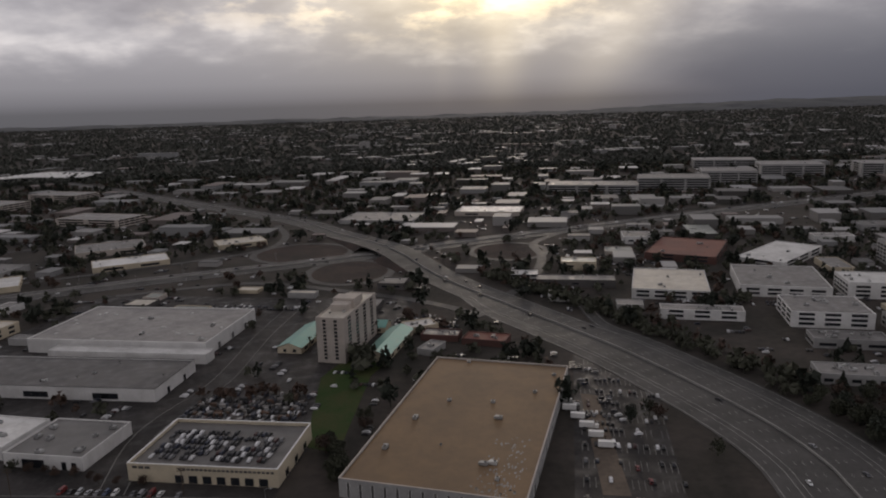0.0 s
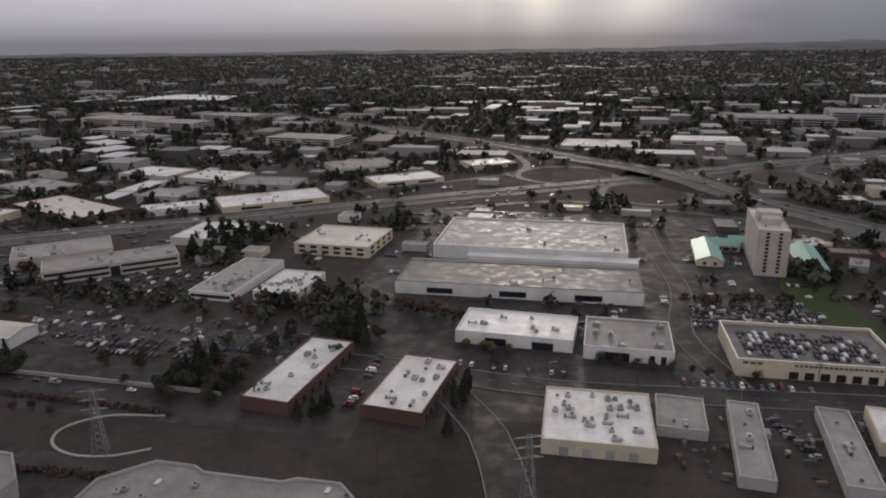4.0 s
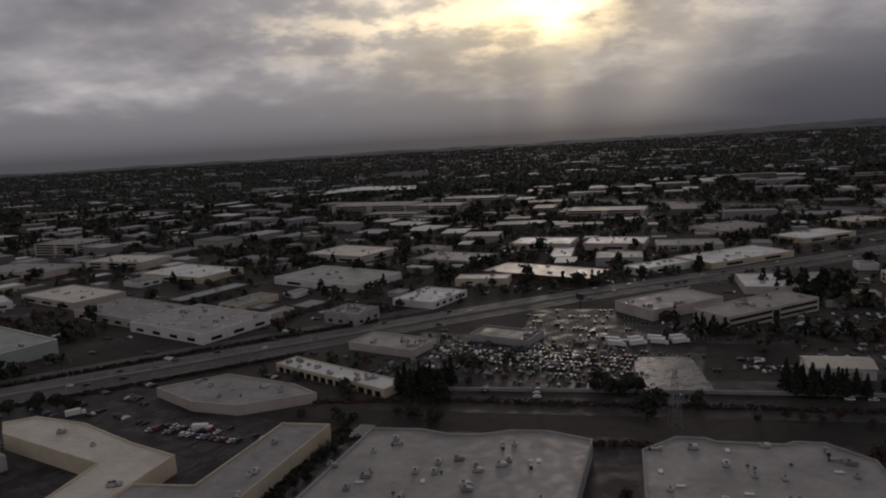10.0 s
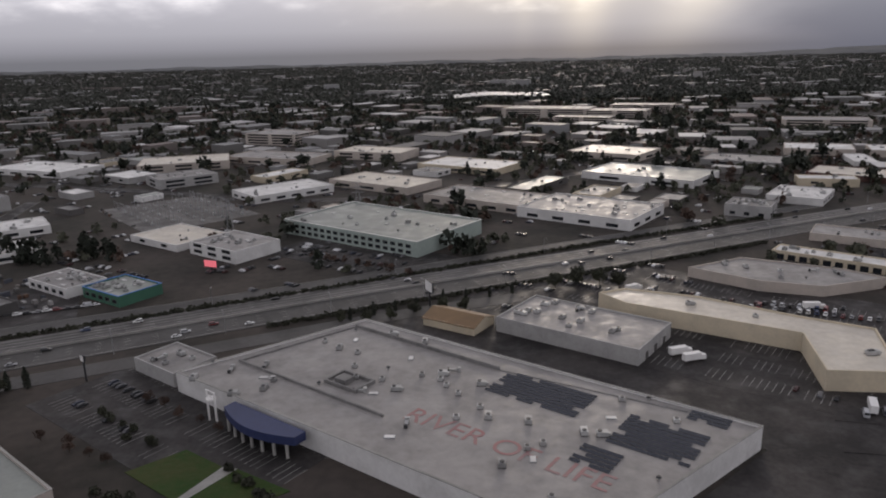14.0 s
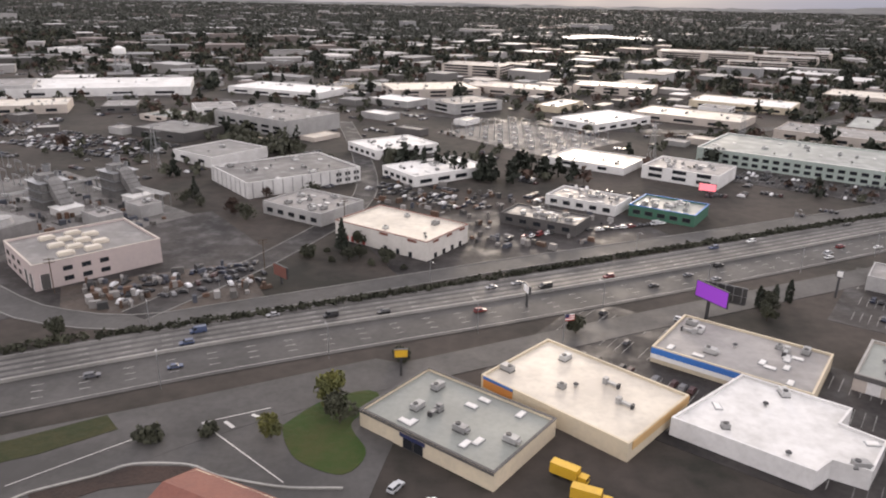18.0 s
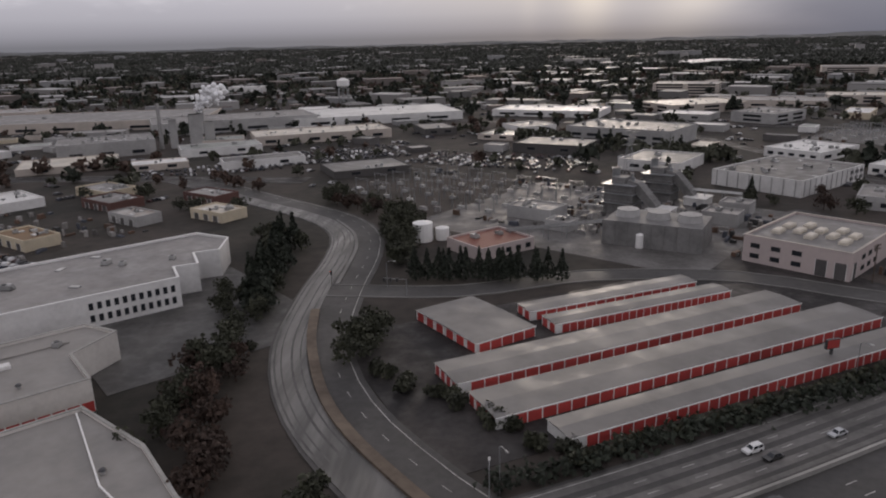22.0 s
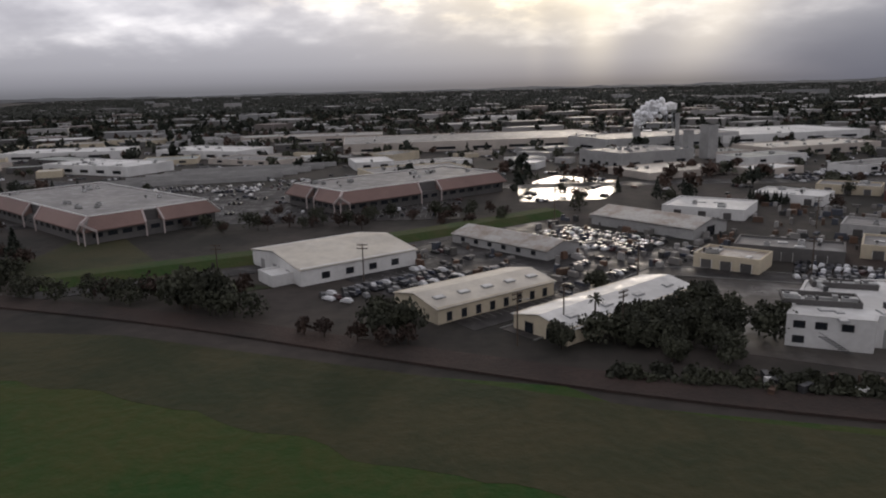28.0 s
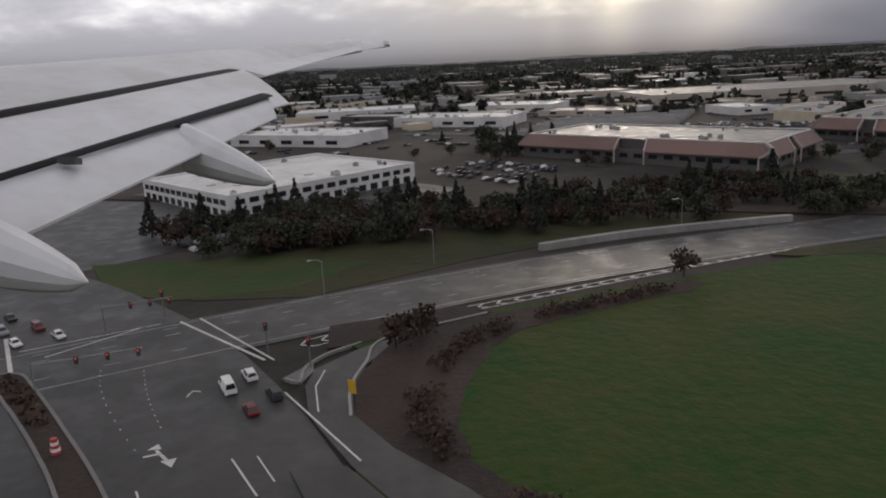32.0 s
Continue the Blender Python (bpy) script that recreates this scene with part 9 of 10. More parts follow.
# ---- trees near the flight line ----
for i, p in enumerate(fwy_line):
    if 150 < p.y < 330 and i % 1 == 0:
        n = sideways(fwy_line)[i]
        for off, kind in ((-19, "broad"), (-21.5, "broad"), (-24.5, "broad"), (-28, "brown")):
            q = p + n * off
            if TREE_RNG.random() < 0.85:
                tree(kind, q.x + TREE_RNG.uniform(-2, 2), q.y + TREE_RNG.uniform(-2, 2), TREE_RNG.uniform(0.7, 1.15))
belt((-1061, 66), (-1056, 70), 5, 7, ("broad",), 1.1)
belt((-1031, 56), (-1024, 58), 5, 7, ("broad",), 1.1)
belt((-1006, 58), (-984, 64), 10, 34, ("broad", "broad", "bush"), 0.85)
belt((-998, 50), (-978, 48), 5, 20, ("broad", "bush"), 0.7)
belt((-1000, 80), (-983, 71), 4, 10, ("broad",), 0.7)
tree_row("brown", (-584, 96), (-566, 86), 5, 0.5, 1.5)
tree_row("bush", (-580, 104), (-562, 92), 8, 0.7, 1.2)
tree_row("brown", (-574, 110), (-552, 96), 5, 0.5, 1.0)
tree_row("bush", (-566, 80), (-552, 74), 8, 0.8, 1.0)
tree_row("bush", (-548, 86), (-538, 78), 5, 0.8, 1.0)
belt((-26, 219), (-24, 228), 5, 5, ("broad",), 1.25)
belt((-182, 170), (-166, 186), 10, 12, ("broad", "brown", "brown"), 0.85)
belt((-172, 200), (-192, 203), 8, 9, ("broad", "brown"), 0.95)
belt((-143, 128), (-139, 136), 3, 4, ("conifer",), 0.8)
belt((-176, 134), (-170, 140), 3, 4, ("conifer",), 0.7)
belt((-244, 272), (-219, 262), 8, 12, ("conifer",), 0.95)
belt((-212, 150), (-192, 158), 18, 18, ("broad", "brown"), 0.8)
belt((-26, 150), (-25, 158), 3, 4, ("broad",), 0.9)
belt((-243, 257), (-219, 243), 6, 12, ("conifer", "broad"), 0.95)
belt((-287, 166), (-272, 163), 4, 8, ("conifer",), 0.85)
belt((-262, 162), (-250, 160), 4, 7, ("broad", "conifer"), 0.95)
belt((-208, 153), (-200, 154), 4, 5, ("broad", "conifer"), 0.95)
belt((-175, 222), (-200, 142), 4, 18, ("broad", "brown"), 0.8)
belt((-178, 183), (-163, 178), 6, 8, ("broad", "conifer"), 0.95)
belt((-302, 240), (-290, 238), 3, 4, ("conifer", "brown"), 0.8)
belt((-380, 182), (-368, 181), 4, 7, ("conifer", "broad"), 0.85)
belt((-366, 198), (-360, 196), 4, 4, ("broad",), 0.8)
belt((-331, 174), (-320, 171), 4, 5, ("broad",), 0.8)
belt((-296, 132), (-280, 128), 5, 7, ("brown",), 0.9)
belt((-800, 300), (-740, 250), 16, 22, ("olive", "broad", "broad"), 0.9)
belt((-740, 240), (-722, 226), 10, 14, ("olive", "broad"), 1.0)
belt((-690, 218), (-650, 200), 12, 16, ("conifer", "conifer", "broad"), 1.0)
belt((-700, 132), (-672, 122), 5, 10, ("broad", "bush"), 0.7)
belt((-770, 62), (-735, 80), 2, 14, ("bush", "bush", "broad"), 0.7)
belt((-752, 36), (-722, 52), 5, 12, ("broad",), 1.1)
tree_row("conifer", (-284, 166), (-268, 162), 7, 0.85, 1.2)
tree_row("broad", (-264, 160), (-250, 158), 5, 0.9, 1.2)
tree_row("conifer", (-206, 163), (-200, 160), 4, 0.8, 1.5)
tree_row("conifer", (-244, 285), (-216, 277), 10, 0.95, 2.0)
tree_row("conifer", (-384, 178), (-370, 172), 8, 0.95, 2.0)
tree_row("broad", (-196, 256), (-172, 160), 9, 0.8, 2.0)
tree_row("conifer", (-176, 212), (-166, 170), 7, 0.8, 2.5)
tree_row("brown", (-168, 205), (-140, 190), 8, 1.0, 2)
tree_row("cypress", (-143, 140), (-138, 150), 4, 1.1, 0.8)
tree_row("broad", (-37, 232), (-22, 228), 5, 0.9, 1.5)
tree_row("brown", (-72, 205), (-40, 200), 9, 0.8, 2)
tree_row("broad", (-30, 172), (-24, 150), 6, 0.7, 1.2)
tree_row("brown", (-105, 162), (-70, 152), 8, 0.6, 1.2)
tree_row("olive", (-140, 172), (-128, 168), 4, 0.6, 1.2)
tree_row("brown", (-300, 150), (-230, 138), 16, 0.6, 2)
tree_row("brown", (-335, 118), (-338, 96), 6, 0.8, 1.5)
tree_row("broad", (-392, 150), (-404, 112), 12, 0.5, 0.8)
tree_row("broad", (-356, 100), (-352, 92), 3, 0.9, 1)
tree_row("brown", (-474, 158), (-458, 146), 5, 0.7, 0.8)
tree_row("broad", (-492, 176), (-470, 178), 4, 0.9, 2)
tree_row("cypress", (-545, 150), (-500, 172), 8, 0.55, 1.0)
tree_row("broad", (-545, 148), (-512, 158), 6, 0.6, 1.5)
tree_row("conifer", (-520, 210), (-512, 205), 4, 0.8, 0.8)
tree_row("brown", (-566, 206), (-530, 186), 9, 0.55, 1.2)
tree_row("broad", (-603, 112), (-606, 104), 3, 0.7, 1)
tree_row("cypress", (-606, 110), (-597, 114), 3, 0.75, 0.6)
for x, y, k, s in ((-604, 60, "broad", 1.0), (-676, 70, "olive", 1.0), (-674, 66, "broad", 0.8), (-682, 62, "olive", 0.7), (-640, 96, "broad", 0.6), (-668, 84, "bush", 1.2), (-721, 50, "broad", 0.7), (-724, 48, "broad", 1.0), (-697, 60, "bush", 1.3), (-690, 62, "bush", 1.0), (-687, 132, "conifer", 0.85), (-684, 136, "broad", 0.6), (-694, 128, "bush", 1.5),
                   (-730, 50, "broad", 1.3), (-738, 47, "broad", 1.3), (-722, 46, "broad", 1.0), (-745, 42, "olive", 1.1), (-724, 86, "broad", 0.7)):
    tree(k, x, y, s)
hedge("dark hedge along the highway", [(-792, 46), (-757, 64.5), (-720, 85.5)], 1.5, LEAF_GREEN, 3)
hedge("dark hedge along the highway", [(-718, 86.5), (-680, 105), (-640, 127), (-600, 148.5), (-540, 181), (-470, 221), (-400, 258)], 1.0, LEAF_GREEN, 4)
hedge("low dark hedge on the near side of the highway", [(-560, 146), (-520, 167), (-470, 192), (-420, 219)], 0.9, LEAF_GREEN, 5)
hedge("dark shrubs behind the storage sheds", [(-800, 41), (-780, 51), (-757, 62), (-736, 74)], 2.0, LEAF_DARK, 6, 1.7)
belt((-300, 222), (-235, 205), 8, 26, ("brown", "broad", "conifer"), 0.75)
belt((-330, 300), (-230, 335), 10, 30, ("brown", "broad", "conifer"), 0.8)
tree_row("conifer", (-676, 213), (-648, 196), 9, 0.95, 2.5)
tree_row("conifer", (-648, 215), (-628, 205), 8, 0.85, 3)
tree_row("olive", (-752, 240), (-718, 226), 9, 1.0, 3)
belt((-836, 40), (-838, 78), 9, 34, ("broad", "brown", "bush"), 0.75)
belt((-839, 75), (-843, 126), 8, 38, ("broad", "broad", "conifer"), 1.05)
belt((-819, 112), (-823, 146), 6, 20, ("broad", "olive", "broad"), 0.9)
belt((-800, 12), (-822, 40), 7, 14, ("broad",), 0.95)
tree_row("conifer", (-838, 86), (-843, 112), 10, 1.1, 1.4)
tree_row("broad", (-837, 44), (-840, 100), 18, 0.75, 2.0)
tree_row("brown", (-828, 38), (-836, 60), 10, 0.9, 1.6)
tree_row("conifer", (-842, 112), (-846, 130), 6, 0.85, 1.2)
belt((-824, 148), (-845, 172), 7, 20, ("broad", "brown", "broad"), 0.85)
tree_row("broad", (-845, 116), (-851, 134), 8, 0.75, 1.8)
tree_row("brown", (-868, 182), (-895, 204), 8, 0.8, 2.0)
tree_row("broad", (-820, 70), (-816, 80), 6, 0.9, 1.6)
tree_row("bush", (-815, 66), (-790, 46), 16, 1.0, 1.4)
tree_row("conifer", (-816, 104), (-788, 104), 18, 0.74, 1.0)
tree_row("broad", (-820, 112), (-818, 145), 10, 0.75, 1.5)
tree_row("broad", (-818, 36), (-806, 24), 8, 0.9, 1.6)
tree_row("olive", (-842, 84), (-846, 96), 4, 0.7, 1)
tree_row("broad", (-987, 66), (-976, 58), 7, 0.9, 1.4)
tree_row("broad", (-1000, 58), (-985, 54), 8, 0.75, 1.2)
tree_row("bush", (-1000, 47), (-950, 40), 22, 1.0, 0.8)
tree_row("bush", (-905, 48), (-890, 60), 10, 1.0, 1.2)
tree_row("broad", (-1056, 68), (-1046, 66), 4, 0.8, 1.0)
tree_row("brown", (-1040, 60), (-1022, 54), 5, 0.7, 1)
tree_row("broad", (-1092, 76), (-1062, 74), 7, 0.75, 2)
tree_row("broad", (-1108, 74), (-1098, 78), 6, 0.8, 1.5)
for k in range(190):
    u, v = TREE_RNG.random(), TREE_RNG.random()
    x, y = -1200 + 100 * u, 44 + 24 * u + (9 + 30 * v)
    if free(x, y, 2.0):
        tree(TREE_RNG.choice(("broad", "broad", "conifer", "brown", "brown")), x, y, TREE_RNG.uniform(0.6, 0.9))
for k in range(26):
    x, y = TREE_RNG.uniform(-1150, -1010), TREE_RNG.uniform(128, 150)
    if free(x, y, 2.0):
        tree(TREE_RNG.choice(("brown", "brown", "broad")), x, y, TREE_RNG.uniform(0.6, 0.9))
for k in range(24):
    x, y = TREE_RNG.uniform(-1000, -925), TREE_RNG.uniform(185, 240)
    if free(x, y, 1.5):
        tree("brown", x, y, TREE_RNG.uniform(0.8, 1.2))
belt((-1106, 73), (-1094, 79), 6, 8, ("broad",), 1.05)
belt((-1085, 72), (-1050, 76), 5, 12, ("broad", "brown"), 0.85)
belt((-1090, 128), (-1010, 150), 10, 26, ("brown", "broad"), 0.7)
belt((-1165, 150), (-1140, 178), 12, 24, ("brown", "broad", "conifer"), 0.9)
belt((-1200, 62), (-1115, 84), 14, 60, ("broad", "brown", "broad"), 0.85)
belt((-1215, 70), (-1180, 60), 12, 26, ("broad", "brown", "conifer"), 0.9)
for x, y in ((-1134.4, 43.2), (-1163, 24), (-1165, 21)):
    tree("brown", x, y, 0.75)
tree_row("cypress", (-948, 165), (-940, 158), 10, 0.6, 0.5)
patch("bed", "bare brown earth mound among grass", [(-1104 + 0, 48.5), (-1097, 44.5), (-1090, 43.2), (-1083, 46.5), (-1084, 53), (-1090, 56), (-1099, 54.5)], MULCH, 0.285)
for i, run in enumerate(([(-1145, -10.5), (-1149, -5.5), (-1153, -2)], [(-1158, 3), (-1160.5, 7), (-1161, 12)], [(-1160.5, 17), (-1159, 22), (-1155, 27)], [(-1151, 30), (-1145, 33.5), (-1138, 38)])):
    hedge("low brown winter shrubs on dark soil beside the crossing", run, 0.7, LEAF_BROWN, 70 + i, 1.6, 90, 0.17)
TREE_COUNT[0] -= 3
for x, y, k in ((-380.2, 105.2, 1.05), (-382.4, 97.4, 1.15), (-359.1, 104.2, 1.35)):
    tree("broad", x, y, k)
hedge("low brown brush on an earth mound", [(-1100, 47.5), (-1094, 46.2), (-1087, 47.5)], 0.8, LEAF_BROWN, 61, 1.5, 60, 0.26)
hedge("low brown brush on an earth mound", [(-1099, 51), (-1092, 52.5), (-1085.5, 51)], 0.9, LEAF_BROWN, 62, 1.6, 60, 0.26)
tree_row("bush", (-1104.5, 48.5), (-1102.5, 49), 3, 0.55, 0.5)


hedge("dark hedge along a railway", [(-1000, 46), (-970, 41), (-952, 37)], 1.0, LEAF_GREEN, 51, 0.9)


def palm(x, y, h=5.0):
    root = thing("palm", "tall palm with a shaggy crown", "palm", (x, y, 0), TREE_RNG.uniform(0, 360), "palms")
    g = Geo()
    g.cyl(0, 0, 0, h, 0.16, 7, scale=0.7)
    part("trunk", g, BARK, root)
    g = Geo()
    for k in range(22):
        a, e = TREE_RNG.uniform(0, 6.3), TREE_RNG.uniform(-0.5, 1.1)
        d = Vector((math.cos(a) * math.cos(e), math.sin(a) * math.cos(e), math.sin(e)))
        s = Vector((-math.sin(a), math.cos(a), 0)) * 0.13
        p0, p1, p2 = Vector((0, 0, h)), Vector((0, 0, h)) + d * 0.8, Vector((0, 0, h)) + d * 1.4 - Vector((0, 0, 0.5))
        g.face([tuple(p0 - s), tuple(p0 + s), tuple(p1 + s * 1.5), tuple(p1 - s * 1.5)])
        g.face([tuple(p1 - s * 1.5), tuple(p1 + s * 1.5), tuple(p2)])
    part("crown", g, LEAF_GREEN, root)


for x, y in ((-187, 142), (-146, 136), (-45, 240), (-43, 244), (-25, 232), (-22, 256), (-1000, 60)):
    palm(x, y)

# steam over the works, as a pale puff of small lumps
steam = Geo()
srng = random.Random(9)
for k in range(330):
    u = srng.random()
    c = Vector((-948 + 9 * u + srng.gauss(0, 1.2 + 2 * u), 330 + srng.gauss(0, 2), 11 + 9 * u ** 0.8 + srng.gauss(0, 0.8 + 1.0 * u)))
    r = srng.uniform(0.35, 0.85) * (0.7 + u)
    b = len(steam.v)
    for dz, rr in ((-1, 0.35), (-0.4, 0.95), (0.4, 0.95), (1, 0.35)):
        steam.v += [(c.x + r * rr * math.cos(a * math.pi / 4), c.y + r * rr * math.sin(a * math.pi / 4), c.z + r * dz) for a in range(8)]
    for q in range(3):
        for a in range(8):
            steam.f.append((b + 8 * q + a, b + 8 * q + (a + 1) % 8, b + 8 * q + 8 + (a + 1) % 8, b + 8 * q + 8 + a))
            steam.k.append(0)
    steam.f += [tuple(b + 7 - a for a in range(8)), tuple(b + 24 + a for a in range(8))]
    steam.k += [0, 0]
sm = steam.mesh("steam", material("steam", (0.93, 0.93, 0.93), (0.88, 0.88, 0.89), 1.0))
for p in sm.polygons:
    p.use_smooth = True
tagged(part("steam_plume", sm, None), "white steam drifting from a works vent", "steam", kind="stuff")
vent = thing("steam_stack", "grey stack that gives off steam", "works", (-948, 330, 0))
g = Geo()
g.cyl(0, 0, 0, 11, 2.2, 12, scale=0.8)
part("stack", g, WALL_GREY, vent)

# ---- the wider town ----
TOWN = random.Random(2024)
ROOFS = (ROOF_WHITE, ROOF_GREY, ROOF_GREY, ROOF_CREAM, ROOF_DARK, ROOF_SHED, ROOF_GREEN, ROOF_SHED)
WALLS = (WALL_BEIGE, WALL_GREY, WALL_CREAM, WALL_WHITE, WALL_DARK)
SMALL_WINDOW = window_mesh(3.0, 0.9, WALL_DARK)
far_walls, far_tops = Geo(), Geo()


def joined_building(x, y, w, d, h, ang):
    poly = rect(x, y, w, d, ang)
    far_walls.prism(poly, 0, h)
    far_tops.prism([(x + (px - x) * 1.01, y + (py - y) * 1.01) for px, py in poly], h + 0.03, h + 0.4)


for gy in range(0, 21):
    for gx in range(-44, 30):
        x, y = gx * 42 + TOWN.uniform(-13, 13) + (gy % 2) * 18, 225 + gy * 33 + TOWN.uniform(-9, 9)
        if not -1380 - 0.35 * (y - 200) < x < 150 + 0.75 * (y - 200) or TOWN.random() < 0.22 + (0.15 if y > 450 else 0):
            continue
        w, d, h = TOWN.uniform(12, 40), TOWN.uniform(10, 24), TOWN.choice((2.4, 2.8, 3.2, 3.6, 4.5, 6.0 if y > 450 else 3.2))
        ang = TOWN.choice((-12, -12, 78)) if x > -380 else TOWN.choice((-32, 58)) if x > -750 else TOWN.choice((28, -24, 20))
        if not free(x, y, 0.42 * (w + d) / 2 + 4, True):
            continue
        take(x, y, w, d, ang)
        if y > 430:
            joined_building(x, y, w, d, h, ang)
            continue
        root = tagged(new("low_building"), "low flat-roofed commercial building among trees", "building", "town buildings")
        root.matrix_basis = pose(x, y, 0, 0, 0, ang)
        shell(root, [(-w / 2, -d / 2), (w / 2, -d / 2), (w / 2, d / 2), (-w / 2, d / 2)], h, TOWN.choice(ROOFS), TOWN.choice(WALLS), 0.3)
        for k in range(TOWN.randrange(1, 4)):
            ob = new("rooftop_unit", UNITS[TOWN.randrange(4)])
            ob.parent = root
            ob.matrix_basis = pose(TOWN.uniform(-0.4, 0.4) * w, TOWN.uniform(-0.4, 0.4) * d, h - 0.3, 0, 0, TOWN.choice((0, 90)))
        for k in range(max(2, int(w / 12))):
            ob = new("window", SMALL_WINDOW)
            ob.parent = root
            ob.matrix_basis = pose((k + 0.5) / max(2, int(w / 12)) * (w - 2) - w / 2 + 1, -d / 2, h * 0.35)
# small sheds and shops that fill the blocks
for k in range(900):
    x, y = TOWN.uniform(-1300, 260), TOWN.uniform(240, 620)
    w, d, h = TOWN.uniform(6, 16), TOWN.uniform(5, 11), TOWN.uniform(1.6, 3.0)
    ang = TOWN.choice((-12, 78)) if x > -380 else TOWN.choice((-32, 58)) if x > -750 else TOWN.choice((28, -24))
    if free(x, y, 0.5 * max(w, d) + 1.5, y < 260):
        take(x, y, w, d, ang)
        if y > 330:
            joined_building(x, y, w, d, h, ang)
        else:
            root = tagged(new("low_shed"), "small low shed among parked cars", "shed", "town sheds")
            root.matrix_basis = pose(x, y, 0, 0, 0, ang)
            shell(root, [(-w / 2, -d / 2), (w / 2, -d / 2), (w / 2, d / 2), (-w / 2, d / 2)], h, TOWN.choice(ROOFS), TOWN.choice(WALLS), 0.25)
for k in range(1500):
    y = 910 + 2900 * TOWN.random() ** 1.35
    x = TOWN.uniform(-1500 - 0.55 * (y - 200), 150 + 0.85 * (y - 200))
    if not free(x, y, 14) or noise.noise((x * 0.002, y * 0.002, 7)) < -0.15:
        continue
    joined_building(x, y, TOWN.uniform(10, 30) * (1 + 1.6 * (TOWN.random() < 0.25)), TOWN.uniform(8, 26), TOWN.uniform(2.5, 5.5) if TOWN.random() < 0.95 else TOWN.uniform(7, 13), TOWN.choice((-12, -20, 25, 70)))
tagged(part("distant_buildings", far_walls, HULL), "countless low buildings across the valley", "buildings", kind="stuff")
tagged(part("distant_roofs", far_tops, FAR_ROOF), "pale flat roofs of the distant town", "roofs", kind="stuff")

# woods and street trees too many to count
OPEN_SIDE = [(p.x, p.y) for p in hwy_line[::3] if p.y > 150] + [(p.x, p.y) for p in fwy_line[::3] if 200 < p.y < 720]


def beside_road(x, y):
    """Where the ground before a highway lies open."""
    return any(abs(x - px) < 15 and -31 < y - py < 13 for px, py in OPEN_SIDE)


spots = {"dark": [], "green": [], "brown": []}
for x, y, s, kind in BELT:
    spots[{"conifer": "dark", "cypress": "dark", "brown": "brown"}.get(kind, "green")].append((x, y, s * {"conifer": 8.5, "cypress": 6.0, "brown": 4.4}.get(kind, 5.2), "cone" if kind in ("conifer", "cypress") else "round"))
for k in range(27000):
    y = 150 + 800 * TOWN.random() ** 0.85
    x = TOWN.uniform(-1400 - 0.35 * (y - 200), 170 + 0.75 * (y - 200))
    if noise.noise((x * 0.014, y * 0.014, 4)) < (-0.12 if y < 300 else -0.32) or not free(x, y, 1.4, TOWN.random() < 0.85):
        continue
    if beside_road(x, y) and TOWN.random() < 0.85 or x < -560 and y < 470 and TOWN.random() < 0.62:
        continue
    kind = TOWN.choice(("dark", "green", "green", "green", "brown"))
    spots[kind].append((x, y, TOWN.uniform(2.6, 5.0) if kind != "dark" else TOWN.uniform(4.0, 8.0), "cone" if kind == "dark" and TOWN.random() < 0.5 else "round"))
near_spots = {k: [s for s in spots[k] if s[1] < 185] for k in spots}
for k in spots:
    spots[k] = [s for s in spots[k] if s[1] >= 185]
wood("roadside_conifers", "dark conifers standing thick along the roads", near_spots["dark"], LEAF_DARK, 11, 320)
wood("roadside_trees", "dull green trees standing thick along the roads", near_spots["green"], LEAF_GREEN, 12, 360)
wood("roadside_bare_trees", "brown winter trees standing thick along the roads", near_spots["brown"], LEAF_BROWN, 13, 260)
wood("town_conifers", "dark conifers scattered between the buildings", spots["dark"], LEAF_DARK, 1, 28)
wood("town_trees", "dull green trees scattered between the buildings, paled as if by light haze", spots["green"], LEAF_TOWN_HAZE, 2, 26)
wood("town_bare_trees", "brown winter trees scattered between the buildings", spots["brown"], LEAF_BROWN, 3, 26)
# The farthest trees carry the most haze in their leaf colour.
far = []
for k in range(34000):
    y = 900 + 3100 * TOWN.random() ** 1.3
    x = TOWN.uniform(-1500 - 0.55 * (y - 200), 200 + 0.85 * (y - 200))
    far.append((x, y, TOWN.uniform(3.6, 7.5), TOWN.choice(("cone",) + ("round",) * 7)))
wood("distant_trees", "trees across the valley floor, greyed as if by haze", far, LEAF_FAR_HAZE, 4, 7)
# cars along kerbs and in small lots of the town
cg, crng = Geo(), random.Random(8)
for x, y, a, z in FAR_CARS:
    heap_car(cg, x, y, a, crng, z)
for k, x, y, a in LOT_CARS:
    if free(x, y, 1.3):
        heap_car(cg, x, y, a + crng.uniform(-4, 4) + crng.choice((0, 180)), crng, 0.06)
for k in range(4600):
    x, y = crng.uniform(-1350, 460), 170 + 560 * crng.random() ** 1.1
    if free(x, y, 1.2):
        a = crng.choice((-12, 78)) if x > -380 else crng.choice((-32, 58))
        for j in range(crng.randrange(1, 6)):
            heap_car(cg, x + 1.3 * j * math.cos(radians(a)), y + 1.3 * j * math.sin(radians(a)), a + 90, crng, 0.05)
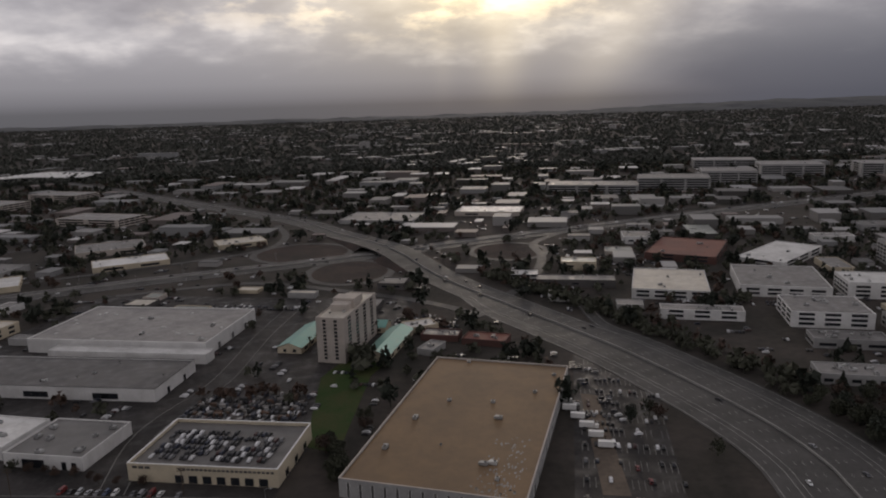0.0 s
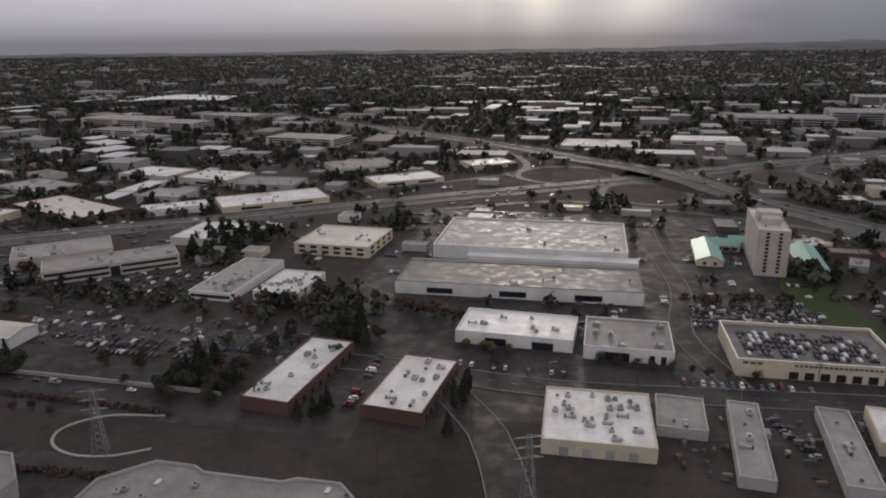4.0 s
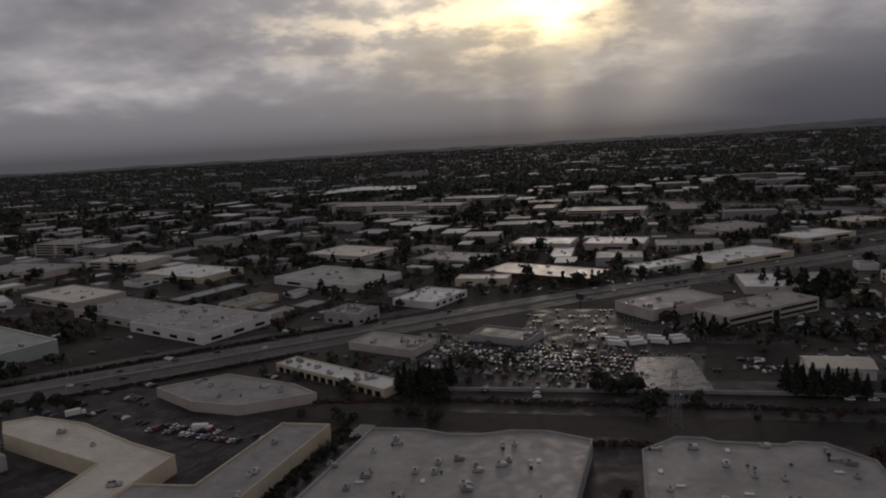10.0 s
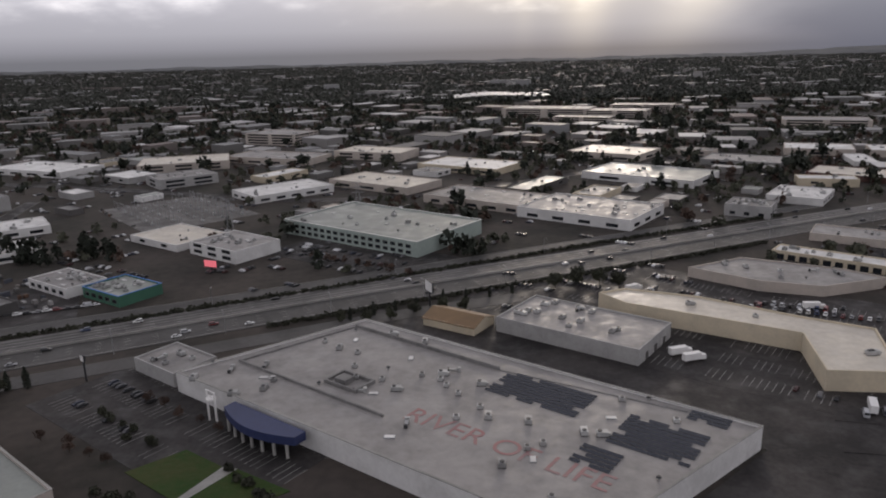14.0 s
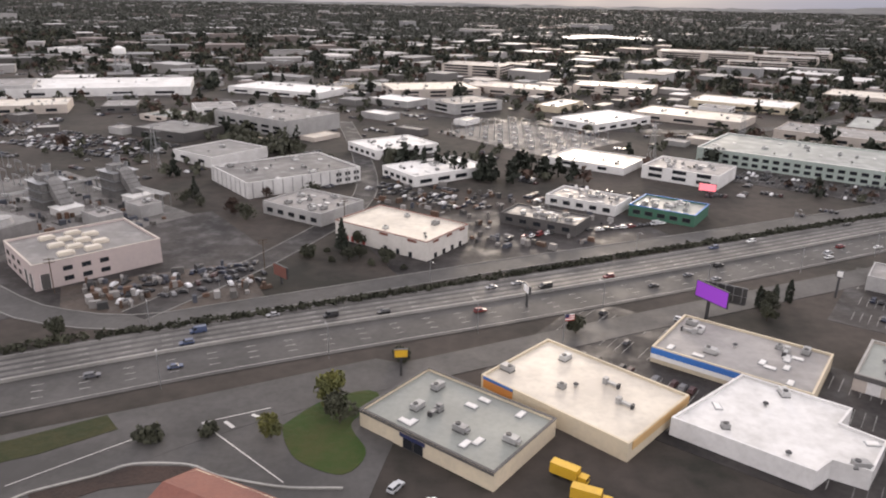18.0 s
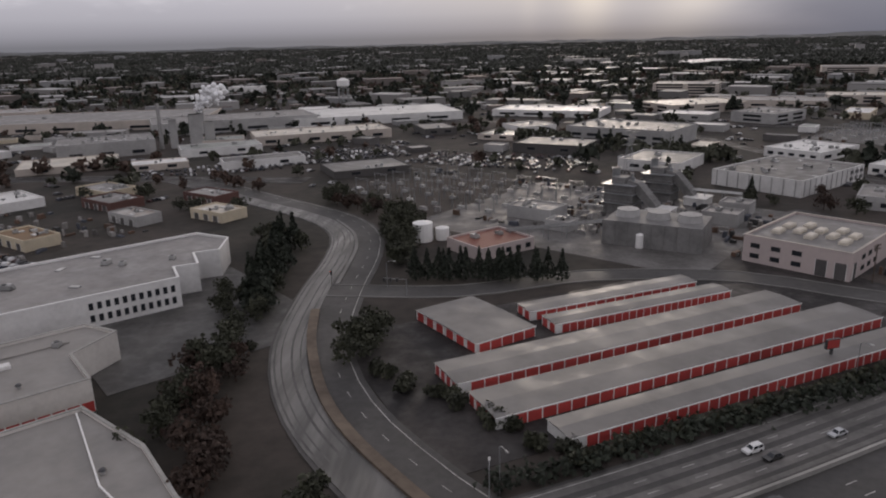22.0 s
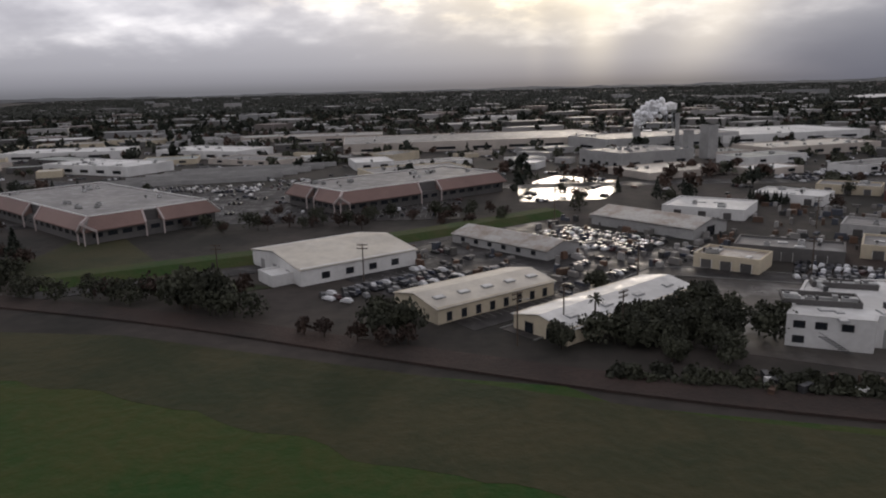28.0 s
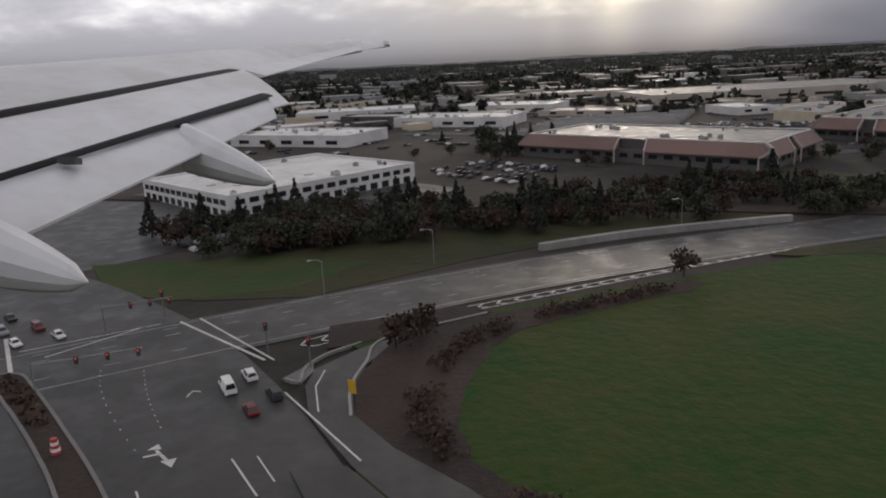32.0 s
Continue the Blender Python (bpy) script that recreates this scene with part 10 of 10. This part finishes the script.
tagged(part("town_cars", cg, CAR_HEAP), "parked cars scattered through the town", "cars", kind="stuff")


def yard_goods(label, cx, cy, w, d, ang, n, seed):
    """Loose crates, drums and machinery that fill a yard."""
    rng = random.Random(seed)
    g = Geo()
    c, s = math.cos(radians(ang)), math.sin(radians(ang))
    for k in range(n):
        x, y = rng.uniform(-w / 2, w / 2), rng.uniform(-d / 2, d / 2)
        px, py = cx + c * x - s * y, cy + s * x + c * y
        if not free(px, py, 0.8):
            continue
        if rng.random() < 0.2:
            g.cyl(px, py, 0, rng.uniform(0.5, 1.6), rng.uniform(0.25, 0.6), 8)
        else:
            g.prism(rect(px, py, rng.uniform(0.5, 2.6), rng.uniform(0.4, 1.2), ang + rng.choice((0, 90)) + rng.uniform(-12, 12)), 0, rng.uniform(0.3, 1.5), scale=rng.uniform(0.8, 1.0))
    tagged(part("yard_goods", g, GOODS), label, "goods", kind="stuff")


GOODS = paints("goods", [(0.30, 0.29, 0.28), (0.10, 0.095, 0.09), (0.05, 0.05, 0.05), (0.09, 0.06, 0.045), (0.12, 0.075, 0.055), (0.18, 0.17, 0.16), (0.07, 0.075, 0.09), (0.22, 0.21, 0.20)], 0.6, island=True)
yard_goods("plant and switchgear standing close in a substation", -808, 178, 64, 46, -33, 420, 1)
yard_goods("pipework and plant round the boilers", -768, 150, 60, 40, -33, 260, 2)
yard_goods("contractors' goods on a dark lot", -714, 108, 32, 18, 30, 130, 3)
yard_goods("goods and trailers in a lorry yard", -353, 206, 72, 44, -20, 260, 4)
yard_goods("goods and scrap between workshops", -930, 130, 80, 60, -28, 300, 5)
yard_goods("goods behind the storage halls", -660, 165, 70, 40, -30, 200, 6)
yard_goods("goods behind the halls", -640, 275, 60, 46, -45, 260, 7)
yard_goods("goods behind the brick halls", -225, 182, 90, 24, -11, 120, 8)
yard_goods("scrap round tin sheds", -1000, 110, 60, 44, 42, 220, 9)
yard_goods("goods behind a store", -57, 195, 36, 20, -12, 160, 10)
yard_goods("goods beside the warehouses", -60, 118, 80, 26, -12, 120, 11)
